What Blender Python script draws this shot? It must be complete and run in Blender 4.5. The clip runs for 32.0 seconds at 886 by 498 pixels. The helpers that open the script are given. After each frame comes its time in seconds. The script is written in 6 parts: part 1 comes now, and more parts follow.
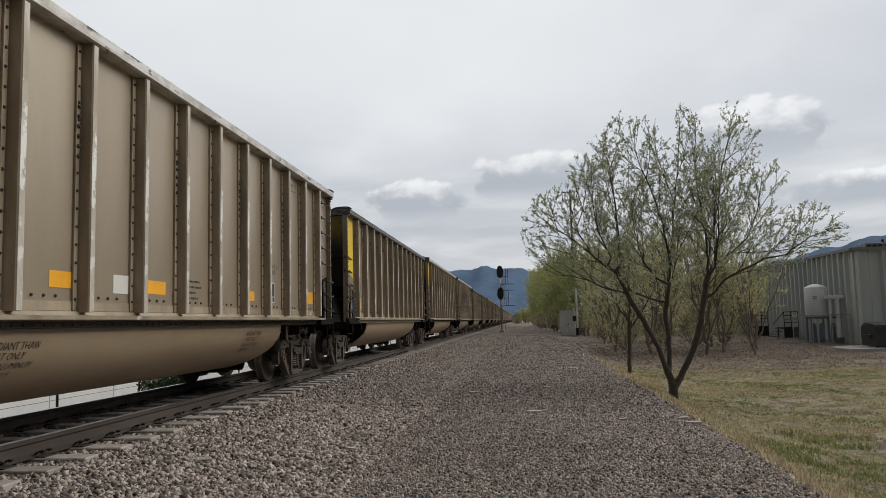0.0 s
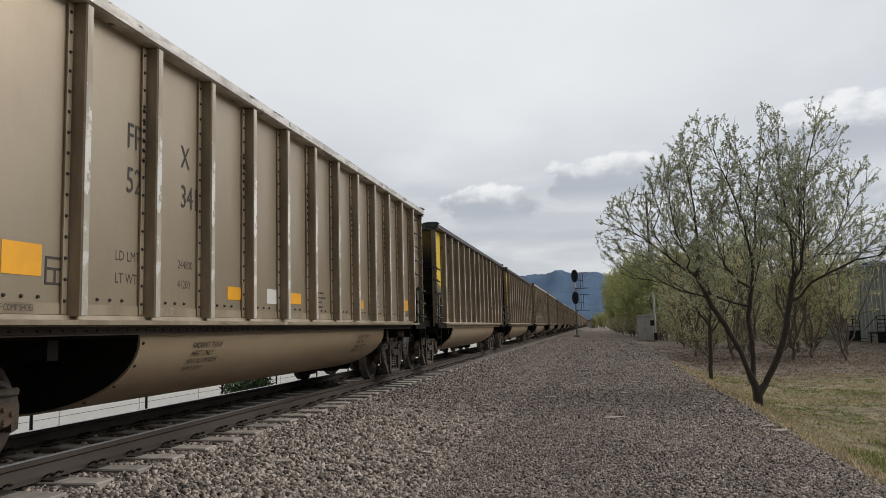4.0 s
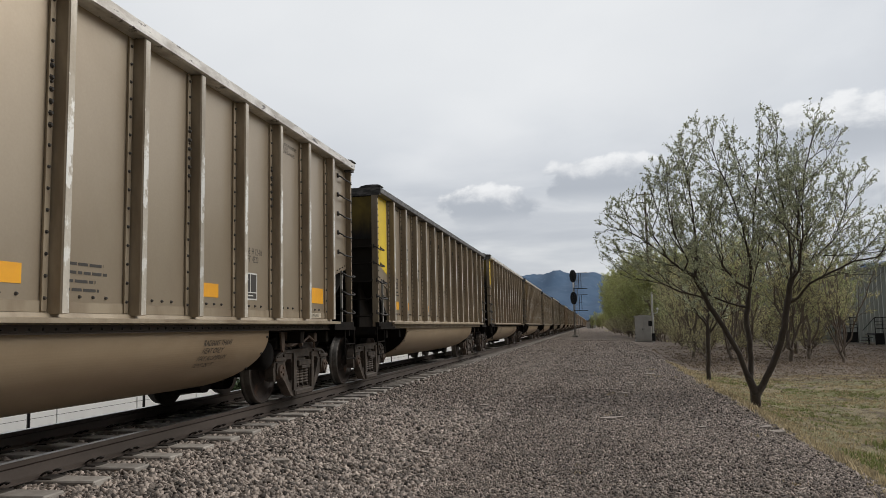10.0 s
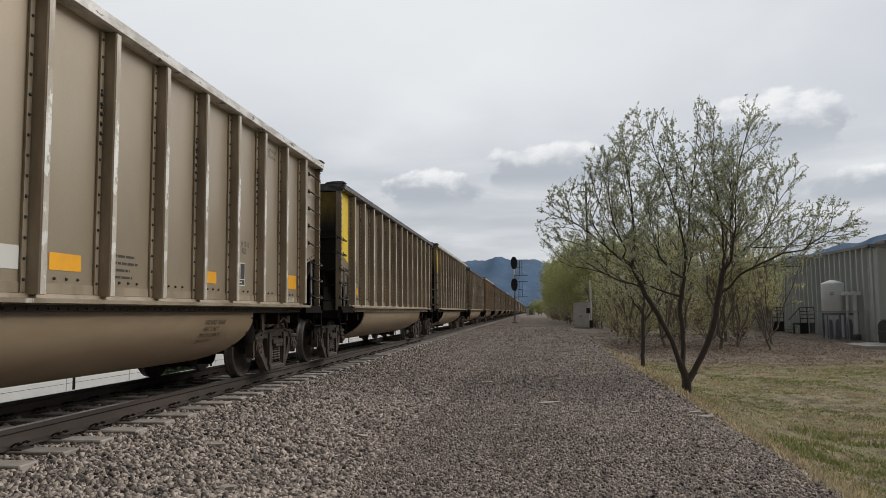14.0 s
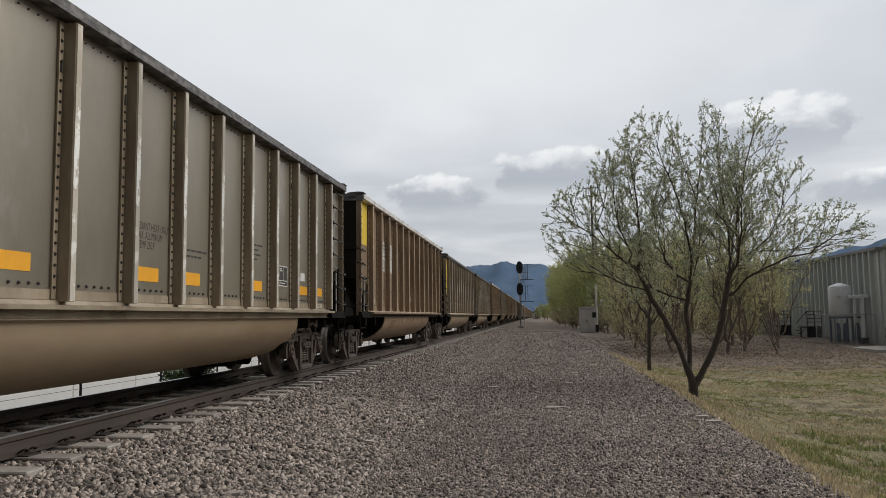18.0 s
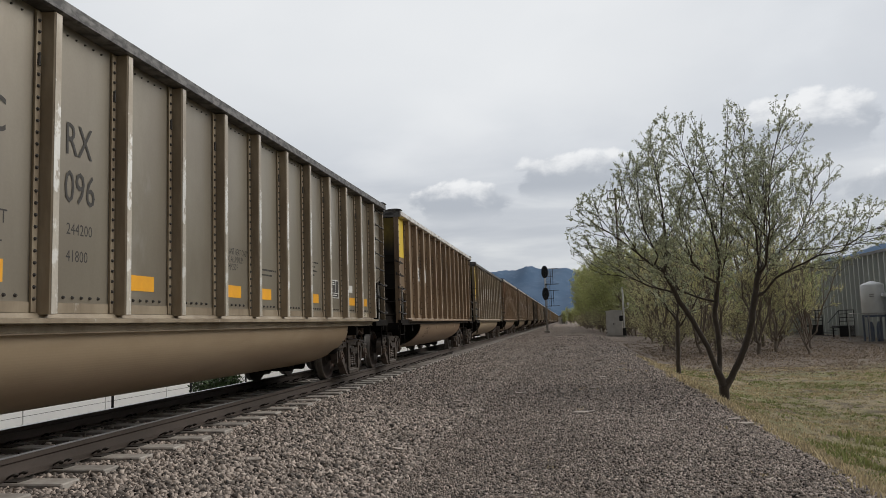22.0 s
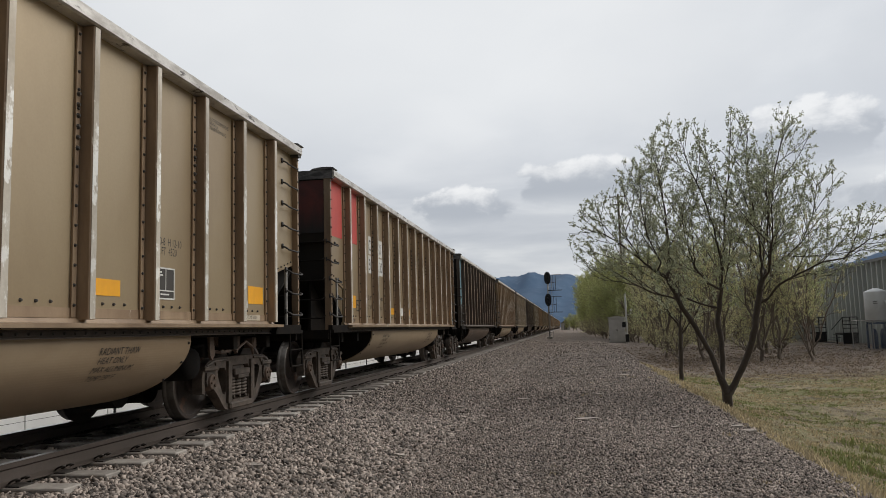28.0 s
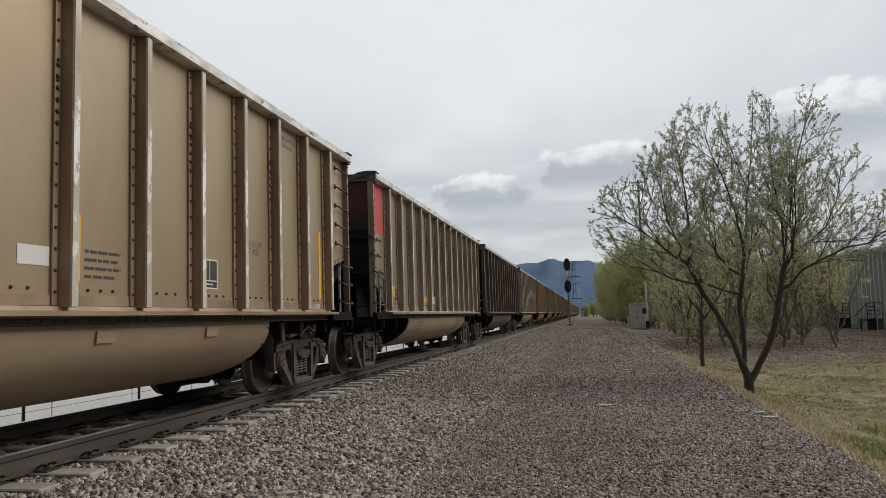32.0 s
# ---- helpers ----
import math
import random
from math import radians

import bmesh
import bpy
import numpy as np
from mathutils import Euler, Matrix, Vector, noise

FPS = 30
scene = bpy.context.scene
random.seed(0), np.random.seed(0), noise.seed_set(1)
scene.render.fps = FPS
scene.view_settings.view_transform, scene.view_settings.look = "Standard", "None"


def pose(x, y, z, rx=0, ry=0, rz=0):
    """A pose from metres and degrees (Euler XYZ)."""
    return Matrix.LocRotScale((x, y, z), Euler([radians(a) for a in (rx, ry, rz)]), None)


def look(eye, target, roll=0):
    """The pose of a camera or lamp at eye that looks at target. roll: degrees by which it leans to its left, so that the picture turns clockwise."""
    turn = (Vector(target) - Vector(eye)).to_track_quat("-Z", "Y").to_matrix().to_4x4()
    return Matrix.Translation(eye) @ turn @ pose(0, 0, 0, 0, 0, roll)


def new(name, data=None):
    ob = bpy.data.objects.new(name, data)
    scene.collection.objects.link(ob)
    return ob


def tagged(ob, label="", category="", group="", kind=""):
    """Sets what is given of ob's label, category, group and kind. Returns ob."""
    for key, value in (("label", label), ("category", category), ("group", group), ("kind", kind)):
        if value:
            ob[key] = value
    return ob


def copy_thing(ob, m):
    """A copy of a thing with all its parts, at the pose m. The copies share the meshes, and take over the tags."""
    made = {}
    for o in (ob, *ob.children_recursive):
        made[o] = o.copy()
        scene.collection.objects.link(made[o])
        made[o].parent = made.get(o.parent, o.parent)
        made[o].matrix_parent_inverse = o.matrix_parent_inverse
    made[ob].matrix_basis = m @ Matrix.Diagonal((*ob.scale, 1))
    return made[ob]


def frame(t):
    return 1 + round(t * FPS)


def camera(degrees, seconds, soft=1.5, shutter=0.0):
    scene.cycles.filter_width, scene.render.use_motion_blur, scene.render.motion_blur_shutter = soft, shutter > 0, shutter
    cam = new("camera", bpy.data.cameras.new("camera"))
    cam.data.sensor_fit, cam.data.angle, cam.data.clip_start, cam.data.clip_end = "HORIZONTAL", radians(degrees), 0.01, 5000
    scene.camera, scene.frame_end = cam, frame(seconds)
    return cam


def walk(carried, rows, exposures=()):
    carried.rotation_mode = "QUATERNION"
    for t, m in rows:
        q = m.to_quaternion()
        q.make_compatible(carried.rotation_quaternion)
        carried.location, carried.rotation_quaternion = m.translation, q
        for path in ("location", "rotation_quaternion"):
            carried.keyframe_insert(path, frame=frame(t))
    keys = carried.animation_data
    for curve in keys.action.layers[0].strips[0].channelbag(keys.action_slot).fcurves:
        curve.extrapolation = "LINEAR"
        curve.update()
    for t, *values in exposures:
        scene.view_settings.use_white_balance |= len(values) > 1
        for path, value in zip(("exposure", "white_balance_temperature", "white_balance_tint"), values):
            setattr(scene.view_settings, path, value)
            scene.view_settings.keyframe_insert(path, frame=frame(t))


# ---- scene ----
cam = camera(60.47, 32.0, soft=0.5)
EYE = (0.0, 0.0, 1.03)
# seconds, yaw, pitch, roll of the hand-held camera; z = 0 is the top of the rail, y runs along the track
AIM = (
    (0, 5.58, 5.46, -1.45), (0.5, 4.46, 5.08, -1.64), (1, 4.63, 5.19, -2.01), (1.5, 5.16, 5.32, -1.87), (2, 5.87, 5.1, -1.61),
    (2.5, 7.62, 5.5, -1.75), (4.5, 11.34, 5.96, -1.42), (5, 10.87, 5.95, -1.26), (5.5, 10.35, 6.32, -0.86), (6, 9.79, 6.53, -0.54),
    (6.5, 10.39, 5.43, -0.47), (7, 11.55, 6.25, -0.64), (7.5, 12.24, 6.03, -0.89), (8, 12.66, 5.71, -1.36), (8.5, 11.99, 5.57, -1.05),
    (9, 11.18, 5.93, -1.15), (9.5, 11.19, 6.26, -1.06), (10, 11, 5.93, -1.25), (10.5, 11.07, 5.88, -1.24), (11, 10.88, 6.07, -1.16),
    (11.5, 10.75, 6.08, -1.18), (12, 10.44, 5.86, -1.46), (12.5, 10.54, 5.71, -1.53), (13, 9.54, 4.81, -0.12), (13.5, 7.94, 4.5, -0.31),
    (14, 6.68, 4.73, -0.5), (14.5, 6.82, 4.78, -0.63), (16.5, 7.25, 5.07, -0.07), (17, 7.08, 5.18, -0.21), (17.5, 6.97, 4.93, -0.65),
    (18, 7.08, 5.1, -0.72), (18.5, 7.35, 5.37, -1.14), (19, 7.77, 5.33, -1.53), (19.5, 8.08, 5.18, -1.44), (20, 8.25, 5.15, -1.31),
    (20.5, 8.42, 5.52, -1.19), (21, 8.76, 5.66, -1.26), (21.5, 8.9, 5.51, -1.65), (22, 8.91, 5.62, -1.8), (22.5, 9.2, 5.5, -1.71),
    (23, 9.23, 5.69, -1.6), (23.5, 9, 5.75, -1.12), (24, 8.95, 5.84, -1.53), (24.5, 8.9, 5.92, -1.68), (25, 8.97, 6, -1.79),
    (25.5, 8.93, 5.72, -1.37), (27.5, 8.83, 5.99, -1.79), (28, 9.1, 6.06, -1.63), (28.5, 9.23, 5.86, -1.44), (29, 9.09, 5.85, -1.49),
    (29.5, 9.29, 5.64, -1.68), (30, 9.45, 5.81, -1.6), (30.5, 9.48, 5.92, -1.53), (31, 9.89, 5.88, -1.44), (31.5, 10.23, 5.61, -1.52),
    (32, 10.57, 5.13, -1.78),
)
walk(cam, [(t, pose(*EYE, 90 + b, 0, a) @ pose(0, 0, 0, 0, 0, c)) for t, a, b, c in AIM])

# ---- light ----
SUN_AZ, SUN_EL = 64.0, 39.0            # degrees to the right of the track's far end, and above the horizon
world = bpy.data.worlds.new("overcast")
scene.world = world
world.use_nodes = True


class Nodes:
    """Short hand for node trees."""

    def __init__(self, tree):
        self.t = tree
        tree.nodes.clear()

    def add(self, kind, operation="", data_type="", interpolation_type=""):
        n = self.t.nodes.new("ShaderNode" + kind)
        if operation:
            n.operation = operation
        if data_type:
            n.data_type = data_type
        if interpolation_type:
            n.interpolation_type = interpolation_type
        return n

    def put(self, sock, v):
        if isinstance(v, bpy.types.NodeSocket):
            self.t.links.new(v, sock)
        elif v is not None:
            sock.default_value = v

    def math(self, op, a, b=None, c=None, clamp=False):
        n = self.add("Math", operation=op)
        n.use_clamp = clamp
        for i, v in enumerate((a, b, c)):
            self.put(n.inputs[i], v)
        return n.outputs[0]

    def mix(self, f, a, b):
        n = self.add("Mix", data_type="RGBA")
        self.put(n.inputs[0], f)
        self.put(n.inputs[6], a if isinstance(a, bpy.types.NodeSocket) else (*a, 1))
        self.put(n.inputs[7], b if isinstance(b, bpy.types.NodeSocket) else (*b, 1))
        return n.outputs[2]

    def noise(self, vec, scale, detail=4.0, rough=0.55, distort=0.0):
        n = self.add("TexNoise")
        self.put(n.inputs["Vector"], vec)
        n.inputs["Scale"].default_value, n.inputs["Detail"].default_value = scale, detail
        n.inputs["Roughness"].default_value, n.inputs["Distortion"].default_value = rough, distort
        return n.outputs["Fac"]

    def ramp(self, f, stops):
        n = self.add("ValToRGB")
        while len(n.color_ramp.elements) < len(stops):
            n.color_ramp.elements.new(0.5)
        for e, (p, c) in zip(n.color_ramp.elements, stops):
            e.position, e.color = p, (*c, 1) if len(c) == 3 else c
        self.put(n.inputs[0], f)
        return n.outputs[0]

    def step(self, v, lo, hi):
        n = self.add("MapRange", interpolation_type="SMOOTHSTEP")
        self.put(n.inputs[0], v)
        n.inputs[1].default_value, n.inputs[2].default_value = lo, hi
        return n.outputs[0]

    def scaled(self, vec, s):
        n = self.add("VectorMath", operation="MULTIPLY")
        self.put(n.inputs[0], vec)
        n.inputs[1].default_value = s
        return n.outputs[0]


HEAPS = ((-7.6, 9.3, 4.3, 1.7), (1.8, 10.9, 6.0, 1.9), (17.0, 13.0, 6.0, 2.4), (23.5, 8.2, 6.5, 1.5), (36.0, 9.5, 7.0, 1.8), (-24.0, 9.0, 7.0, 1.6), (-48.0, 12.0, 9.0, 3.0), (52.0, 13.0, 9.0, 3.0))
VEILS = ((7.5, 18.0, 8.0, 6.5, 0.13), (24.0, 17.0, 5.5, 3.6, 0.16), (-3.0, 7.2, 7.0, 1.3, 0.22), (14.0, 8.0, 9.0, 1.2, 0.16), (-6.0, 12.5, 6.0, 2.0, 0.07), (21.0, 11.0, 7.0, 1.4, 0.10), (60.0, 25.0, 15.0, 8.0, 0.12), (-50.0, 22.0, 16.0, 7.0, 0.12))


def build_sky():
    g = Nodes(world.node_tree)
    out, back = g.add("OutputWorld"), g.add("Background")
    sky = g.add("TexSky")
    sky.sky_type, sky.sun_disc, sky.sun_elevation, sky.sun_rotation = "NISHITA", False, radians(SUN_EL), radians(SUN_AZ)
    way = g.add("TexCoord").outputs["Generated"]
    xyz = g.add("SeparateXYZ")
    g.put(xyz.inputs[0], way)
    x, y, z = xyz.outputs
    up = g.math("MAXIMUM", z, 0.0)
    # cloud deck: the direction laid out on a flat ceiling
    flat = g.math("ADD", up, 0.22)
    u, v = g.math("DIVIDE", x, flat), g.math("DIVIDE", y, flat)
    deck = g.add("CombineXYZ")
    g.put(deck.inputs[0], u)
    g.put(deck.inputs[1], v)
    broad = g.noise(deck.outputs[0], 0.9, 3, 0.45, 0.2)
    fine = g.noise(deck.outputs[0], 2.6, 5, 0.55, 0.2)
    tone = g.math("ADD", g.math("MULTIPLY", broad, 0.75), g.math("MULTIPLY", fine, 0.25))
    cloud = g.ramp(tone, ((0.34, (0.56, 0.59, 0.64)), (0.46, (0.64, 0.67, 0.715)), (0.56, (0.76, 0.78, 0.81)), (0.68, (0.86, 0.87, 0.88))))
    # low layered cloud over the horizon
    west = g.math("ARCTAN2", x, y)
    high = g.math("ARCSINE", z)
    layer = g.add("CombineXYZ")
    g.put(layer.inputs[0], g.math("MULTIPLY", west, 2.2))
    g.put(layer.inputs[1], g.math("MULTIPLY", high, 13.0))
    bank = g.noise(layer.outputs[0], 1.5, 5, 0.55, 0.3)
    bank_col = g.ramp(bank, ((0.36, (0.46, 0.49, 0.54)), (0.5, (0.58, 0.605, 0.645)), (0.66, (0.76, 0.775, 0.79))))
    cloud = g.mix(g.math("SUBTRACT", 1.0, g.step(high, 0.11, 0.24)), cloud, bank_col)
    # heaped clouds: lit crowns, grey bellies; azimuth, height, half width, half height in degrees
    puff = g.add("CombineXYZ")
    g.put(puff.inputs[0], west)
    g.put(puff.inputs[1], g.math("MULTIPLY", high, 1.5))
    rough = g.math("SUBTRACT", g.noise(puff.outputs[0], 16.0, 7, 0.58, 0.2), 0.5)
    for a, e, wa, we in HEAPS:
        da = g.math("DIVIDE", g.math("SUBTRACT", west, radians(a)), radians(wa))
        de = g.math("DIVIDE", g.math("SUBTRACT", high, radians(e)), radians(we))
        belly = g.math("MULTIPLY", g.math("MINIMUM", de, 0.0), 0.75)
        hump = g.math("ADD", g.math("MAXIMUM", de, 0.0), belly)
        body = g.math("SUBTRACT", 1.0, g.math("ADD", g.math("MULTIPLY", da, da), g.math("MULTIPLY", hump, hump)))
        mask = g.step(g.math("ADD", body, g.math("MULTIPLY", rough, 2.4)), 0.10, 0.46)
        soft_foot = g.step(de, -1.25, -0.35)
        lit = g.step(g.math("ADD", de, g.math("MULTIPLY", rough, 2.2)), -0.15, 0.75)
        heap_col = g.mix(lit, (0.455, 0.485, 0.535), (0.92, 0.925, 0.93))
        cloud = g.mix(g.math("MULTIPLY", g.math("MULTIPLY", mask, soft_foot), 0.92), cloud, heap_col)
    # grey veils in the high cloud; azimuth, height, half width, half height in degrees, depth
    for a, e, wa, we, depth in VEILS:
        da = g.math("DIVIDE", g.math("SUBTRACT", west, radians(a)), radians(wa))
        de = g.math("DIVIDE", g.math("SUBTRACT", high, radians(e)), radians(we))
        body = g.math("SUBTRACT", 1.0, g.math("ADD", g.math("MULTIPLY", da, da), g.math("MULTIPLY", de, de)))
        mask = g.step(g.math("ADD", body, g.math("MULTIPLY", rough, 1.2)), -0.25, 0.75)
        cloud = g.mix(g.math("MULTIPLY", mask, depth * 2.2), cloud, (0.55, 0.575, 0.62))
    # thin bright cloud before the sun
    near_sun = g.add("VectorMath", operation="DOT_PRODUCT")
    g.put(near_sun.inputs[0], way)
    near_sun.inputs[1].default_value = (-0.17, 0.90, 0.40)
    halo = g.math("POWER", g.math("MAXIMUM", near_sun.outputs["Value"], 0.0), 6.0)
    cloud = g.mix(g.math("MULTIPLY", g.math("MULTIPLY", halo, 0.75), g.step(high, 0.17, 0.33)), cloud, (0.88, 0.895, 0.905))
    shade = g.add("VectorMath", operation="SCALE")
    g.put(shade.inputs[0], cloud)
    g.put(shade.inputs["Scale"], g.math("MULTIPLY", g.math("ADD", 0.28, g.math("MULTIPLY", g.step(y, -0.75, 0.4), 0.72)), g.math("ADD", 1.0, g.math("MULTIPLY", g.step(high, 0.55, 1.25), 0.35))))
    cloud = shade.outputs[0]
    blue = g.add("VectorMath", operation="SCALE")
    g.put(blue.inputs[0], sky.outputs[0])
    blue.inputs["Scale"].default_value = 0.09
    cover = g.mix(0.94, blue.outputs[0], cloud)
    ground = g.mix(g.step(z, -0.06, 0.0), (0.16, 0.15, 0.14), cover)
    g.put(back.inputs[0], ground)
    back.inputs[1].default_value = 1.0
    g.put(out.inputs[0], back.outputs[0])


sin_az, cos_az = math.sin(radians(SUN_AZ)), math.cos(radians(SUN_AZ))
sin_el, cos_el = math.sin(radians(SUN_EL)), math.cos(radians(SUN_EL))
build_sky()
sun = new("sun", bpy.data.lights.new("sun", "SUN"))
sun.data.energy, sun.data.angle, sun.data.color = 2.0, radians(48), (1.0, 0.96, 0.90)
sun.matrix_world = look((sin_az * cos_el * 200, cos_az * cos_el * 200, sin_el * 200), (0, 0, 0))
scene.view_settings.exposure = 0.0


# ---- materials ----
MATS = {}


def mat(name, colour, rough=0.6, metal=0.0, second=None, scale=3.0, amount=0.5, grain=0.0, grain_scale=60.0, bump=0.0,
        streak=(1, 1, 1), island=0.0, spots=None, spot_scale=8.0, spot_at=(0.6, 0.7), space="Object", glow=0.0, pick=0.0, thin=0.0, jet=None, gloss=0.5):
    """A surface: base colour, a second colour in broad stains, fine grain, spots of wear, bump, and variation from piece to piece."""
    m = bpy.data.materials.new(name)
    m.use_nodes = True
    g = Nodes(m.node_tree)
    out, bsdf = g.add("OutputMaterial"), g.add("BsdfPrincipled")
    g.put(out.inputs[0], bsdf.outputs[0])
    place = g.add("NewGeometry").outputs["Position"] if space == "World" else g.add("TexCoord").outputs["Object"]
    vec = g.scaled(place, streak)
    col = (*colour, 1)
    f = None
    if second:
        f = g.math("MULTIPLY", g.step(g.noise(vec, scale, 5, 0.6, 0.3), 0.35, 0.68), amount)
        col = g.mix(f, colour, second)
    if spots:
        s = g.step(g.noise(vec, spot_scale, 6, 0.65), *spot_at)
        col = g.mix(s, col if f is not None else colour, spots)
    if jet:
        # blackens downwards with a ragged edge: height where it starts, and where it covers all
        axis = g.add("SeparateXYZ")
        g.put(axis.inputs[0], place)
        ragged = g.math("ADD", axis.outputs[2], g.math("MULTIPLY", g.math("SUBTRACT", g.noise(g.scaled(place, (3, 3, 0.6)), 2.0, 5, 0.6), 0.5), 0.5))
        col = g.mix(g.math("SUBTRACT", 1.0, g.step(ragged, *jet)), col, (0.016, 0.0145, 0.013))
    fine = g.noise(place, grain_scale, 3, 0.6)
    if grain or island or pick:
        val = g.math("ADD", 1.0 - grain * 0.5, g.math("MULTIPLY", fine, grain))
        if island:
            val = g.math("MULTIPLY", val, g.math("ADD", 1.0 - island * 0.5, g.math("MULTIPLY", g.add("NewGeometry").outputs["Random Per Island"], island)))
        if pick:
            val = g.math("MULTIPLY", val, g.math("ADD", 1.0 - pick * 0.5, g.math("MULTIPLY", g.add("ObjectInfo").outputs["Random"], pick)))
        n = g.add("VectorMath", operation="SCALE")
        g.put(n.inputs[0], col if isinstance(col, bpy.types.NodeSocket) else None)
        if not isinstance(col, bpy.types.NodeSocket):
            n.inputs[0].default_value = colour
        g.put(n.inputs["Scale"], val)
        col = n.outputs[0]
    g.put(bsdf.inputs["Base Color"], col)
    bsdf.inputs["Roughness"].default_value, bsdf.inputs["Metallic"].default_value = rough, metal
    bsdf.inputs["Specular IOR Level"].default_value = gloss
    if bump:
        b = g.add("Bump")
        b.inputs["Strength"].default_value, b.inputs["Distance"].default_value = bump, 0.01
        g.put(b.inputs["Height"], fine)
        g.put(bsdf.inputs["Normal"], b.outputs[0])
    if glow:
        g.put(bsdf.inputs["Emission Color"], (*colour, 1))
        bsdf.inputs["Emission Strength"].default_value = glow
    if thin:
        through_leaf, both = g.add("BsdfTranslucent"), g.add("MixShader")
        g.put(through_leaf.inputs[0], col)
        both.inputs[0].default_value = thin
        g.put(both.inputs[1], bsdf.outputs[0])
        g.put(both.inputs[2], through_leaf.outputs[0])
        g.put(out.inputs[0], both.outputs[0])
    MATS[name] = m
    return m


RUST = (0.17, 0.105, 0.065)
GREASE = (0.012, 0.011, 0.010)
mat("alu_tan", (0.445, 0.365, 0.27), 0.30, 0.5, (0.365, 0.29, 0.205), 1.3, 0.7, 0.12, 40, 0.03, (1, 0.5, 0.25), pick=0.12)
mat("alu_ochre", (0.42, 0.325, 0.205), 0.34, 0.4, (0.325, 0.237, 0.143), 1.2, 0.75, 0.13, 40, 0.03, (1, 0.5, 0.22), pick=0.12)
mat("alu_brown", (0.335, 0.24, 0.155), 0.38, 0.3, (0.24, 0.165, 0.103), 1.2, 0.75, 0.14, 40, 0.03, (1, 0.5, 0.2), pick=0.12)
mat("alu_grey", (0.31, 0.275, 0.215), 0.32, 0.45, (0.235, 0.20, 0.155), 1.6, 0.75, 0.14, 36, 0.03, (1, 0.6, 0.25), spots=(0.38, 0.35, 0.305), spot_scale=1.1, spot_at=(0.62, 0.75), pick=0.12)
mat("car_dark", (0.125, 0.083, 0.056), 0.48, 0.1, (0.08, 0.053, 0.036), 1.2, 0.7, 0.15, 40, 0.03, (1, 0.5, 0.2))
mat("post_tan", (0.36, 0.295, 0.21), 0.5, 0.1, (0.20, 0.15, 0.098), 2.2, 0.9, 0.15, 30, 0.03, (1, 1, 0.3), pick=0.25, spots=(0.55, 0.51, 0.44), spot_scale=2.6, spot_at=(0.64, 0.68))
mat("post_brown", (0.34, 0.245, 0.16), 0.45, 0.2, (0.19, 0.125, 0.078), 2.2, 0.8, 0.15, 30, 0.03, (1, 1, 0.3), pick=0.25, spots=(0.50, 0.42, 0.33), spot_scale=2.6, spot_at=(0.62, 0.66))
mat("post_dark", (0.11, 0.088, 0.07), 0.5, 0.2, (0.06, 0.045, 0.035), 2.2, 0.8, 0.15, 30, 0.03, (1, 1, 0.3), pick=0.25)
mat("chord", (0.74, 0.71, 0.66), 0.38, 0.3, (0.36, 0.32, 0.27), 3.0, 0.8, 0.3, 25, 0.04, (1, 0.8, 3), pick=0.2, spots=(0.10, 0.085, 0.075), spot_scale=4.5, spot_at=(0.60, 0.66))
mat("chord_black", (0.045, 0.042, 0.04), 0.55, 0.2, (0.22, 0.21, 0.20), 5.0, 0.7, 0.25, 25, 0.05, (1, 1.5, 3), pick=0.3)
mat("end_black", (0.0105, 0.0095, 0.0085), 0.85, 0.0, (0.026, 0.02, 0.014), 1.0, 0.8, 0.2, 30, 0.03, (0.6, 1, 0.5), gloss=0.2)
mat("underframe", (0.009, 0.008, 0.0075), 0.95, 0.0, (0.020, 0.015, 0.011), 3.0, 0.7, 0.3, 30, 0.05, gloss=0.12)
# recess under the ledge: its shade is put into this dark colour
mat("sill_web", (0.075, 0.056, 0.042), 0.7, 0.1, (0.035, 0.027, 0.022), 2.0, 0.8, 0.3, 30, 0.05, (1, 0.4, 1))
mat("pale_strip", (0.50, 0.44, 0.34), 0.6, 0.0, (0.40, 0.34, 0.25), 3.0, 0.6)
mat("truck_steel", (0.105, 0.080, 0.062), 0.62, 0.05, (0.032, 0.025, 0.020), 6.0, 0.8, 0.4, 45, 0.12, pick=0.3, spots=(0.12, 0.072, 0.045), spot_scale=5.0, spot_at=(0.6, 0.7))
mat("wheel_steel", (0.048, 0.033, 0.025), 0.6, 0.0, (0.014, 0.011, 0.010), 4.0, 0.7, 0.25, 40, 0.04, spots=(0.11, 0.055, 0.032), spot_scale=3.0, spot_at=(0.58, 0.68))
mat("wheel_tread", (0.16, 0.145, 0.13), 0.45, 0.8, (0.08, 0.07, 0.06), 9.0, 0.6)
mat("grab_steel", (0.03, 0.027, 0.025), 0.6, 0.2, (0.06, 0.05, 0.042), 8.0, 0.6)
mat("bearing", (0.115, 0.075, 0.052), 0.7, 0.1, (0.05, 0.036, 0.027), 12.0, 0.7)
mat("tub_tan", (0.40, 0.305, 0.20), 0.45, 0.1, (0.285, 0.20, 0.12), 1.0, 0.8, 0.12, 40, 0.03, (1, 0.35, 1.2), pick=0.12)
mat("tub_brown", (0.345, 0.235, 0.147), 0.45, 0.1, (0.24, 0.155, 0.092), 1.0, 0.8, 0.12, 40, 0.03, (1, 0.35, 1.2), pick=0.12)
mat("yellow", (0.78, 0.56, 0.035), 0.5, 0.0, (0.66, 0.45, 0.03), 1.8, 0.6, 0.08, 30, pick=0.06)
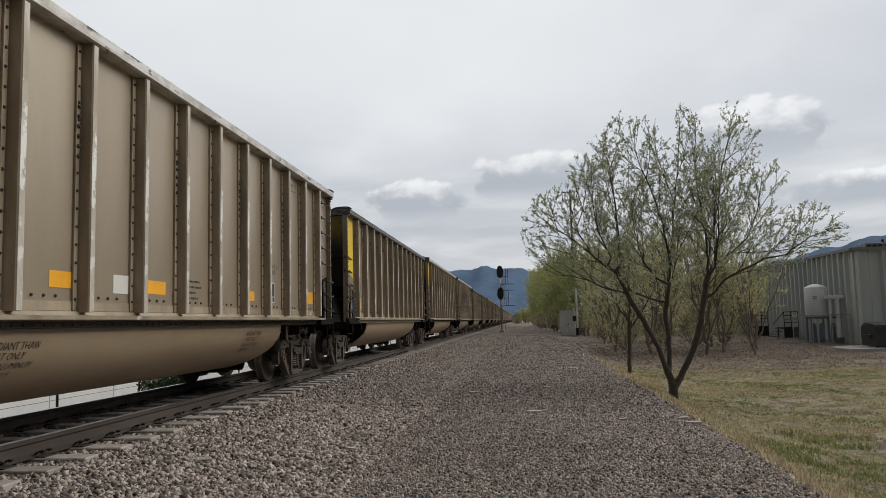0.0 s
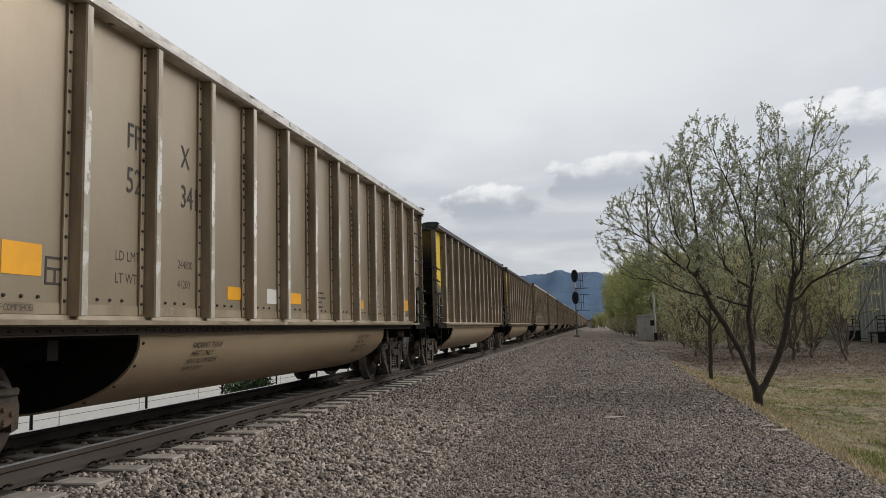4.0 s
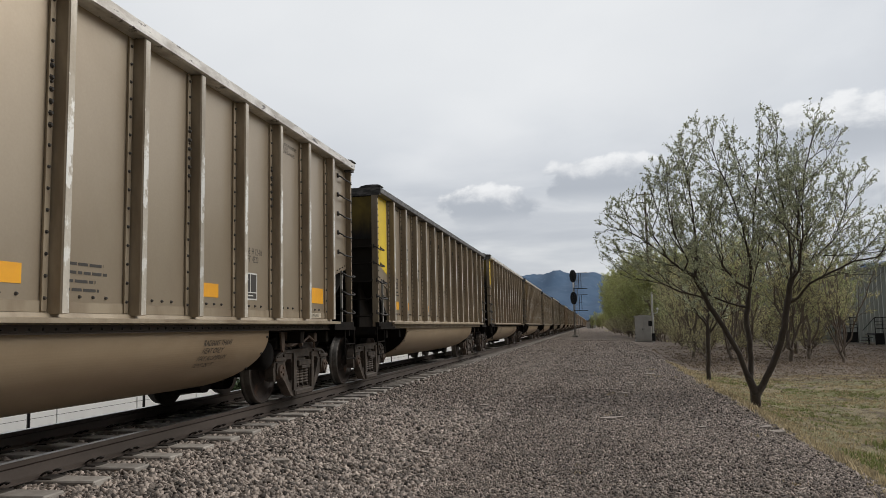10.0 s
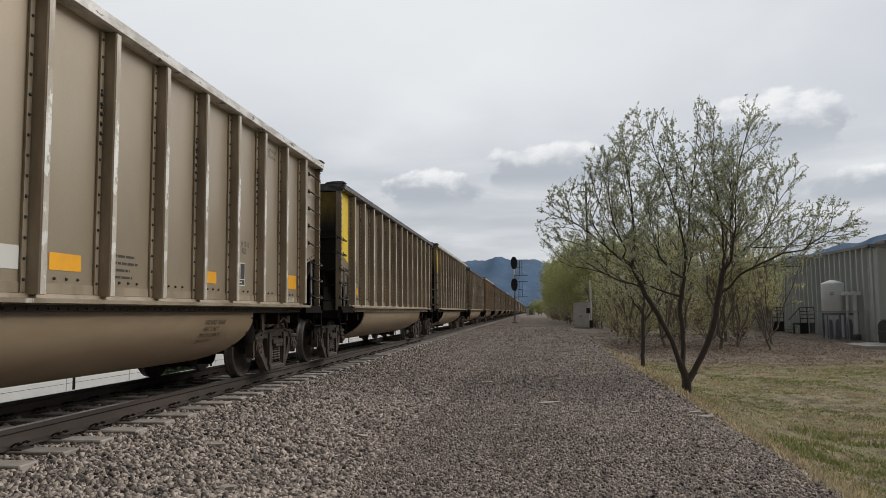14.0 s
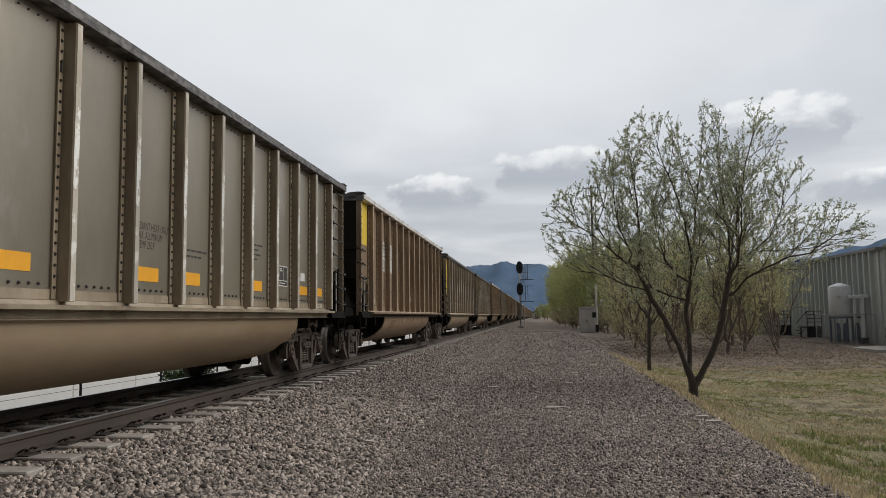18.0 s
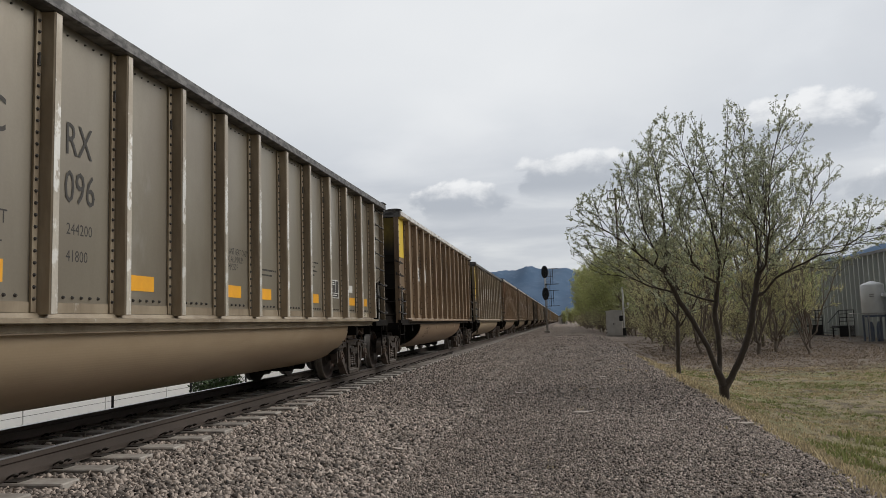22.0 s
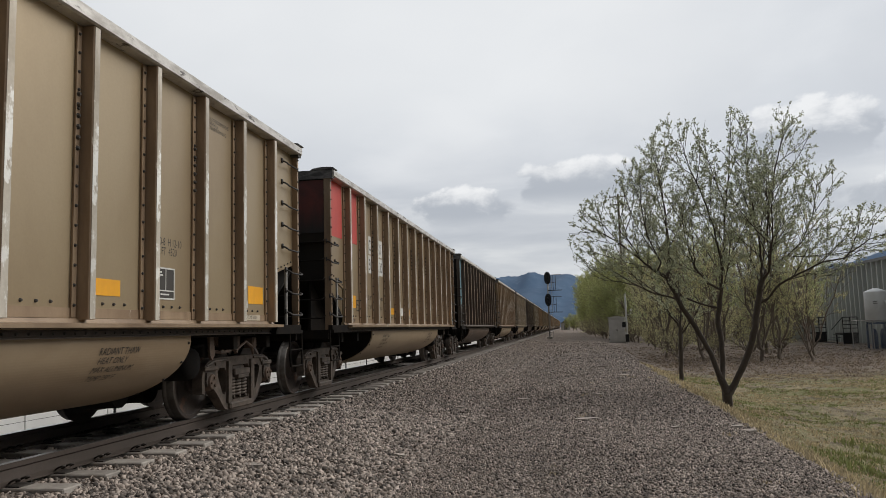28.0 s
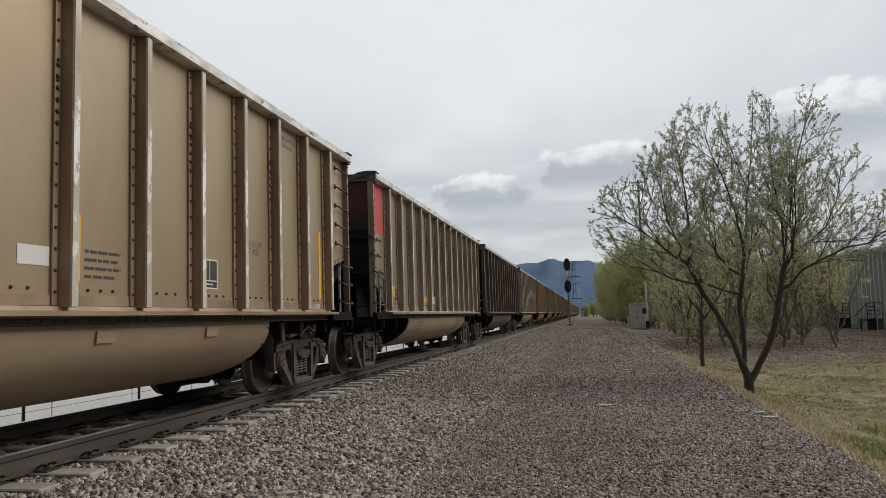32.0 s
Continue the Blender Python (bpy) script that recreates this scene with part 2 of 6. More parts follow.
mat("yellow_dirty", (0.215, 0.152, 0.032), 0.65, 0.0, (0.10, 0.075, 0.024), 1.5, 0.9, 0.2, 30, jet=(2.8, 3.5), gloss=0.25)
mat("red", (0.52, 0.07, 0.055), 0.5, 0.0, (0.42, 0.05, 0.04), 1.8, 0.6, 0.08, 30)
mat("red_dirty", (0.12, 0.022, 0.017), 0.65, 0.0, (0.05, 0.015, 0.012), 1.5, 0.9, 0.2, 30, jet=(2.75, 3.45))
mat("blue", (0.13, 0.26, 0.31), 0.5, 0.0, (0.08, 0.17, 0.21), 1.8, 0.7, 0.12, 30)
mat("orange", (0.90, 0.43, 0.02), 0.4, 0.0, (0.74, 0.33, 0.03), 4.0, 0.6, pick=0.15)
mat("stencil", (0.045, 0.04, 0.035), 0.7)
mat("stencil_white", (0.62, 0.61, 0.57), 0.6, grain=0.1)
mat("stencil_grey", (0.30, 0.28, 0.24), 0.6)
mat("graffiti", (0.45, 0.09, 0.05), 0.6)
mat("rail", (0.085, 0.066, 0.055), 0.7, 0.3, (0.05, 0.038, 0.03), 3.0, 0.8, 0.25, 40, 0.05, (1, 0.3, 1))
mat("rail_head", (0.45, 0.44, 0.43), 0.28, 0.95, (0.30, 0.29, 0.28), 4.0, 0.6)
mat("tie", (0.33, 0.30, 0.265), 0.9, 0.0, (0.24, 0.21, 0.185), 7.0, 0.8, 0.35, 50, 0.15, pick=0.35)
mat("clip", (0.05, 0.042, 0.036), 0.7, 0.3)
mat("white_wall", (0.84, 0.84, 0.82), 0.7, 0.0, (0.76, 0.76, 0.74), 0.8, 0.6, space="World")
mat("stone", (0.218, 0.181, 0.154), 0.9, 0.0, (0.35, 0.298, 0.255), 3.0, 0.5, 0.3, 60, 0.1, island=1.8)
mat("cabinet", (0.52, 0.51, 0.48), 0.5, 0.1, (0.42, 0.41, 0.38), 2.0, 0.6, 0.06, 20)
mat("pole_grey", (0.36, 0.35, 0.33), 0.5, 0.3, (0.25, 0.24, 0.22), 3.0, 0.6)
mat("signal_black", (0.012, 0.012, 0.013), 0.5)
mat("lens", (0.03, 0.035, 0.035), 0.1)
mat("steel_white", (0.62, 0.62, 0.60), 0.5, 0.1, (0.45, 0.43, 0.40), 3.0, 0.6)
mat("pale_stone", (0.33, 0.29, 0.25), 0.9, 0.0, (0.22, 0.19, 0.16), 5.0, 0.7, 0.2, 40, 0.1, pick=0.5)
# scuffed post fronts; the colour is also lightened for the light falling on them
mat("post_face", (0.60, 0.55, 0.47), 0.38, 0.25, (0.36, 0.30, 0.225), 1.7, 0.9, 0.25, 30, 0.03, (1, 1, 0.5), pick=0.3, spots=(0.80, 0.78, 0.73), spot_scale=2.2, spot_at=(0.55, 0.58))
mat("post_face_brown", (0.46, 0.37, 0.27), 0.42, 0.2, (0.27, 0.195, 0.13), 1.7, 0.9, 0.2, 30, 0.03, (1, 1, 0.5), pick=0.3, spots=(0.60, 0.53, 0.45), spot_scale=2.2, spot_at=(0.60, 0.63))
mat("wood_pole", (0.16, 0.12, 0.085), 0.85, 0.0, (0.10, 0.075, 0.055), 3.0, 0.7, 0.3, 30, 0.1, (6, 6, 0.4))
mat("wall_metal", (0.40, 0.415, 0.385), 0.5, 0.0, (0.33, 0.345, 0.325), 0.7, 0.7, 0.08, 12, 0.02, (1, 1, 0.15), pick=0.14)
mat("roof_unit", (0.20, 0.195, 0.185), 0.6, 0.2, (0.14, 0.135, 0.13), 2.0, 0.6)
mat("tank_white", (0.64, 0.65, 0.65), 0.45, 0.0, (0.53, 0.53, 0.52), 1.4, 0.6)
mat("tank_blue", (0.05, 0.075, 0.13), 0.5, 0.2, (0.03, 0.045, 0.08), 2.0, 0.6)
mat("black_steel", (0.018, 0.018, 0.019), 0.5, 0.3)
mat("bin_paint", (0.022, 0.027, 0.024), 0.45, 0.1, (0.045, 0.045, 0.04), 3.0, 0.5)
mat("concrete", (0.36, 0.34, 0.31), 0.85, 0.0, (0.28, 0.26, 0.235), 0.6, 0.7, 0.2, 20, 0.1)
mat("bark", (0.070, 0.054, 0.043), 0.9, 0.0, (0.042, 0.034, 0.027), 6.0, 0.7, 0.4, 40, 0.3, (5, 5, 1))
mat("bark_grey", (0.20, 0.162, 0.128), 0.9, 0.0, (0.10, 0.08, 0.062), 4.0, 0.7, 0.3, 30, 0.1, pick=0.3)
mat("leaf", (0.48, 0.50, 0.335), 0.6, 0.0, (0.36, 0.385, 0.25), 2.0, 0.6, island=0.7, thin=0.25)
mat("leaf_green", (0.50, 0.54, 0.28), 0.6, 0.0, (0.39, 0.42, 0.21), 2.0, 0.6, island=0.5, thin=0.4)
mat("leaf_willow", (0.47, 0.49, 0.20), 0.65, 0.0, (0.35, 0.37, 0.14), 0.5, 0.8, island=0.5, thin=0.45)
mat("leaf_pale", (0.62, 0.58, 0.32), 0.65, 0.0, (0.47, 0.45, 0.23), 0.6, 0.7, island=0.5, thin=0.45)
mat("bush_leaf", (0.06, 0.10, 0.03), 0.65, 0.0, (0.03, 0.055, 0.018), 2.0, 0.7, island=0.6)
mat("dry_grass", (0.50, 0.41, 0.25), 0.85, 0.0, (0.34, 0.27, 0.16), 1.5, 0.7, island=0.8, thin=0.3)
mat("green_grass", (0.19, 0.22, 0.07), 0.8, 0.0, (0.32, 0.30, 0.13), 1.0, 0.7, island=0.6, thin=0.3)
mat("litter", (0.30, 0.235, 0.17), 0.9, 0.0, (0.18, 0.14, 0.105), 3.0, 0.7, island=0.9, thin=0.3)


from mathutils.geometry import tessellate_polygon


# ---- mesh helpers ----
def box(bm, x0, x1, y0, y1, z0, z1, bevel=0.0):
    vs = [bm.verts.new((x, y, z)) for x in (x0, x1) for y in (y0, y1) for z in (z0, z1)]
    made = [bm.faces.new([vs[i] for i in f]) for f in ((0, 1, 3, 2), (4, 6, 7, 5), (0, 4, 5, 1), (2, 3, 7, 6), (0, 2, 6, 4), (1, 5, 7, 3))]
    if bevel:
        edges = list({e for f in made for e in f.edges})
        bmesh.ops.bevel(bm, geom=edges, offset=bevel, segments=1, affect="EDGES")
    return bm


def tube(bm, points, radius, sides=6, caps=True):
    """A round bar along a line of points; radius may be a list."""
    pts = [Vector(p) for p in points]
    rad = radius if isinstance(radius, (list, tuple)) else [radius] * len(pts)
    rings = []
    for i, p in enumerate(pts):
        way = (pts[min(i + 1, len(pts) - 1)] - pts[max(i - 1, 0)]).normalized()
        side = way.orthogonal().normalized() if i == 0 else (rings_side - way * rings_side.dot(way)).normalized()
        rings_side = side
        over = way.cross(side)
        rings.append([bm.verts.new(p + (side * math.cos(a) + over * math.sin(a)) * rad[i]) for a in (2 * math.pi * k / sides for k in range(sides))])
    for a, b in zip(rings, rings[1:]):
        for k in range(sides):
            bm.faces.new((a[k], a[(k + 1) % sides], b[(k + 1) % sides], b[k]))
    if caps:
        bm.faces.new(rings[0][::-1])
        bm.faces.new(rings[-1])
    return bm


def plate(bm, outline, axis, a, b):
    """An outline of 2D points extruded from a to b along an axis (0: points are y, z; 1: x, z; 2: x, y)."""
    def at(p, d):
        return ((d, p[0], p[1]), (p[0], d, p[1]), (p[0], p[1], d))[axis]
    low = [bm.verts.new(at(p, a)) for p in outline]
    high = [bm.verts.new(at(p, b)) for p in outline]
    n = len(outline)
    for i in range(n):
        bm.faces.new((low[i], low[(i + 1) % n], high[(i + 1) % n], high[i]))
    bm.faces.new(low[::-1])
    bm.faces.new(high)
    return bm


def disc(bm, centre, radius, x0, x1, sides=24, rings=()):
    """A lathe round the x axis: (x, r) pairs in rings, or a plain disc."""
    prof = rings or ((x0, 0.0), (x0, radius), (x1, radius), (x1, 0.0))
    cx, cy, cz = centre
    loops = []
    for x, r in prof:
        if r == 0:
            loops.append([bm.verts.new((cx + x, cy, cz))])
        else:
            loops.append([bm.verts.new((cx + x, cy + r * math.cos(2 * math.pi * k / sides), cz + r * math.sin(2 * math.pi * k / sides))) for k in range(sides)])
    for a, b in zip(loops, loops[1:]):
        for k in range(sides):
            j = (k + 1) % sides
            if len(a) == 1 and len(b) > 1:
                bm.faces.new((a[0], b[k], b[j]))
            elif len(b) == 1 and len(a) > 1:
                bm.faces.new((a[k], b[0], a[j]))
            elif len(a) > 1:
                bm.faces.new((a[k], b[k], b[j], a[j]))
    return bm


def mesh_of(name, bm, material, smooth=False):
    bmesh.ops.recalc_face_normals(bm, faces=bm.faces[:])
    me = bpy.data.meshes.new(name)
    bm.to_mesh(me)
    bm.free()
    me.materials.append(MATS[material])
    if smooth:
        me.polygons.foreach_set("use_smooth", [True] * len(me.polygons))
    return me


def part(name, bm, material, parent=None, label="", smooth=False, m=None):
    """Links a bmesh as one mesh object, under a thing or a part when one is given."""
    ob = new(name, mesh_of(name, bm, material, smooth) if isinstance(bm, bmesh.types.BMesh) else bm)
    if parent:
        ob.parent = parent
    if m is not None:
        ob.matrix_basis = m
    return tagged(ob, label)


def soup(name, verts, faces, material, smooth=False):
    """A mesh from numpy arrays of vertices and of triangles or quads."""
    me = bpy.data.meshes.new(name)
    k = faces.shape[1]
    me.vertices.add(len(verts))
    me.vertices.foreach_set("co", verts.astype(np.float32).ravel())
    me.loops.add(faces.size)
    me.loops.foreach_set("vertex_index", faces.astype(np.int32).ravel())
    me.polygons.add(len(faces))
    me.polygons.foreach_set("loop_start", np.arange(0, faces.size, k, dtype=np.int32))
    me.polygons.foreach_set("loop_total", np.full(len(faces), k, dtype=np.int32))
    if smooth:
        me.polygons.foreach_set("use_smooth", np.ones(len(faces), dtype=bool))
    me.update()
    me.materials.append(MATS[material])
    return me


def thing(name, label, category, group="", m=None, kind=""):
    ob = new(name)
    if m is not None:
        ob.matrix_basis = m
    return tagged(ob, label, category, group, kind)


# ---- ground ----
TRACK_X = -5.556


def crest(y):
    return 2.45 + 0.014 * np.minimum(y, 45)


def ground_z(x, y):
    """Height of the ground: trackbed, gravel bench beside it, bank down to the field."""
    x, y = np.asarray(x, float), np.asarray(y, float)
    near = np.interp(x, [-60, -14, -9.2, -8.0, -7.1, -4.25, -3.5, -2.2], [-1.9, -1.9, -1.5, -0.38, -0.245, -0.24, -0.31, -0.52])
    e = crest(y)
    bank = np.interp(x - e, [-0.6, 0.0, 0.9, 2.4, 6.0, 12, 400], [0.0, -0.05, -0.42, -0.63, -0.68, -0.60, -0.60])
    far = np.clip((y - 42) / 14, 0, 1)
    bank = bank * (1 - 0.68 * far)
    z = np.where(x < -2.2, near, -0.52 + bank)
    z = z + 0.035 * np.sin(x * 1.1 + y * 0.31) * np.sin(y * 0.57 - x * 0.4) * np.clip((x + 2.6) / 2, 0, 1)
    rough = 0.034 * np.sin(x * 2.3 + 2.2 * np.sin(y * 0.7)) * np.sin(y * 3.1 + 1.7 * np.sin(x * 0.9)) + 0.022 * np.sin(x * 4.7 - y * 3.3 + 1) * np.sin(y * 6.1 + x)
    z = z + rough * np.clip((x - e) / 1.5, 0, 1) * np.clip((60 - y) / 10, 0, 1) * np.clip((26 - x) / 6, 0, 1)
    z = z + 0.06 * np.sin(x * 0.43 + 1) * np.sin(y * 0.37 + 2) * np.clip((x - 4) / 3, 0, 1) * np.clip((30 - x) / 8, 0, 1)
    return z


def ground_material():
    m = bpy.data.materials.new("ground")
    m.use_nodes = True
    g = Nodes(m.node_tree)
    out, bsdf = g.add("OutputMaterial"), g.add("BsdfPrincipled")
    g.put(out.inputs[0], bsdf.outputs[0])
    pos = g.add("NewGeometry").outputs["Position"]
    xyz = g.add("SeparateXYZ")
    g.put(xyz.inputs[0], pos)
    x, y, z = xyz.outputs
    cells = g.add("TexVoronoi")
    g.put(cells.inputs["Vector"], pos)
    cells.inputs["Scale"].default_value = 22.0
    tint = g.add("SeparateColor")
    g.put(tint.inputs[0], cells.outputs["Color"])
    wide = g.noise(pos, 0.5, 5, 0.6, 0.3)
    mid = g.noise(pos, 2.2, 5, 0.6)
    fine = g.noise(pos, 30.0, 4, 0.65)
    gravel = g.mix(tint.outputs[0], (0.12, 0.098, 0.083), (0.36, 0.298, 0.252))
    # dark rims put the shade of the gaps between stones into the colour
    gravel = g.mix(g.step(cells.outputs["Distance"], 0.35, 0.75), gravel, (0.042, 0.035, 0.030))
    gravel = g.mix(g.math("MULTIPLY", g.step(wide, 0.45, 0.65), 0.45), gravel, (0.235, 0.19, 0.155))
    dirt = g.mix(mid, (0.16, 0.122, 0.098), (0.26, 0.205, 0.165))
    # drifts of dead stalks lying along the slope
    drift = g.noise(g.scaled(pos, (0.35, 1.6, 1.0)), 1.3, 6, 0.7, 0.6)
    dirt = g.mix(g.math("MULTIPLY", g.step(drift, 0.50, 0.60), 0.75), dirt, (0.31, 0.25, 0.195))
    dirt = g.mix(g.math("MULTIPLY", g.step(g.noise(g.scaled(pos, (0.5, 1.5, 1.0)), 2.6, 6, 0.7, 0.4), 0.55, 0.64), 0.8), dirt, (0.05, 0.040, 0.033))
    # wheel ruts along the bench
    rut = g.math("ABSOLUTE", g.math("SUBTRACT", g.math("ABSOLUTE", g.math("SUBTRACT", x, 1.0)), 0.85))
    rut = g.math("SUBTRACT", 1.0, g.step(g.math("ADD", rut, g.math("MULTIPLY", mid, 0.35)), 0.25, 0.6))
    dirt = g.mix(g.math("MULTIPLY", fine, 0.4), dirt, (0.07, 0.055, 0.045))
    straw = g.mix(mid, (0.42, 0.345, 0.205), (0.28, 0.23, 0.13))
    straw = g.mix(g.math("MULTIPLY", g.step(g.noise(pos, 1.6, 6, 0.7, 0.6), 0.46, 0.58), 0.8), straw, (0.14, 0.108, 0.074))
    straw = g.mix(g.math("MULTIPLY", g.step(wide, 0.44, 0.58), 0.75), straw, (0.22, 0.225, 0.085))
    straw = g.mix(g.math("MULTIPLY", g.step(fine, 0.45, 0.7), 0.5), straw, (0.10, 0.085, 0.05))
    edge = g.math("ADD", x, g.math("MULTIPLY", g.math("SUBTRACT", mid, 0.5), 1.3))
    grass_here = g.math("MULTIPLY", g.step(edge, 2.6, 3.2), g.math("SUBTRACT", 1.0, g.step(g.math("ADD", y, g.math("MULTIPLY", mid, 16.0)), 34.0, 46.0)))
    dirt_here = g.math("MAXIMUM", g.step(g.math("ADD", y, g.math("MULTIPLY", wide, 14.0)), 40.0, 56.0), g.step(edge, 2.6, 3.2))
    strip = g.math("MULTIPLY", g.step(g.math("ADD", y, g.math("MULTIPLY", mid, 10)), 60.0, 70.0), g.step(g.math("ADD", x, g.math("MULTIPLY", wide, 3)), 9.0, 12.0))
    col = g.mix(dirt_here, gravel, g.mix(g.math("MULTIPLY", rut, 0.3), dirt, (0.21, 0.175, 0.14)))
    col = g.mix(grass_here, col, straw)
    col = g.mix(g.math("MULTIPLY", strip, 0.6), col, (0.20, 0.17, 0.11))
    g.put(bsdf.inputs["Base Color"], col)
    bsdf.inputs["Roughness"].default_value = 0.95
    b = g.add("Bump")
    b.inputs["Strength"].default_value, b.inputs["Distance"].default_value = 1.0, 0.05
    clods = g.noise(g.scaled(pos, (0.7, 1.3, 1.0)), 7.0, 6, 0.7)
    g.put(b.inputs["Height"], g.math("ADD", g.math("ADD", g.math("MULTIPLY", cells.outputs["Distance"], -0.8), fine), g.math("MULTIPLY", clods, 2.2)))
    g.put(bsdf.inputs["Normal"], b.outputs[0])
    MATS["ground"] = m


def build_ground():
    ground_material()
    xs = np.concatenate([[-3000, -900, -300, -120], np.arange(-60, -12, 4), np.arange(-12, 2.4, 0.4), np.arange(2.4, 15, 0.2), np.arange(15, 27, 0.5), np.arange(27, 60, 3), [70, 120, 300, 900, 3000]])
    ys = np.concatenate([[-800, -200, -60], np.arange(-30, 0, 3), np.arange(0, 5, 0.5), np.arange(5, 34, 0.25), np.arange(34, 62, 0.5), np.arange(62, 130, 2.5), [140, 170, 220, 300, 420, 700, 1200, 2200, 4000]])
    gx, gy = np.meshgrid(xs, ys)
    verts = np.stack([gx, gy, ground_z(gx, gy)], -1).reshape(-1, 3)
    n = len(xs)
    i = np.arange(len(ys) - 1)[:, None] * n + np.arange(n - 1)[None]
    i = i.ravel()
    faces = np.stack([i, i + 1, i + n + 1, i + n], -1)
    ob = new("ground", soup("ground", verts, faces, "ground", True))
    tagged(ob, "gravel trackside bench falling to a dry grassy field", "ground", kind="structure")


build_ground()


# ---- track ----
def build_track():
    track = thing("railway_track", "straight steel railway track on weathered ties in grey ballast", "railway track", kind="structure")
    prof = [(-0.075, -0.185), (0.075, -0.185), (0.075, -0.172), (0.02, -0.15), (0.012, -0.06), (0.034, -0.045), (0.036, -0.003), (-0.036, -0.003), (-0.034, -0.045), (-0.012, -0.06), (-0.02, -0.15), (-0.075, -0.172)]
    for side in (-0.755, 0.755):
        rail = part("rail", plate(bmesh.new(), [(TRACK_X + side + x, z) for x, z in prof], 1, -60, 900), "rail", track, "rust-brown steel rail with a bright running surface")
        part("running_surface", box(bmesh.new(), TRACK_X + side - 0.032, TRACK_X + side + 0.032, -60, 900, -0.0028, 0.0), "rail_head", rail, "polished steel top of the rail")
    rng = random.Random(4)
    bm = bmesh.new()
    box(bm, -1.36, 1.36, -0.125, 0.125, -0.16, 0.0, 0.012)
    tie_mesh = mesh_of("tie", bm, "tie")
    bm = bmesh.new()
    for dx in (0.12, -0.12):
        for dy in (-0.06, 0.06):
            pts = [(dx * (0.75 + 0.55 * math.sin(a)), dy + 0.035 * math.cos(a * 1.3), 0.03 + 0.03 * math.sin(a * 0.9)) for a in (k * 0.75 for k in range(8))]
            tube(bm, pts, 0.010, 5)
    clip_mesh = mesh_of("rail_clip", bm, "clip", True)
    pad = mesh_of("tie_plate", box(bmesh.new(), -0.17, 0.17, -0.09, 0.09, 0.0, 0.012), "clip")
    for k in range(118):
        y = 1.11 + TIE_STEP * k
        tie = part("tie", tie_mesh, "", track, m=pose(TRACK_X + rng.uniform(-0.04, 0.04), y + rng.uniform(-0.02, 0.02), -0.189, 0, 0, rng.uniform(-0.8, 0.8)))
        if y < 32:
            for side in (-0.755, 0.755):
                part("tie_plate", pad, "", tie, m=pose(side, 0, 0))
                part("rail_clip", clip_mesh, "", tie, m=pose(side, 0, 0.012))
    verts, faces = [], []
    v0, f0 = [], []
    me = tie_mesh
    v0 = np.array([v.co[:] for v in me.vertices])
    quads = [p.vertices[:] for p in me.polygons]
    tri = np.array([(q[0], q[i], q[i + 1]) for q in quads for i in range(1, len(q) - 1)])
    ys = [1.11 + TIE_STEP * k for k in range(118, 620)] + [1.11 - TIE_STEP * k for k in range(1, 60)]
    allv = np.concatenate([v0 + np.array((TRACK_X, y, -0.189)) for y in ys])
    allf = np.concatenate([tri + len(v0) * i for i in range(len(ys))])
    rest = part("far_ties", soup("far_ties", allv, allf, "tie"), "", track)
    tagged(rest, kind="stuff")


TIE_STEP = 0.61

build_track()

# ---- the train ----
SPEED, START, PITCH = 11.750, 17.995, 16.193     # metres a second; front of the first car at the start; car to car
LONG, HALF, SHEET = 14.55, 1.626, 1.47           # body length, half width, side sheet
POSTS = [1.12 + 1.035 * i for i in range(13)]
WHEEL_R = 0.457
MESHES = {}


LIFT = {"A": -0.01, "B": -0.12}                 # the two builds of car differ in height


def cached(key, material, make, smooth=False, lift=0.0):
    """One shared mesh for a part of a kind and a material."""
    if (key, material) not in MESHES:
        bm = make()
        for v in bm.verts:
            if v.co.z > 3.3:
                v.co.z += lift
        MESHES[key, material] = mesh_of(key.split("/")[0], bm, material, smooth)
    return MESHES[key, material]


def rivet(bm, x, y, z, r=0.0165, h=0.016):
    base = [bm.verts.new((x, y + r * math.cos(a), z + r * math.sin(a))) for a in (k * math.pi / 3 for k in range(6))]
    top = [bm.verts.new((x + h, y + r * 0.55 * math.cos(a), z + r * 0.55 * math.sin(a))) for a in (k * math.pi / 3 for k in range(6))]
    for k in range(6):
        bm.faces.new((base[k], base[(k + 1) % 6], top[(k + 1) % 6], top[k]))
    bm.faces.new(top)


def side_sheet():
    line = [(0.0, 2.07), (0.98, 1.84), (0.98, 1.12), (LONG - 0.98, 1.12), (LONG - 0.98, 1.84), (LONG, 2.07), (LONG, 3.80), (0.0, 3.80)]
    return plate(bmesh.new(), line, 0, SHEET - 0.03, SHEET)


def post_mesh():
    bm = bmesh.new()
    line = [(SHEET + 0.002, -0.125), (SHEET + 0.014, -0.125), (SHEET + 0.014, -0.056), (1.588, -0.046), (1.598, -0.036), (1.598, 0.036), (1.588, 0.046), (SHEET + 0.014, 0.056), (SHEET + 0.014, 0.085), (SHEET + 0.002, 0.085)]
    plate(bm, line, 2, 1.20, 3.765)
    return bm


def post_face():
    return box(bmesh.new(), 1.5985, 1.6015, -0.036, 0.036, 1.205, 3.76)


def seam_mesh():
    bm = bmesh.new()
    box(bm, SHEET + 0.014, SHEET + 0.024, -0.128, -0.072, 1.22, 3.74)
    return bm


def rivets_mesh(count):
    bm = bmesh.new()
    for k in range(count):
        rivet(bm, SHEET + 0.024, -0.10, 1.32 + 2.36 * k / (count - 1))
    return bm


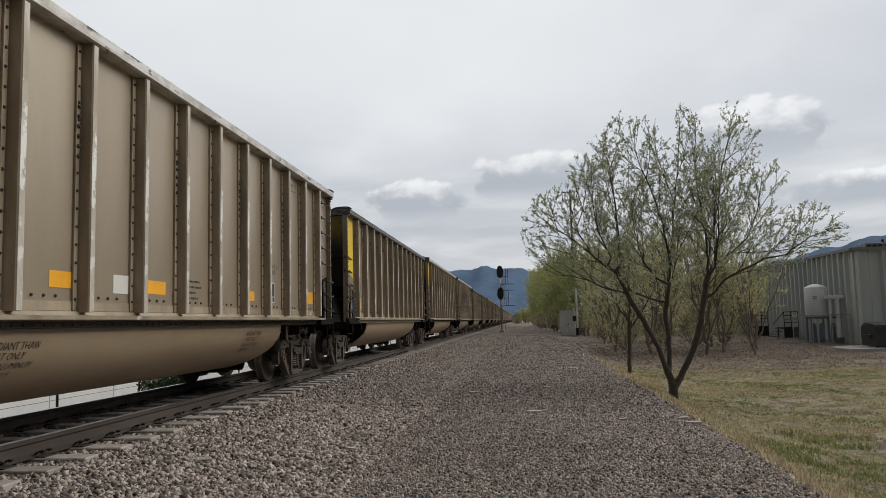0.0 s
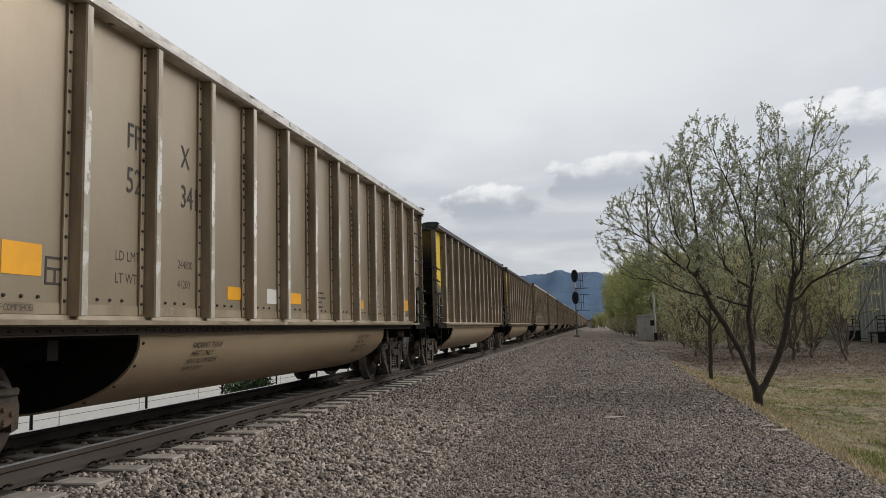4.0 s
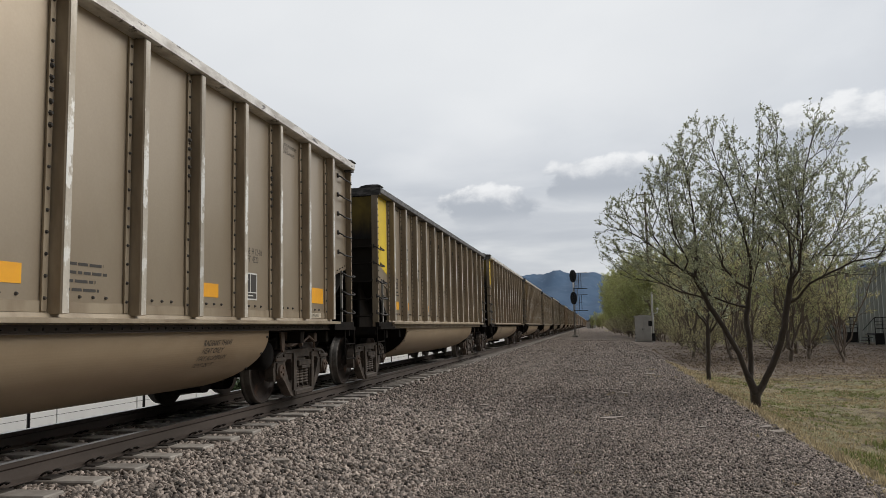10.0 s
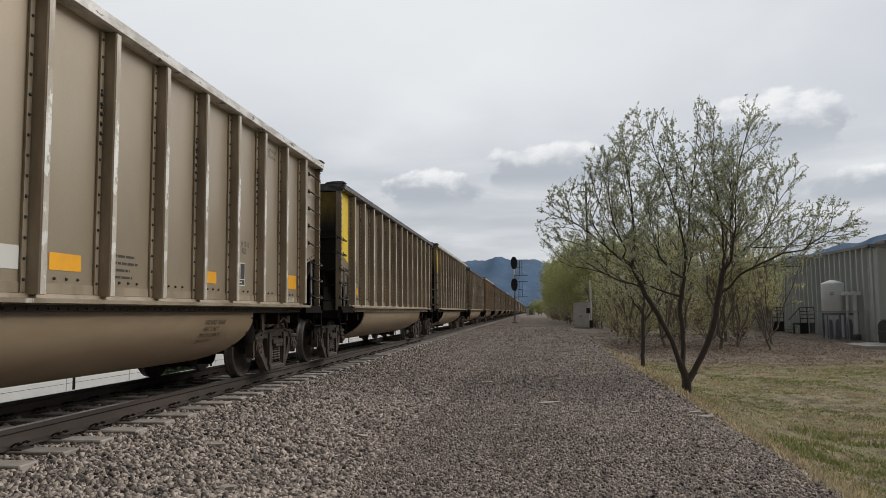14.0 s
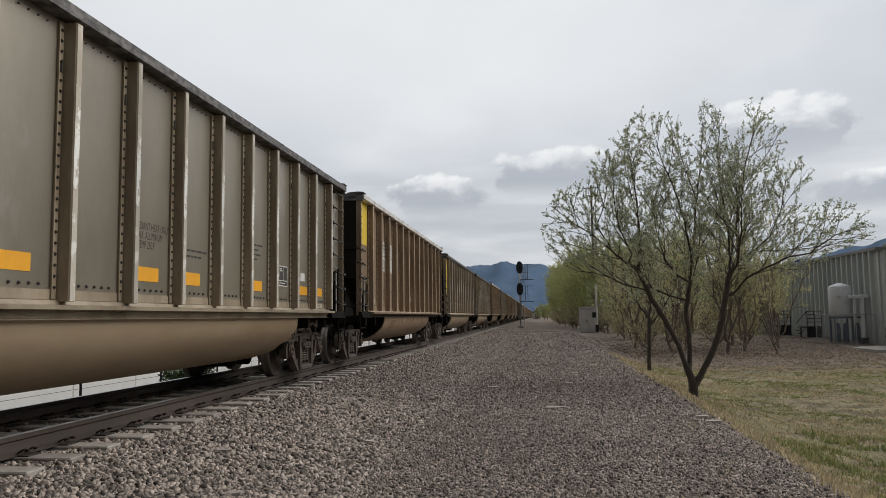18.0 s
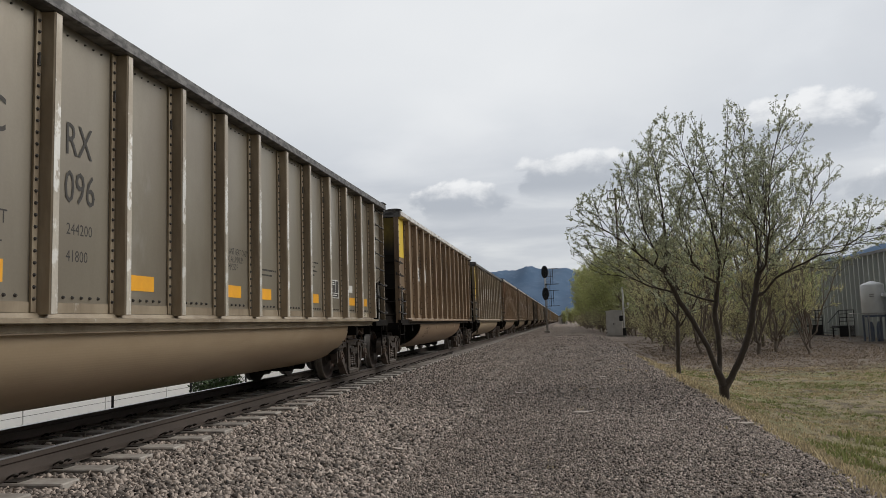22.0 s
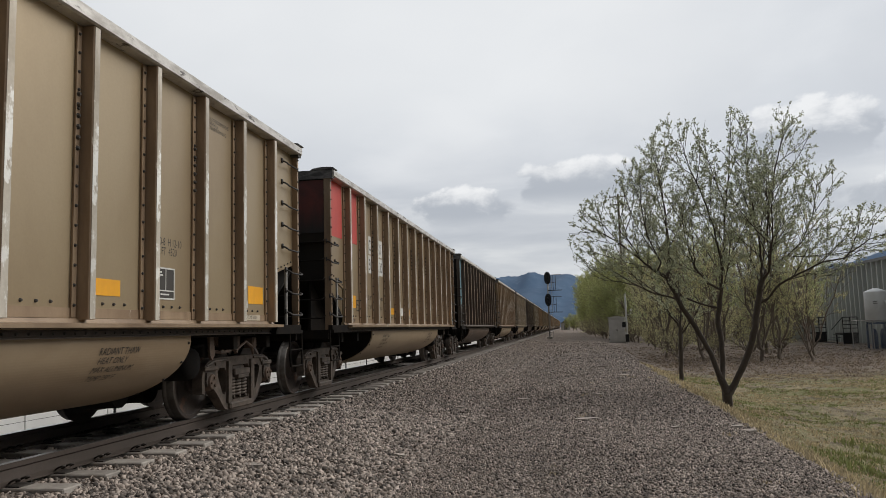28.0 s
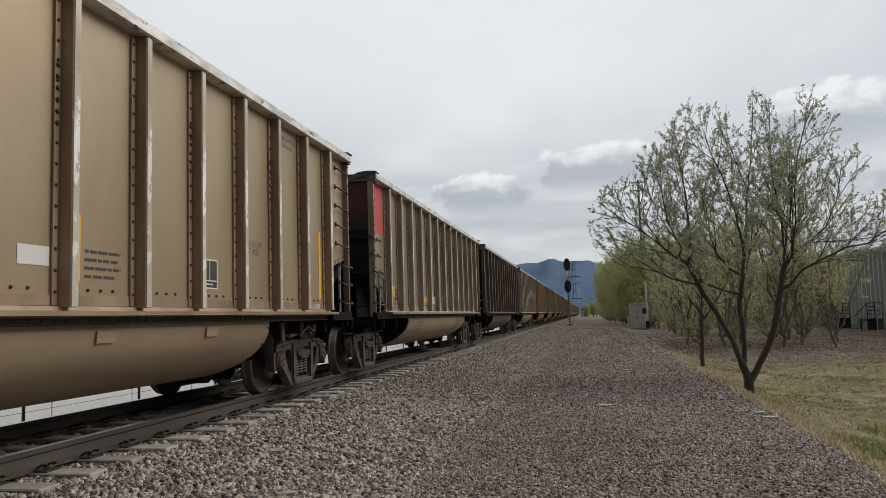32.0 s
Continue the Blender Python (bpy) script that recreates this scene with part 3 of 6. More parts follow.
def sill_rivets(step, top):
    bm = bmesh.new()
    for p in range(12):
        y = POSTS[p] + 0.16
        while y < POSTS[p + 1] - 0.24:
            rivet(bm, SHEET, y, 1.345, 0.017, 0.018)
            if top:
                rivet(bm, SHEET, y, 3.70, 0.010)
            y += step
    return bm


def side_sill(wide):
    bm = bmesh.new()
    out = 1.66 if wide else 1.63
    line = [(1.48, 1.118), (1.52, 1.118), (1.52, 1.125), (out, 1.13), (out, 1.165), (1.52, 1.175), (1.50, 1.21), (SHEET - 0.03, 1.215), (SHEET - 0.03, 1.118)]
    return plate(bm, line, 1, 0.9, LONG - 0.9)


def sill_web():
    """The channel below the ledge; on style A its shade is put into a dark colour."""
    return plate(bmesh.new(), [(1.42, 1.045), (1.525, 1.045), (1.525, 1.055), (1.50, 1.062), (1.50, 1.108), (1.525, 1.112), (1.525, 1.117), (1.42, 1.117)], 1, 0.9, LONG - 0.9)


def web_rivets():
    bm = bmesh.new()
    y = 1.2
    while y < LONG - 1.2:
        rivet(bm, 1.50, y, 1.085, 0.014, 0.014)
        y += 0.14
    return bm


def panel_glyph():
    """A stencilled square with a bar and a stem inside."""
    bm = bmesh.new()
    for a in ((0, 0.22, 0, 0.02), (0, 0.22, 0.20, 0.22), (0, 0.02, 0.02, 0.20), (0.20, 0.22, 0.02, 0.20), (0.02, 0.20, 0.115, 0.135), (0.10, 0.12, 0.02, 0.115)):
        box(bm, 0, 0.002, *a)
    return bm


def sill_band():
    return box(bmesh.new(), SHEET, SHEET + 0.009, 1.0, LONG - 1.0, 1.215, 1.30)


def top_chord():
    line = [(1.44, 3.775), (1.60, 3.772), (HALF, 3.785), (HALF, 3.885), (HALF - 0.02, 3.90), (1.46, 3.90), (1.44, 3.885)]
    return plate(bmesh.new(), line, 1, -0.01, LONG + 0.01)


def end_chord():
    bm = bmesh.new()
    plate(bm, [(-0.03, 3.74), (0.10, 3.74), (0.10, 3.895), (-0.03, 3.895)], 0, -1.60, 1.60)
    return bm


def corner_cap():
    bm = bmesh.new()
    plate(bm, [(1.20, 3.900), (1.632, 3.900), (1.640, 3.912), (1.625, 3.928), (1.57, 3.940), (1.46, 3.945), (1.34, 3.940), (1.24, 3.922)], 1, -0.04, 0.16)
    return bm


def end_sheet():
    bm = bmesh.new()
    box(bm, -SHEET + 0.03, SHEET - 0.03, 0.0, 0.03, 1.95, 3.80)
    return bm


def end_band():
    return box(bmesh.new(), -SHEET + 0.03, SHEET - 0.03, -0.035, -0.002, 2.60, 2.68)


def slope_sheet():
    bm = bmesh.new()
    plate(bm, [(0.03, 1.95), (0.03, 1.99), (1.42, 1.06), (1.40, 1.02)], 0, -SHEET + 0.03, SHEET - 0.03)
    return bm


def corner_post():
    bm = bmesh.new()
    box(bm, SHEET + 0.002, 1.555, -0.020, 0.036, 1.04, 3.77)
    box(bm, 1.44, SHEET + 0.002, -0.025, -0.005, 1.04, 3.77)
    return bm


def corner_rivets(count):
    bm = bmesh.new()
    for k in range(count):
        rivet(bm, 1.555, 0.008, 1.2 + 2.5 * k / (count - 1), 0.017, 0.016)
    return bm


def cutout_rivets():
    bm = bmesh.new()
    for k in range(7):
        f = (k + 0.5) / 7
        rivet(bm, SHEET, 0.06 + 0.9 * f, 2.125 - 0.235 * f, 0.015)
    return bm


def rung():
    """A bent grab iron, half a metre long."""
    bm = bmesh.new()
    for y in (0.0, 0.48):
        box(bm, 0.0, 0.022, y - 0.025, y + 0.025, 0.0, 0.075, 0.006)
    return tube(bm, [(0.0, 0.0, 0.03), (0.04, 0.0, 0.025), (0.085, 0.01, 0.0), (0.09, 0.05, -0.015), (0.09, 0.43, -0.015), (0.085, 0.47, 0.0), (0.04, 0.48, 0.025), (0.0, 0.48, 0.03)], 0.0135, 6)


def ladder_stile():
    return box(bmesh.new(), 1.50, 1.53, 0.40, 0.445, 1.10, 2.00)


def sill_step():
    bm = bmesh.new()
    tube(bm, [(1.55, -0.11, 1.08), (1.56, -0.11, 0.60), (1.56, -0.09, 0.56), (1.56, 0.36, 0.56), (1.56, 0.38, 0.60), (1.55, 0.38, 1.08)], 0.015, 6)
    tube(bm, [(1.56, -0.11, 0.80), (1.56, 0.38, 0.80)], 0.012, 6)
    return bm


def end_platform():
    bm = bmesh.new()
    box(bm, -1.60, 1.60, -0.04, 1.02, 1.035, 1.085)
    plate(bm, [(-0.04, 1.085), (0.94, 1.085), (0.94, 1.165), (-0.04, 1.165)], 0, 1.50, 1.575)
    plate(bm, [(-0.04, 1.085), (0.94, 1.085), (0.94, 1.165), (-0.04, 1.165)], 0, -1.575, -1.50)
    box(bm, -1.5, 1.5, -0.04, 0.0, 0.93, 1.035)
    # plates added to close the corner openings, so no light shows through
    for x in (-1.15, 1.15):
        plate(bm, [(0.0, 1.085), (1.33, 1.085), (0.04, 1.94)], 0, x - 0.02, x + 0.02)
    return bm


def tub(start):
    """The round-bottomed well below the side sills."""
    half = [(1.45, 1.10)] + [(1.45 * math.cos(a), 1.0 - 0.70 * math.sin(a)) for a in (math.pi * k / 88 for k in range(44))] + [(0.0, 0.30)]
    inner = [(max(x - 0.02, 0), z + 0.02) for x, z in half]
    ring = half + [(-x, z) for x, z in half[-2::-1]]
    deep = inner + [(-x, z) for x, z in inner[-2::-1]]
    return plate(bmesh.new(), ring + deep[::-1], 1, start, LONG - start)


def tub_end(start):
    half = [(1.43, 1.10)] + [(1.43 * math.cos(a), 1.0 - 0.68 * math.sin(a)) for a in (math.pi * k / 24 for k in range(12))] + [(0.0, 0.32)]
    return plate(bmesh.new(), half + [(-x, z) for x, z in half[-2::-1]], 1, start - 0.008, start + 0.02)


def tub_bracket(start):
    bm = bmesh.new()
    for y in (start + 0.05, LONG - start - 0.05):
        for x, z in [(1.45 * math.cos(a) - 0.004, 1.0 - 0.70 * math.sin(a)) for a in (0.05, 0.35, 0.65, 0.95)]:
            rivet(bm, x, y, z, 0.02, 0.02)
    return bm


def floor_mesh():
    bm = bmesh.new()
    box(bm, -1.42, 1.42, 1.40, 3.30, 1.02, 1.06)
    box(bm, -1.42, 1.42, LONG - 3.30, LONG - 1.40, 1.02, 1.06)
    for x in (-0.24, 0.24):
        box(bm, x - 0.03, x + 0.03, -0.25, LONG + 0.25, 0.72, 1.02)
    box(bm, -0.3, 0.3, -0.25, LONG + 0.25, 1.0, 1.02)
    for y in (0.95, 2.0, LONG - 2.0, LONG - 0.95):
        box(bm, -1.45, 1.45, y - 0.06, y + 0.06, 0.86, 1.02)
    return bm


def coupler():
    bm = bmesh.new()
    box(bm, -0.11, 0.11, -0.50, 0.10, 0.77, 0.97, 0.03)
    box(bm, -0.21, 0.16, -0.72, -0.44, 0.72, 1.00, 0.05)
    box(bm, 0.10, 0.22, -0.66, -0.52, 0.74, 0.98, 0.04)
    return bm


def air_hose():
    return tube(bmesh.new(), [(0.35, 0.0, 0.85), (0.36, -0.25, 0.70), (0.34, -0.45, 0.45), (0.28, -0.62, 0.36), (0.20, -0.72, 0.45)], 0.025, 6)


def reservoir():
    bm = bmesh.new()
    disc(bm, (0.55, 2.65, 0.72), 0.0, 0, 0, 16, ((0.0, 0.0), (0.02, 0.16), (0.08, 0.20), (0.62, 0.20), (0.68, 0.16), (0.70, 0.0)))
    tube(bm, [(1.2, 2.65, 0.9), (1.25, 2.3, 0.95), (1.0, 1.9, 0.95)], 0.02, 6)
    box(bm, 0.9, 1.25, 2.2, 2.45, 0.78, 1.0, 0.02)
    return bm


def brake_rigging():
    """Hangers, a lever and a hose over the truck at the trailing end."""
    bm = bmesh.new()
    plate(bm, [(2.30, 1.03), (2.42, 1.03), (2.40, 0.80), (2.34, 0.74), (2.28, 0.80)], 0, 1.28, 1.31)
    plate(bm, [(1.52, 1.03), (1.72, 1.03), (1.70, 0.88), (1.62, 0.80), (1.55, 0.88)], 0, 1.26, 1.30)
    plate(bm, [(1.95, 1.03), (2.18, 1.03), (1.98, 0.80), (1.90, 0.84)], 0, 1.22, 1.25)
    tube(bm, [(1.24, 2.36, 0.86), (1.24, 1.9, 0.82), (1.24, 1.6, 0.86)], 0.022, 6)
    tube(bm, [(1.30, 1.66, 0.84), (1.34, 1.45, 0.95), (1.34, 1.25, 0.88), (1.30, 1.12, 0.78)], 0.018, 6)
    box(bm, 1.20, 1.34, 1.08, 1.20, 0.86, 1.0, 0.015)
    return bm


def door_gear():
    """Rounded housings hanging below the well between the rails."""
    bm = bmesh.new()
    for y in (0.0,):
        disc(bm, (-0.35, y, 0.42), 0.0, 0, 0, 14, ((0.0, 0.0), (0.02, 0.20), (0.68, 0.20), (0.70, 0.0)))
    return bm


def sideframe():
    """The cast frame: one plate with a spring opening and two windows."""
    bm = bmesh.new()
    half = [(0.60, 0.755), (0.82, 0.745), (0.97, 0.70), (1.07, 0.62), (1.105, 0.50), (1.095, 0.33), (1.03, 0.31), (1.015, 0.47), (0.965, 0.535), (0.835, 0.535), (0.785, 0.47), (0.775, 0.35), (0.70, 0.30), (0.47, 0.085), (0.38, 0.055)]
    outer = half + [(-y, z) for y, z in half[::-1]]
    window = [(0.43, 0.57), (0.47, 0.615), (0.62, 0.615), (0.68, 0.57), (0.66, 0.50), (0.54, 0.29), (0.48, 0.26), (0.43, 0.30)]
    middle = [(-0.30, 0.21), (-0.27, 0.175), (0.27, 0.175), (0.30, 0.21), (0.30, 0.60), (0.26, 0.635), (-0.26, 0.635), (-0.30, 0.60)]
    loops = [outer, window, [(-y, z) for y, z in window], middle]
    flat = [p for lo in loops for p in lo]
    tris = tessellate_polygon([[Vector((y, z, 0)) for y, z in lo] for lo in loops])
    low = [bm.verts.new((0.935, y, z)) for y, z in flat]
    high = [bm.verts.new((1.065, y, z)) for y, z in flat]
    for a, b, c in tris:
        bm.faces.new((high[a], high[b], high[c]))
        bm.faces.new((low[a], low[c], low[b]))
    n = 0
    for lo in loops:
        for q in range(len(lo)):
            a, b = n + q, n + (q + 1) % len(lo)
            bm.faces.new((low[a], low[b], high[b], high[a]))
        n += len(lo)
    for sgn in (-1, 1):
        plate(bm, [(sgn * 0.42, 0.15), (sgn * 0.42, 0.70), (sgn * 0.31, 0.70), (sgn * 0.31, 0.15)], 0, 1.05, 1.10)
        tube(bm, [(1.06, sgn * 0.98, 0.66), (1.075, sgn * 0.80, 0.71), (1.075, sgn * 0.44, 0.72)], 0.02, 6)
    box(bm, 1.04, 1.115, -0.24, 0.24, 0.50, 0.585, 0.012)
    for sgn in (-1, 1):
        box(bm, 1.06, 1.10, sgn * 0.90 - 0.17, sgn * 0.90 + 0.17, 0.595, 0.655, 0.012)
        tube(bm, [(1.06, sgn * 0.72, 0.68), (1.085, sgn * 0.72, 0.68)], 0.04, 8)
    box(bm, 1.05, 1.13, -0.17, 0.17, 0.455, 0.505, 0.01)
    box(bm, 1.05, 1.11, -0.36, 0.36, 0.06, 0.15, 0.02)
    return bm


def springs():
    bm = bmesh.new()
    for y in (0.0,):
        pts = [(1.0 + 0.062 * math.cos(a), y + 0.075 * math.sin(a), 0.20 + 0.26 * a / (12 * math.pi)) for a in (k * math.pi / 4 for k in range(49))]
        tube(bm, pts, 0.020, 5)
    return bm


def bolster():
    bm = bmesh.new()
    box(bm, -1.05, 1.05, -0.20, 0.20, 0.47, 0.64, 0.03)
    box(bm, -0.30, 0.30, -0.30, 0.30, 0.62, 0.76, 0.04)
    for s in (-1, 1):
        box(bm, -0.85, 0.85, s * 0.36 - 0.05, s * 0.36 + 0.05, 0.36, 0.46)
        for x in (-0.75, 0.75):
            box(bm, x - 0.05, x + 0.05, s * 0.38, s * 0.47, 0.28, 0.56, 0.01)
    return bm


def adapter():
    bm = bmesh.new()
    for y in (0.0,):
        plate(bm, [(y - 0.13, 0.47), (y - 0.11, 0.58), (y + 0.11, 0.58), (y + 0.13, 0.47), (y + 0.10, 0.40), (y + 0.06, 0.52), (y - 0.06, 0.52), (y - 0.10, 0.40)], 0, 0.91, 1.09)
    return bm


def wheelset():
    if ("wheelset", "") in MESHES:
        return MESHES["wheelset", ""]
    bm = bmesh.new()
    r = WHEEL_R
    half = [(0.0, 0.0), (0.0, 0.085), (0.58, 0.085), (0.66, 0.10), (0.665, 0.15), (0.69, 0.19), (0.695, 0.39), (0.683, 0.405), (0.683, r + 0.024), (0.70, r + 0.027), (0.722, r + 0.006), (0.735, r), (0.81, r - 0.003), (0.82, r - 0.012), (0.82, 0.405), (0.765, 0.39), (0.735, 0.21), (0.80, 0.15), (0.80, 0.10), (0.88, 0.09), (0.90, 0.115), (1.06, 0.115), (1.08, 0.095), (1.11, 0.095), (1.12, 0.085), (1.12, 0.0)]
    disc(bm, (0, 0, 0), 0, 0, 0, 28, half)
    disc(bm, (0, 0, 0), 0, 0, 0, 28, [(-x, q) for x, q in half])
    for s in (-1, 1):
        for k in range(3):
            a = 2 * math.pi * k / 3
            disc(bm, (s * 1.12, 0.055 * math.cos(a), 0.055 * math.sin(a)), 0, 0, 0, 6, ((0.0, 0.020), (s * 0.02, 0.020), (s * 0.02, 0.0)))
    bmesh.ops.recalc_face_normals(bm, faces=bm.faces[:])
    me = bpy.data.meshes.new("wheelset")
    bm.to_mesh(me)
    bm.free()
    for name in ("wheel_steel", "wheel_tread", "bearing"):
        me.materials.append(MATS[name])
    for p in me.polygons:
        c = p.center
        q = math.hypot(c.y, c.z)
        p.material_index = 1 if q > r - 0.012 and abs(c.x) < 0.815 else 2 if abs(c.x) > 0.89 else 0
        p.use_smooth = abs(p.normal.x) < 0.9
    MESHES["wheelset", ""] = me
    return me


SIDE_ON = Matrix(((0, 0, 1, 0), (1, 0, 0, 0), (0, 1, 0, 0), (0, 0, 0, 1)))      # letters on the side that faces the path
END_ON = Matrix(((1, 0, 0, 0), (0, 0, -1, 0), (0, 1, 0, 0), (0, 0, 0, 1)))      # letters on the leading end


def letters(text, size, material, squeeze=1.0, bold=0.0):
    """A mesh of raised paint in the built-in font; its lower left corner is the origin."""
    key = ("text/" + text, size, material, squeeze)
    if key not in MESHES:
        cu = bpy.data.curves.new("letters", "FONT")
        cu.body, cu.size, cu.resolution_u, cu.space_line, cu.offset = text, size, 2, 0.85, bold
        ob = bpy.data.objects.new("letters", cu)
        scene.collection.objects.link(ob)
        bpy.context.view_layer.update()
        me = bpy.data.meshes.new_from_object(ob.evaluated_get(bpy.context.evaluated_depsgraph_get()))
        bpy.data.objects.remove(ob)
        bpy.data.curves.remove(cu)
        me.transform(Matrix.Diagonal((squeeze, 1, 1, 1)))
        me.materials.clear()
        me.materials.append(MATS[material])
        MESHES[key] = me
    return MESHES[key]


def writing(name, text, size, material, parent, x, y, z, squeeze=0.85, turn=SIDE_ON, label="", bold=0.0):
    return part(name, letters(text, size, material, squeeze, bold), "", parent, label, m=Matrix.Translation((x, y, z)) @ turn)


def patch(name, material, parent, y, z, wide, high, label="", x=SHEET + 0.0015, thick=0.0025):
    key = "%s/%.2f,%.2f" % (name, wide, high)
    me = cached(key, material, lambda: box(bmesh.new(), 0, thick, 0, wide, 0, high))
    return part(name, me, "", parent, label, m=pose(x, y, z))


def bars(name, material, parent, y, z, rows, x=SHEET + 0.0015):
    """Lines of lettering too small to read, as plain bars."""
    key = name + "/" + repr(rows)

    def make():
        bm = bmesh.new()
        for k, w in enumerate(rows):
            u, n = 0.0, 0
            while u < w:
                step = 0.05 + 0.035 * ((k * 7 + n * 5) % 4)
                box(bm, 0, 0.002, u, min(u + step, w), -0.070 * k, -0.070 * k + 0.024)
                u, n = u + step + 0.022, n + 1
        return bm
    return tagged(part(name, cached(key, material, make), "", parent, m=pose(x, y, z)), kind="stuff")


def data_box(parent, y, z):
    """Black inspection panel with a white border and dividing lines."""
    body = patch("inspection_panel", "stencil", parent, y, z, 0.41, 0.33, "black inspection panel lined in white")

    def frame_bars():
        bm = bmesh.new()
        for a in ((0, 0.41, 0, 0.016), (0, 0.41, 0.314, 0.33), (0, 0.016, 0.016, 0.314), (0.394, 0.41, 0.016, 0.314), (0.016, 0.394, 0.085, 0.097), (0.225, 0.237, 0.097, 0.314), (0.05, 0.11, 0.045, 0.06), (0.13, 0.30, 0.045, 0.06), (0.05, 0.15, 0.272, 0.287), (0.05, 0.17, 0.242, 0.257)):
            box(bm, 0.0026, 0.0046, *a)
        return bm
    tagged(part("panel_lines", cached("panel_lines", "stencil_white", frame_bars), "", body), kind="stuff")


def truck(parent, y, far=False):
    me = cached("truck", "truck_steel", bolster)
    tr = part("truck", me, "", parent, "cast steel two-axle freight truck", m=pose(0, y, 0))
    turning = []
    for s in (1, -1):
        flip = Matrix.Diagonal((s, 1, 1, 1))
        part("sideframe", cached("sideframe", "truck_steel", sideframe), "", tr, m=flip)
        for y in (-0.185, 0.0, 0.185) if not far or s > 0 else ():
            part("coil_spring", cached("coil_spring", "truck_steel", springs, True), "", tr, m=Matrix.Translation((0, y, 0)) @ flip)
        for y in (-0.9, 0.9) if not far or s > 0 else ():
            part("bearing_adapter", cached("bearing_adapter", "truck_steel", adapter), "", tr, m=Matrix.Translation((0, y, 0)) @ flip)
        ws = part("wheelset", wheelset(), "", tr, "steel wheels with a worn bright tread", m=pose(0, 0.9 * s, WHEEL_R))
        turning.append((ws, 0.9 * s))
    return turning


TURNING = []
CARS = []


def coal_car(k, style="A", paint="tan", panel="yellow", mark=("FP", "X"), number=("52", "66"), end_mark="", patches="", bare=False, label="", far=False, darkened=False):
    """One open-top coal gondola with a round-bottomed well, on two trucks."""
    word = {"tan": "tan", "brown": "brown", "grey": "grey", "dark": "dark brown", "ochre": "ochre brown"}[paint]
    car = thing("coal_gondola", label or "%s weathered coal gondola with %s end panel on the track" % (word, panel), "freight car", "coal train", pose(TRACK_X, START + PITCH * k, 0))
    CARS.append((car, k))
    sheet = {"tan": "alu_tan", "brown": "alu_brown", "grey": "alu_grey", "dark": "car_dark", "ochre": "alu_ochre"}[paint]
    post = {"tan": "post_tan", "brown": "post_brown", "grey": "post_tan", "dark": "post_dark", "ochre": "post_brown"}[paint]
    well = {"tan": "tub_tan", "brown": "tub_brown", "grey": "tub_tan", "dark": "car_dark", "ochre": "tub_tan"}[paint]
    top = "chord" if style == "A" else "chord_black"
    left = Matrix.Diagonal((-1, 1, 1, 1))
    back = Matrix.Translation((0, LONG, 0)) @ Matrix.Diagonal((1, -1, 1, 1))
    here = Matrix.Identity(4)
    begin = 3.15 if style == "A" else 2.65

    def add(name, material, make, m=here, label="", smooth=False):
        ob = part(name, cached(name + "/" + style, material, make, smooth, LIFT[style]), "", car, label, m=m)
        return tagged(ob, kind="stuff" if "rivet" in name or name in ("bolt_cluster", "side_posts") else "")

    for flip in (here, left):
        add("side_sheet", sheet, side_sheet, flip)
        add("top_chord", top, top_chord, flip)
        add("sill_band", post, sill_band, flip)
        add("side_sill", post, lambda: side_sill(style == "A"), flip)
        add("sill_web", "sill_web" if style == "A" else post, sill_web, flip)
        if far:
            def all_posts():
                bm = bmesh.new()
                for y in POSTS:
                    box(bm, SHEET + 0.002, 1.598, y - 0.045, y + 0.045, 1.20, 3.765)
                return bm
            add("side_posts", post, all_posts, flip)
            continue
        for y in POSTS:
            add("side_post", post, post_mesh, Matrix.Translation((0, y, 0)) @ flip)
        if flip == here:
            n = 15 if style == "A" else 26
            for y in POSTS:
                add("post_face", "post_face" if paint in ("tan", "grey", "ochre") else "post_face_brown" if paint == "brown" else "post_brown", post_face, Matrix.Translation((0, y, 0)), "scuffed post face, its colour lightened for the light it catches")
                add("seam_strip", post, seam_mesh, Matrix.Translation((0, y, 0)))
                add("rivet_row", "stencil", lambda: rivets_mesh(n), Matrix.Translation((0, y, 0)))
            if style == "A":
                add("web_rivets", "stencil", web_rivets)
            add("sill_rivets", "stencil", lambda: sill_rivets(0.17 if style == "A" else 0.12, style == "B"))
    for e in (here, back):
        add("end_sheet", "end_black", end_sheet, e, "jet-black end wall")
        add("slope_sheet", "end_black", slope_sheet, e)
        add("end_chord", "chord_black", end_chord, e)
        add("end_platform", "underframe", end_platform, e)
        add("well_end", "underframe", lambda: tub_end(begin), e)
        add("coupler", "truck_steel", coupler, e, smooth=False)
        for flip in (here, left):
            add("corner_post", post, corner_post, e @ flip)
        if not far:
            for flip in (here, left):
                add("corner_cap", "chord_black", corner_cap, e @ flip)
                add("sill_step", "underframe", sill_step, e @ flip)
            add("corner_rivets", "stencil", lambda: corner_rivets(16 if style == "A" else 22), e)
            add("cutout_rivets", "stencil", cutout_rivets, e)
            add("end_band", "end_black", end_band, e)
            add("air_hose", "underframe", air_hose, e, smooth=True)
            add("ladder_stile", "pole_grey", ladder_stile, e)
            heights = (2.59, 2.27, 1.93, 1.63, 1.32) if e == here else (3.56, 3.24, 2.92, 2.60, 2.28, 1.93, 1.63, 1.32)
            for z in heights:
                add("grab_iron", "grab_steel", rung, e @ Matrix.Translation((SHEET + (0.0 if z > 2.1 else 0.05), -0.02, z)), smooth=True)
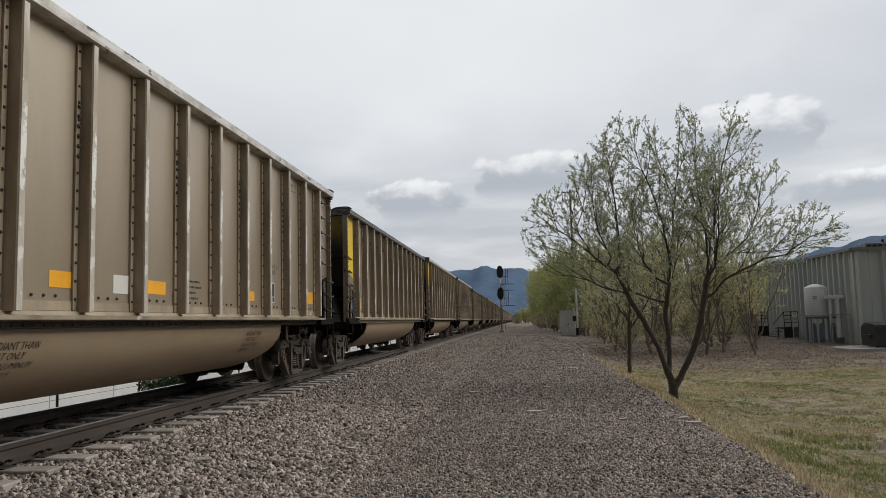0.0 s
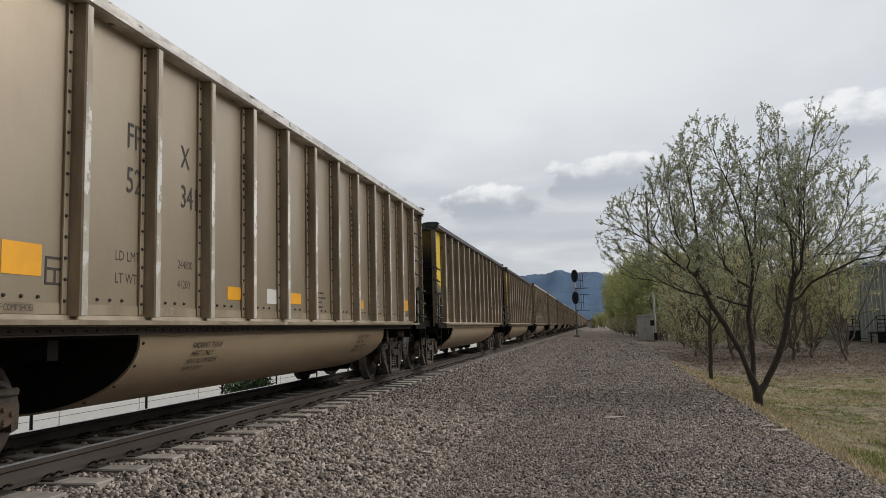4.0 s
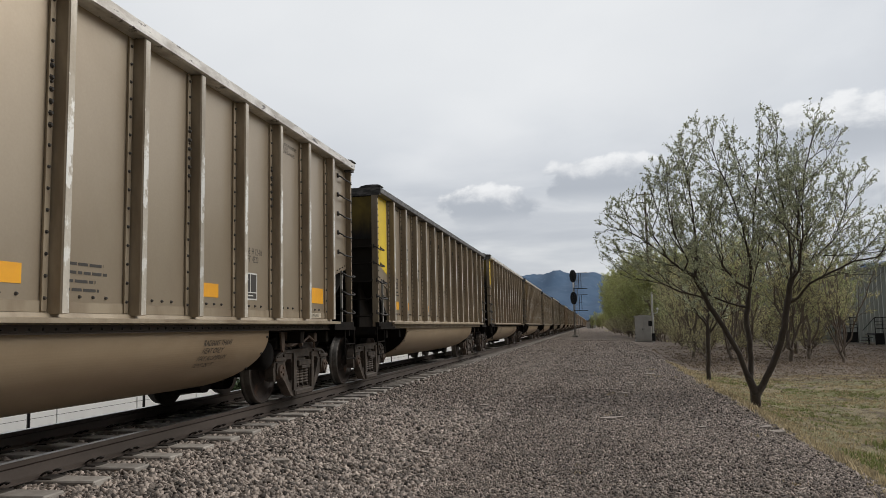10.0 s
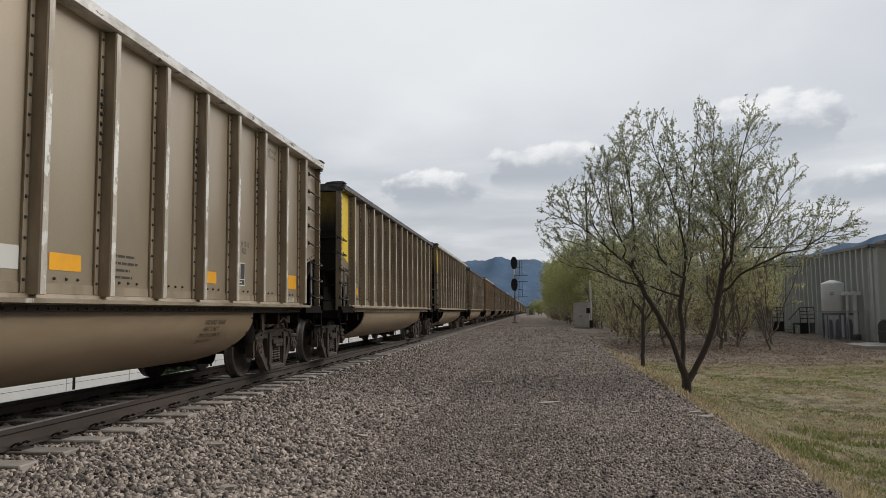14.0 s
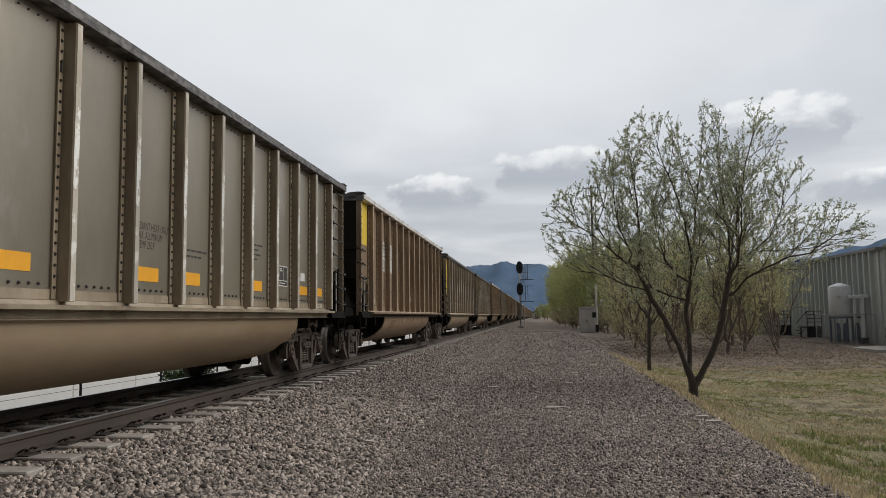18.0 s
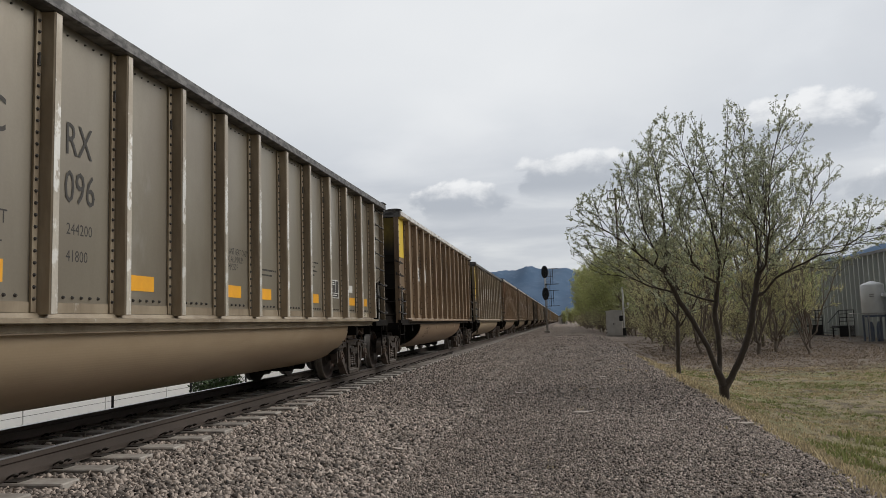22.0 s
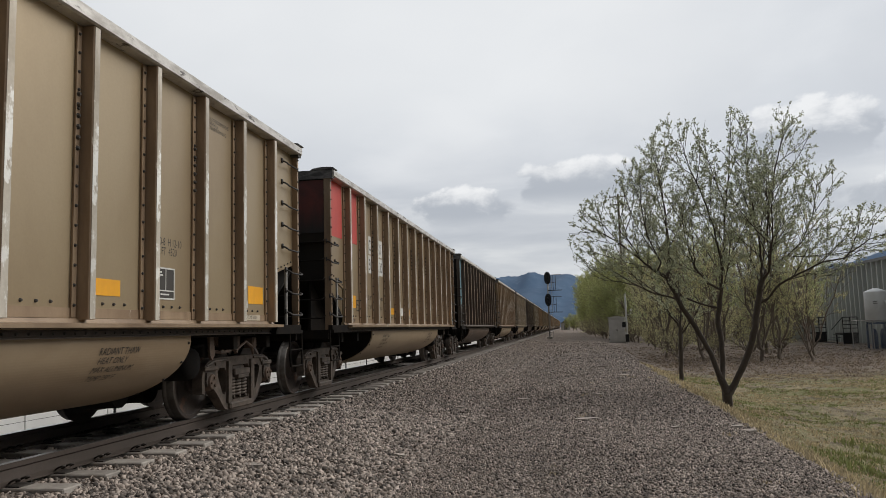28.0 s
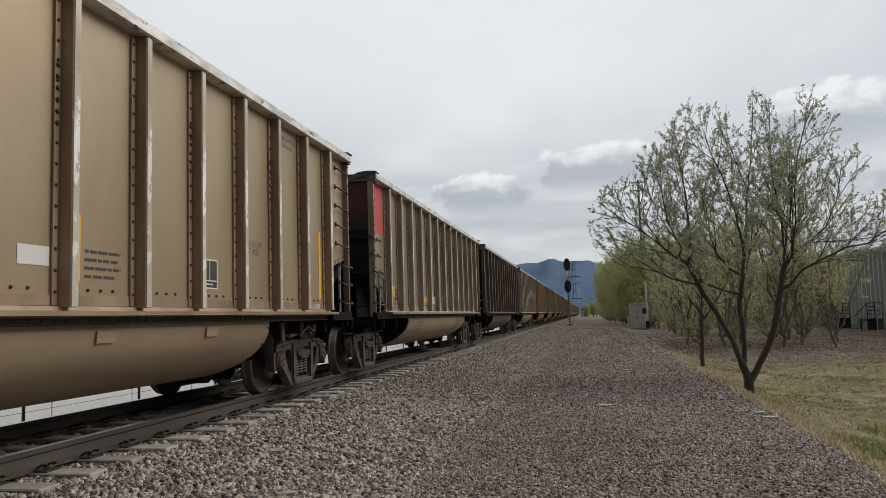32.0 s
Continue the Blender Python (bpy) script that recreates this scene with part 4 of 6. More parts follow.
            for z in (2.62, 2.30, 1.95, 1.62, 1.30):
                add("end_grab_iron", "underframe", rung, e @ Matrix.Translation((0.96, 0.0, z)) @ pose(0, 0, 0, 0, 0, -90), smooth=True)
    add("well", well, lambda: tub(begin), label="round-bottomed well hanging between the trucks", smooth=False)
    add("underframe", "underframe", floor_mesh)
    if not far:
        add("well_rivets", "stencil", lambda: tub_bracket(begin))
        add("air_reservoir", "underframe", reservoir, back, smooth=True)
        add("brake_rigging", "bearing", brake_rigging, back, "grey brake levers and hangers over the truck")
        for y in (11.85, 12.5):
            add("gear_housing", "underframe", door_gear, Matrix.Translation((0, y, 0)))
    for y in (1.02, LONG - 1.02):
        turned = truck(car, y, far)
        if not far:
            TURNING.extend(turned)
    # painted end panels
    if panel != "none":
        if style == "A":
            patch("colour_panel", panel, car, 0.13, 2.76, 0.80, 1.06, panel + " painted panel at the leading corner")
            if panel == "red" and patches == "two":
                patch("colour_panel", panel, car, 1.18, 2.76, 0.78, 1.04, "red painted panel")
        else:
            me = cached("colour_panel/slant", panel, lambda: plate(bmesh.new(), [(0.08, 2.38), (0.93, 2.13), (0.93, 3.68), (0.08, 3.68)], 0, SHEET + 0.0015, SHEET + 0.004))
            part("colour_panel", me, "", car, panel + " painted panel with a slanted foot")
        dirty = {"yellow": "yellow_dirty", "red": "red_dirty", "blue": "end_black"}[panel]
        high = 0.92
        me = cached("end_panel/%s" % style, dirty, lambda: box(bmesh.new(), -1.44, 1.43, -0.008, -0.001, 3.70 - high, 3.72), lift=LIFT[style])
        if not darkened:
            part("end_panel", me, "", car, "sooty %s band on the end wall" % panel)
    if far:
        return car
    if end_mark:
        writing("end_lettering", end_mark, 0.22, "stencil_grey" if panel in ("red", "blue") else "end_black", car, 0.98 - 0.086 * max(len(w) for w in end_mark.split("\n")), -0.0225, 3.42, 0.8, END_ON)
    ink = "stencil" if paint != "dark" else "stencil_grey"
    if not bare:
        a, b = mark
        c, d = number
        y0 = (2.86, 3.78) if style == "A" else (2.44, 3.46)
        z0 = (2.74, 2.33) if style == "A" else (2.56, 2.15)
        size = 0.34 if style == "A" else 0.40
        if patches in ("number", "both", "two"):
            patch("white_patch", "stencil_white", car, y0[0] - 0.04, z0[1] - 0.07, 0.58, 0.38, "white number patch")
            patch("white_patch", "stencil_white", car, y0[1] - 0.06, z0[1] - 0.07, 0.34, 0.38, "white number patch")
        if patches in ("both", "mark", "two"):
            patch("white_patch", "stencil_white", car, y0[0] - 0.01, z0[0] - 0.07, 0.55, 0.38, "white mark patch")
            patch("white_patch", "stencil_white", car, y0[1] - 0.06, z0[0] - 0.07, 0.34, 0.38, "white mark patch")
        for text, y, z in ((a, y0[0], z0[0]), (b, y0[1], z0[0]), (c, y0[0], z0[1]), (d, y0[1], z0[1])):
            m = "stencil" if patches in ("number", "both", "two") and z == z0[1] or patches in ("mark", "both", "two") and z == z0[0] else ink
            writing("lettering", text, size, m, car, SHEET + 0.0045, y, z, 0.72)
        if style == "A":
            for n, (a, b) in enumerate((("LD LMT", "244800"), ("LT WT", "41200"))):
                writing("lettering", a, 0.13, ink, car, SHEET + 0.0015, 2.72, 1.70 - 0.20 * n, 0.85)
                writing("lettering", b, 0.12, ink, car, SHEET + 0.0015, 3.74, 1.70 - 0.20 * n, 0.8)
        else:
            for n, (a, b) in enumerate((("LD LMT", "244200"), ("LT WT", "41800"))):
                writing("lettering", a, 0.15, ink, car, SHEET + 0.0015, 2.36, 1.88 - 0.23 * n, 0.9)
                writing("lettering", b, 0.14, ink, car, SHEET + 0.0015, 3.50, 1.88 - 0.23 * n, 0.85)
    writing("lettering", "JACK-LIFT HERE", 0.085, "stencil", car, SHEET + 0.0165, POSTS[12] - 0.062, 1.42, 0.85, SIDE_ON @ pose(0, 0, 0, 0, 0, 90))
    writing("lettering", "40% E/L", 0.075, ink, car, SHEET + 0.0015, 13.62, 2.12, 0.85)
    patch("pale_label", "pale_strip", car, 12.58, 1.222, 0.66, 0.072, "pale strip lettered in black", x=SHEET + 0.0095)
    writing("lettering", "1 INCH HF COMP SHOES", 0.068, "stencil", car, SHEET + 0.0125, 12.60, 1.238, 0.72)
    small = paint == "brown" or k == 22
    if style == "A":
        if small:
            patch("white_label", "stencil_white", car, 1.62, 1.40, 0.16, 0.13, "small white placard")
            patch("white_label", "stencil_white", car, 6.85, 1.52, 0.34, 0.15, "small white placard")
            patch("reflector", "orange", car, 4.62, 1.42, 0.06, 0.55, "narrow orange reflector")
            patch("reflector", "orange", car, 7.50, 1.42, 0.06, 0.55, "narrow orange reflector")
            bars("stencil_lines", ink, car, 7.62, 1.66, (0.5, 0.45, 0.5, 0.4))
            patch("reflector", "orange", car, 13.25, 1.37, 0.08, 1.05, "tall narrow orange reflector")
            for y in (5.9, 7.8, 9.7):
                part("well_patch", cached("well_patch", "tub_tan", lambda: box(bmesh.new(), 0, 0.01, 0, 0.26, 0, 0.10)), "", car, m=pose(1.452, y, 0.90, 0, 6, 0))
        else:
            patch("reflector", "orange", car, 1.42, 1.50, 0.40, 0.24, "orange reflector")
            for y in (4.80, 6.55, 9.54):
                patch("reflector", "orange", car, y, 1.42, 0.46, 0.15, "orange reflector")
            patch("reflector", "orange", car, 12.88, 1.44, 0.48, 0.23, "orange reflector")
            patch("white_label", "stencil_white", car, 5.86, 1.40, 0.30, 0.19, "white paper placard")
            bars("stencil_lines", ink, car, 7.46, 1.60, (0.5, 0.55, 0.4, 0.45))
        data_box(car, 10.58 if not small else 9.52, 1.42)
        writing("lettering", "W 10-8  H 12-10\n  CU FT  4520", 0.115, ink, car, SHEET + 0.0015, 10.53, 1.98, 0.75)
        writing("lettering", "1 INCH HF COMP SHOES", 0.070, ink, car, SHEET + 0.0105, 1.20, 1.238, 0.70)
        part("stencil_mark", cached("stencil_mark", ink, panel_glyph), "", car, m=pose(SHEET + 0.0015, 1.86 if not small else 1.30, 1.44))
        part("card_holder", cached("card_holder", "steel_white", lambda: box(bmesh.new(), 0, 0.035, 0, 0.22, 0, 0.10, 0.008)), "", car, m=pose(SHEET + 0.002, 12.58, 1.50 if small else 1.375))
        writing("lettering", "SUBJECT TO LEASE OR SECURITY INTEREST\n      FILED WITH THE U.S.\n  SURFACE TRANSPORTATION BOARD", 0.062, ink, car, SHEET + 0.0015, 11.62, 3.58, 0.56)
        for y in ((4.1,) if small else (4.1, 9.75)):
            for n, text in enumerate(("RADIANT THAW", " HEAT ONLY", "MAX ALUMINUM", " TEMP 250\u00b0F")):
                a = 0.16 + 0.118 * n
                x, z = 1.45 * math.cos(a) + 0.004, 1.0 - 0.70 * math.sin(a)
                lean = math.degrees(math.atan2(1.45 * math.sin(a), 0.70 * math.cos(a)))
                part("lettering", letters(text, 0.10, ink, 0.85), "", car, m=Matrix.Translation((x, y, z)) @ pose(0, 0, 0, 0, lean, 0) @ SIDE_ON)
    else:
        for y, w, h in ((1.36, 0.52, 0.17), (2.40, 0.38, 0.17), (4.42, 0.46, 0.15), (6.46, 0.52, 0.15), (7.50, 0.50, 0.15), (9.66, 0.44, 0.15), (11.90, 0.44, 0.15), (12.92, 0.36, 0.15)):
            patch("reflector", "orange", car, y, 1.44, w, h, "orange reflector")
        patch("white_label", "stencil_white", car, 11.95, 1.68, 0.24, 0.14, "white paper placard")
        data_box(car, 10.84, 1.55)
        writing("lettering", "RADIANT HEAT ONLY\n MAX. ALUMINUM\n   TEMP 250 F", 0.115, ink, car, SHEET + 0.0015, 6.48, 1.98, 0.62)
        bars("stencil_lines", ink, car, 7.58, 1.84, (0.6, 0.45))
        bars("stencil_lines", ink, car, 9.70, 2.10, (0.4, 0.25, 0.35, 0.2))
        bars("stencil_lines", ink, car, 0.24, 3.45, (0.5, 0.55, 0.4))
        bars("stencil_lines", ink, car, 1.50, 1.80, (0.34, 0.40))
        part("stencil_mark", cached("stencil_mark", ink, panel_glyph), "", car, m=pose(SHEET + 0.0015, 1.58, 1.88))
    if panel == "blue":
        low = cached("colour_panel/foot", "blue", lambda: plate(bmesh.new(), [(0.13, 2.13), (0.93, 1.93), (0.93, 2.755), (0.13, 2.755)], 0, SHEET + 0.0015, SHEET + 0.004))
        part("colour_panel", low, "", car, "faded blue painted corner")
        writing("lettering", "ROTARY END", 0.10, "stencil_white", car, SHEET + 0.0045, 0.2, 3.42, 0.75)
    if k == 11:
        def scrawl():
            bm = bmesh.new()
            for cy, cz, ry, rz, a0, a1 in ((0.22, 0.75, 0.13, 0.20, 0.2, 5.6), (0.12, 0.40, 0.09, 0.10, 0, 6.3), (0.32, 0.40, 0.08, 0.10, 0, 6.3), (0.16, 0.12, 0.07, 0.10, 1.2, 5.2), (0.34, 0.12, 0.05, 0.11, 3.2, 6.6)):
                tube(bm, [(0, cy + ry * math.cos(a), cz + rz * math.sin(a)) for a in (a0 + (a1 - a0) * n / 16 for n in range(17))], 0.008, 5)
            return bm
        part("graffiti", cached("graffiti", "graffiti", scrawl), "", car, "red sprayed scrawl", m=pose(SHEET + 0.001, 12.78, 1.75))
    if style == "A":
        def bolts():
            bm = bmesh.new()
            for n in range(6):
                rivet(bm, SHEET + 0.024, -0.10, 2.66 + 0.095 * n, 0.024, 0.022)
            return bm
        for n in (2, 4, 6, 8, 10):
            add("bolt_cluster", "stencil", bolts, Matrix.Translation((0, POSTS[n], 0)))
    return car


TRAIN = (
    dict(k=-2, style="B", mark=("LC", "RX"), number=("55", "110")),
    dict(k=-1, style="A", mark=("CI", "X"), number=("50", "12"), bare=True),
    dict(k=0, style="B", mark=("LC", "RX"), number=("55", "103"), end_mark="55103"),
    dict(k=1, style="A", number=("52", "366"), end_mark="52366"),
    dict(k=2, style="A", number=("52", "341"), end_mark=""),
    dict(k=3, style="B", paint="grey", mark=("FP", "PX"), number=("52", "198"), end_mark="FPPX  52198"),
    dict(k=4, style="B", paint="grey", mark=("FP", "PX"), number=("52", "168"), end_mark="52168"),
    dict(k=5, style="A", darkened=True, number=("52", "75"), end_mark=""),
    dict(k=6, style="A", number=("52", "33"), end_mark=" FPPX\n52333"),
    dict(k=7, style="B", mark=("LC", "RX"), number=("55", "097"), end_mark="55097"),
    dict(k=8, style="A", number=("52", "73"), end_mark=" FPPX\n52373"),
    dict(k=9, style="A", number=("52", "06"), end_mark=" FPPX\n52406"),
    dict(k=10, style="B", mark=("LC", "RX"), number=("55", "071")),
    dict(k=11, style="A", paint="grey", mark=("LC", "RX"), number=("55", "213"), end_mark="55213"),
    dict(k=12, style="B", paint="grey", mark=("LC", "RX"), number=("55", "093"), end_mark="55093"),
    dict(k=13, style="A", darkened=True, paint="brown", mark=("FP", "X"), number=("517", "3"), patches="both"),
    dict(k=14, style="B", mark=("LC", "RX"), number=("55", "069"), end_mark="55069"),
    dict(k=15, style="B", paint="grey", mark=("LC", "RX"), number=("55", "096"), end_mark="55096"),
    dict(k=16, style="A", paint="brown", number=("518", "8"), patches="number", end_mark=" FPPX\n51858"),
    dict(k=17, style="B", mark=("LC", "RX"), number=("55", "037"), end_mark="55037"),
    dict(k=18, style="A", paint="brown", panel="red", bare=True, end_mark="2"),
    dict(k=19, style="A", paint="ochre", panel="red", mark=("CI", "TX"), number=("501", "269"), patches="both"),
    dict(k=20, style="A", paint="ochre", panel="red", mark=("CI", "X"), number=("506", "30"), patches="two"),
    dict(k=21, style="A", paint="dark", panel="blue", mark=("FL", "X"), number=("448", "6"), patches="mark", end_mark="448316"),
    dict(k=22, style="A", paint="ochre", number=("51", "27"), patches="", end_mark="FPPX\n  27"),
    dict(k=23, style="A", panel="red", bare=True, end_mark="09"),
    dict(k=24, style="A", paint="dark", panel="none", bare=True),
    dict(k=25, style="A", bare=True),
)
for spec in TRAIN:
    coal_car(**spec)
for k in range(26, 46):
    coal_car(k, style="AB"[k % 3 == 0], paint=("tan", "brown", "tan", "grey", "brown")[k % 5], far=True, label="distant tan coal gondola in the long train")


# ---- things beside the track ----
def gz(x, y):
    return float(ground_z(x, y))


def signal_mast():
    x, y = -2.31, 98.5
    z = gz(x, y)
    s = thing("railway_signal", "two-headed black railway signal on a grey mast", "railway signal", m=pose(x, y, z))
    part("base", box(bmesh.new(), -0.35, 0.35, -0.35, 0.35, 0, 0.25, 0.03), "concrete", s)
    part("mast", tube(bmesh.new(), [(0, 0, 0.2), (0, 0, 8.2)], 0.085, 10), "pole_grey", s, smooth=True)
    for h in (7.75, 4.95):
        oval = [(0.62 * (abs(math.cos(a)) ** 0.8) * math.copysign(1, math.cos(a)), 1.0 * math.sin(a)) for a in (k * math.pi / 10 for k in range(20))]
        head = part("signal_head", plate(bmesh.new(), [(u * 0.68, h + v * 0.8) for u, v in oval], 1, -0.16, -0.12), "signal_black", s, "black oval signal background")
        for k in (-0.42, 0.0, 0.42):
            part("hood", tube(bmesh.new(), [(0, -0.16, h + k), (0, -0.42, h + k - 0.02)], 0.14, 12, False), "signal_black", head)
            bm = bmesh.new()
            bmesh.ops.create_circle(bm, cap_ends=True, radius=0.12, segments=14, matrix=pose(0, -0.165, h + k, 90, 0, 0))
            part("lens", bm, "lens", head)
        part("bracket", box(bmesh.new(), -0.12, 0.12, -0.13, 0.1, h - 0.2, h + 0.2), "signal_black", head)
        gantry = part("platform", box(bmesh.new(), 0.0, 1.75, -0.3, 0.35, h - 1.62, h - 1.56), "signal_black", s, "black maintenance platform")
        for px in (0.7, 1.0):
            part("rail_post", tube(bmesh.new(), [(px, 0.3, h - 1.6), (px, 0.3, h + 0.45)], 0.03, 6), "signal_black", gantry)
        for pz in (h + 0.42, h - 0.6):
            part("hand_rail", tube(bmesh.new(), [(0.25, 0.3, pz), (1.75 if pz > h else 1.0, 0.3, pz)], 0.03, 6), "signal_black", gantry)
    lad = part("ladder", tube(bmesh.new(), [(0.15, 0.25, 0.2), (0.15, 0.25, 8.2)], 0.025, 6), "pole_grey", s)
    part("stile", tube(bmesh.new(), [(0.5, 0.25, 0.2), (0.5, 0.25, 8.2)], 0.025, 6), "pole_grey", lad)
    me = mesh_of("rung", tube(bmesh.new(), [(0.15, 0.25, 0), (0.5, 0.25, 0)], 0.015, 5), "pole_grey")
    for k in range(24):
        part("rung", me, "", lad, m=pose(0, 0, 0.5 + 0.32 * k))


def signal_cabinet():
    x, y = 4.61, 74.0
    z = gz(x, y)
    c = thing("signal_cabinet", "light grey metal signal equipment cabinet beside the track", "cabinet", m=pose(x, y, z, 0, 0, -6))
    part("body", box(bmesh.new(), -0.74, 0.74, -0.6, 0.6, 0.12, 2.35, 0.02), "cabinet", c)
    part("roof", plate(bmesh.new(), [(-0.82, 2.35), (0.82, 2.35), (0.80, 2.43), (0.0, 2.52), (-0.80, 2.43)], 1, -0.68, 0.68), "cabinet", c)
    part("plinth", box(bmesh.new(), -0.8, 0.8, -0.66, 0.66, -0.1, 0.12), "concrete", c)
    for dx in (-0.36, 0.36):
        d = part("door", box(bmesh.new(), dx - 0.33, dx + 0.33, -0.625, -0.60, 0.25, 2.22, 0.006), "cabinet", c)
        part("handle", box(bmesh.new(), -0.02 + dx * 0.2, 0.02 + dx * 0.2, -0.66, -0.625, 1.1, 1.3), "black_steel", d)
    for k in range(4):
        bm = plate(bmesh.new(), [(-0.78, 0.15 + 0.16 * k), (-0.66, 0.23 + 0.16 * k), (-0.66, 0.31 + 0.16 * k), (-0.78, 0.23 + 0.16 * k)], 1, -0.642, -0.632)
        part("hazard_stripe", bm, "black_steel" if k % 2 else "steel_white", c)
    p = thing("marker_post", "slim white trackside post with a dark control box", "post", m=pose(5.39, 72.5, gz(5.39, 72.5)))
    part("shaft", tube(bmesh.new(), [(0, 0, -0.1), (0, 0, 4.6)], 0.085, 8), "steel_white", p)
    part("control_box", box(bmesh.new(), -0.16, 0.16, -0.2, 0.1, 0.15, 0.85, 0.02), "black_steel", p)
    part("switch_box", box(bmesh.new(), -0.42, -0.09, -0.15, 0.1, 1.5, 2.0, 0.02), "black_steel", p)
    part("arm", tube(bmesh.new(), [(0, 0, 2.6), (0.45, 0, 2.75), (0.45, 0, 3.0)], 0.03, 6), "steel_white", p)
    part("lamp_head", tube(bmesh.new(), [(0.45, 0, 2.95), (0.45, 0, 3.1), (0.45, 0, 3.2)], [0.08, 0.12, 0.05], 8), "steel_white", p)


def utility_pole():
    x, y = 6.33, 88.0
    p = thing("utility_pole", "tall wooden utility pole with cross arms above the trees", "utility pole", m=pose(x, y, gz(x, y)))
    part("shaft", tube(bmesh.new(), [(0, 0, -0.2), (0, 0, 16.6)], [0.17, 0.11], 10), "wood_pole", p)
    for z in (15.4, 16.3):
        arm = part("cross_arm", box(bmesh.new(), -1.0, 0.8, -0.12, 0.0, z - 0.05, z + 0.05), "wood_pole", p)
        for dx in (-0.9, 0.7):
            part("insulator", tube(bmesh.new(), [(dx, -0.05, z + 0.05), (dx, -0.05, z + 0.25)], 0.05, 6), "black_steel", arm)
    for dx in (-0.9, 0.7):
        part("brace", tube(bmesh.new(), [(dx, -0.06, 16.3), (dx, -0.06, 15.4)], 0.03, 5), "wood_pole", p)


def warehouse():
    cx, cy, top = 20.13, 48.0, 4.73
    base = -1.1
    w = thing("warehouse", "grey-green ribbed metal warehouse with a flat roof", "building")
    part("core", box(bmesh.new(), cx + 0.16, cx + 60, cy + 0.16, cy + 52, base, top - 0.05), "wall_metal", w)
    part("roof", box(bmesh.new(), cx - 0.16, cx + 60, cy - 0.16, cy + 52, top, top + 0.12), "roof_unit", w)

    def panel(width, rib):
        bm = bmesh.new()
        plate(bm, [(0.004, 0.06), (width - 0.004, 0.06), (width - 0.004, 0.16), (0.004, 0.16)], 2, base, top)
        plate(bm, [(0.0, 0.06), (rib * 0.3, -0.16), (rib * 0.62, -0.16), (rib * 0.8, 0.06)], 2, base, top)
        plate(bm, [(width * 0.55, 0.06), (width * 0.57, 0.03), (width * 0.61, 0.03), (width * 0.63, 0.06)], 2, base, top)
        return bm
    front = mesh_of("wall_panel", panel(1.4, 0.30), "wall_metal")
    for k in range(20):
        part("wall_panel", front, "", w, m=pose(cx + 0.16 + 1.4 * k, cy, 0))
    side = mesh_of("wall_panel", panel(0.86, 0.34), "wall_metal")
    for k in range(58):
        part("wall_panel", side, "", w, m=pose(cx, cy + 0.16 + 0.86 * (k + 1), 0, 0, 0, -90))
    part("coping", box(bmesh.new(), cx - 0.10, cx + 60, cy - 0.19, cy - 0.162, top - 0.05, top + 0.13), "roof_unit", w)
    part("coping", box(bmesh.new(), cx - 0.19, cx - 0.162, cy - 0.05, cy + 52, top - 0.05, top + 0.13), "roof_unit", w)
    u = thing("roof_unit", "grey ventilation unit on the warehouse roof", "ventilation unit", m=pose(cx + 2.97, cy + 3.6, top + 0.12))
    part("casing", box(bmesh.new(), -0.9, 0.25, -0.7, 0.7, 0.0, 0.52, 0.03), "roof_unit", u)
    part("hood", box(bmesh.new(), 0.45, 0.9, -0.7, 0.7, 0.0, 0.52, 0.03), "roof_unit", u)
    for k in range(3):
        part("louvre", box(bmesh.new(), -0.8 + 0.33 * k, -0.56 + 0.33 * k, -0.74, -0.7, 0.16, 0.40), "black_steel", u)
    part("flue", tube(bmesh.new(), [(0.35, -0.3, 0.0), (0.35, -0.3, 0.75)], 0.08, 10), "black_steel", u)
    # storage tank on its frame, with pipes
    tx, ty = 18.78, 50.5
    tz = gz(tx, ty)
    t = thing("storage_tank", "white upright storage tank on a blue steel frame", "tank", m=pose(tx, ty, tz))
    shell = [(0.0, 1.62), (0.60, 1.62), (0.66, 1.70), (0.66, 3.42), (0.64, 3.47), (0.45, 3.56), (0.12, 3.68), (0.0, 3.69)]
    bm = bmesh.new()
    rings = [[bm.verts.new((r * math.cos(a), r * math.sin(a), z)) for a in (2 * math.pi * k / 28 for k in range(28))] for r, z in shell if r > 0]
    for a, b in zip(rings, rings[1:]):
        for k in range(28):
            bm.faces.new((a[k], a[(k + 1) % 28], b[(k + 1) % 28], b[k]))
    bm.faces.new(rings[0][::-1])
    bm.faces.new(rings[-1])
    part("shell", bm, "tank_white", t, smooth=True)
    for k in range(2):
        part("label_bar", box(bmesh.new(), -0.42, -0.05 + 0.1 * k, -0.635, -0.61, 2.72 + 0.12 * k, 2.76 + 0.12 * k), "roof_unit", t)
    for dx in (-0.5, 0.5):
        for dy in (-0.4, 0.4):
            part("leg", box(bmesh.new(), dx - 0.05, dx + 0.05, dy - 0.05, dy + 0.05, 0, 1.62), "tank_blue", t)
    part("frame_ring", box(bmesh.new(), -0.75, 1.3, -0.62, -0.52, 1.48, 1.60), "tank_blue", t)
    for dx in (-0.3, 0.15, 0.85):
        part("pump", tube(bmesh.new(), [(dx, -0.2, 0.0), (dx, -0.2, 0.9), (dx, -0.2, 1.2)], [0.16, 0.16, 0.08], 10), "tank_blue", t)
    p = thing("vent_pipe", "white vertical vent pipe with a tee head", "pipe", m=pose(19.72, 49.6, gz(19.72, 49.6)))
    part("riser", tube(bmesh.new(), [(0, 0, 0), (0, 0, 3.0)], 0.11, 10), "tank_white", p)
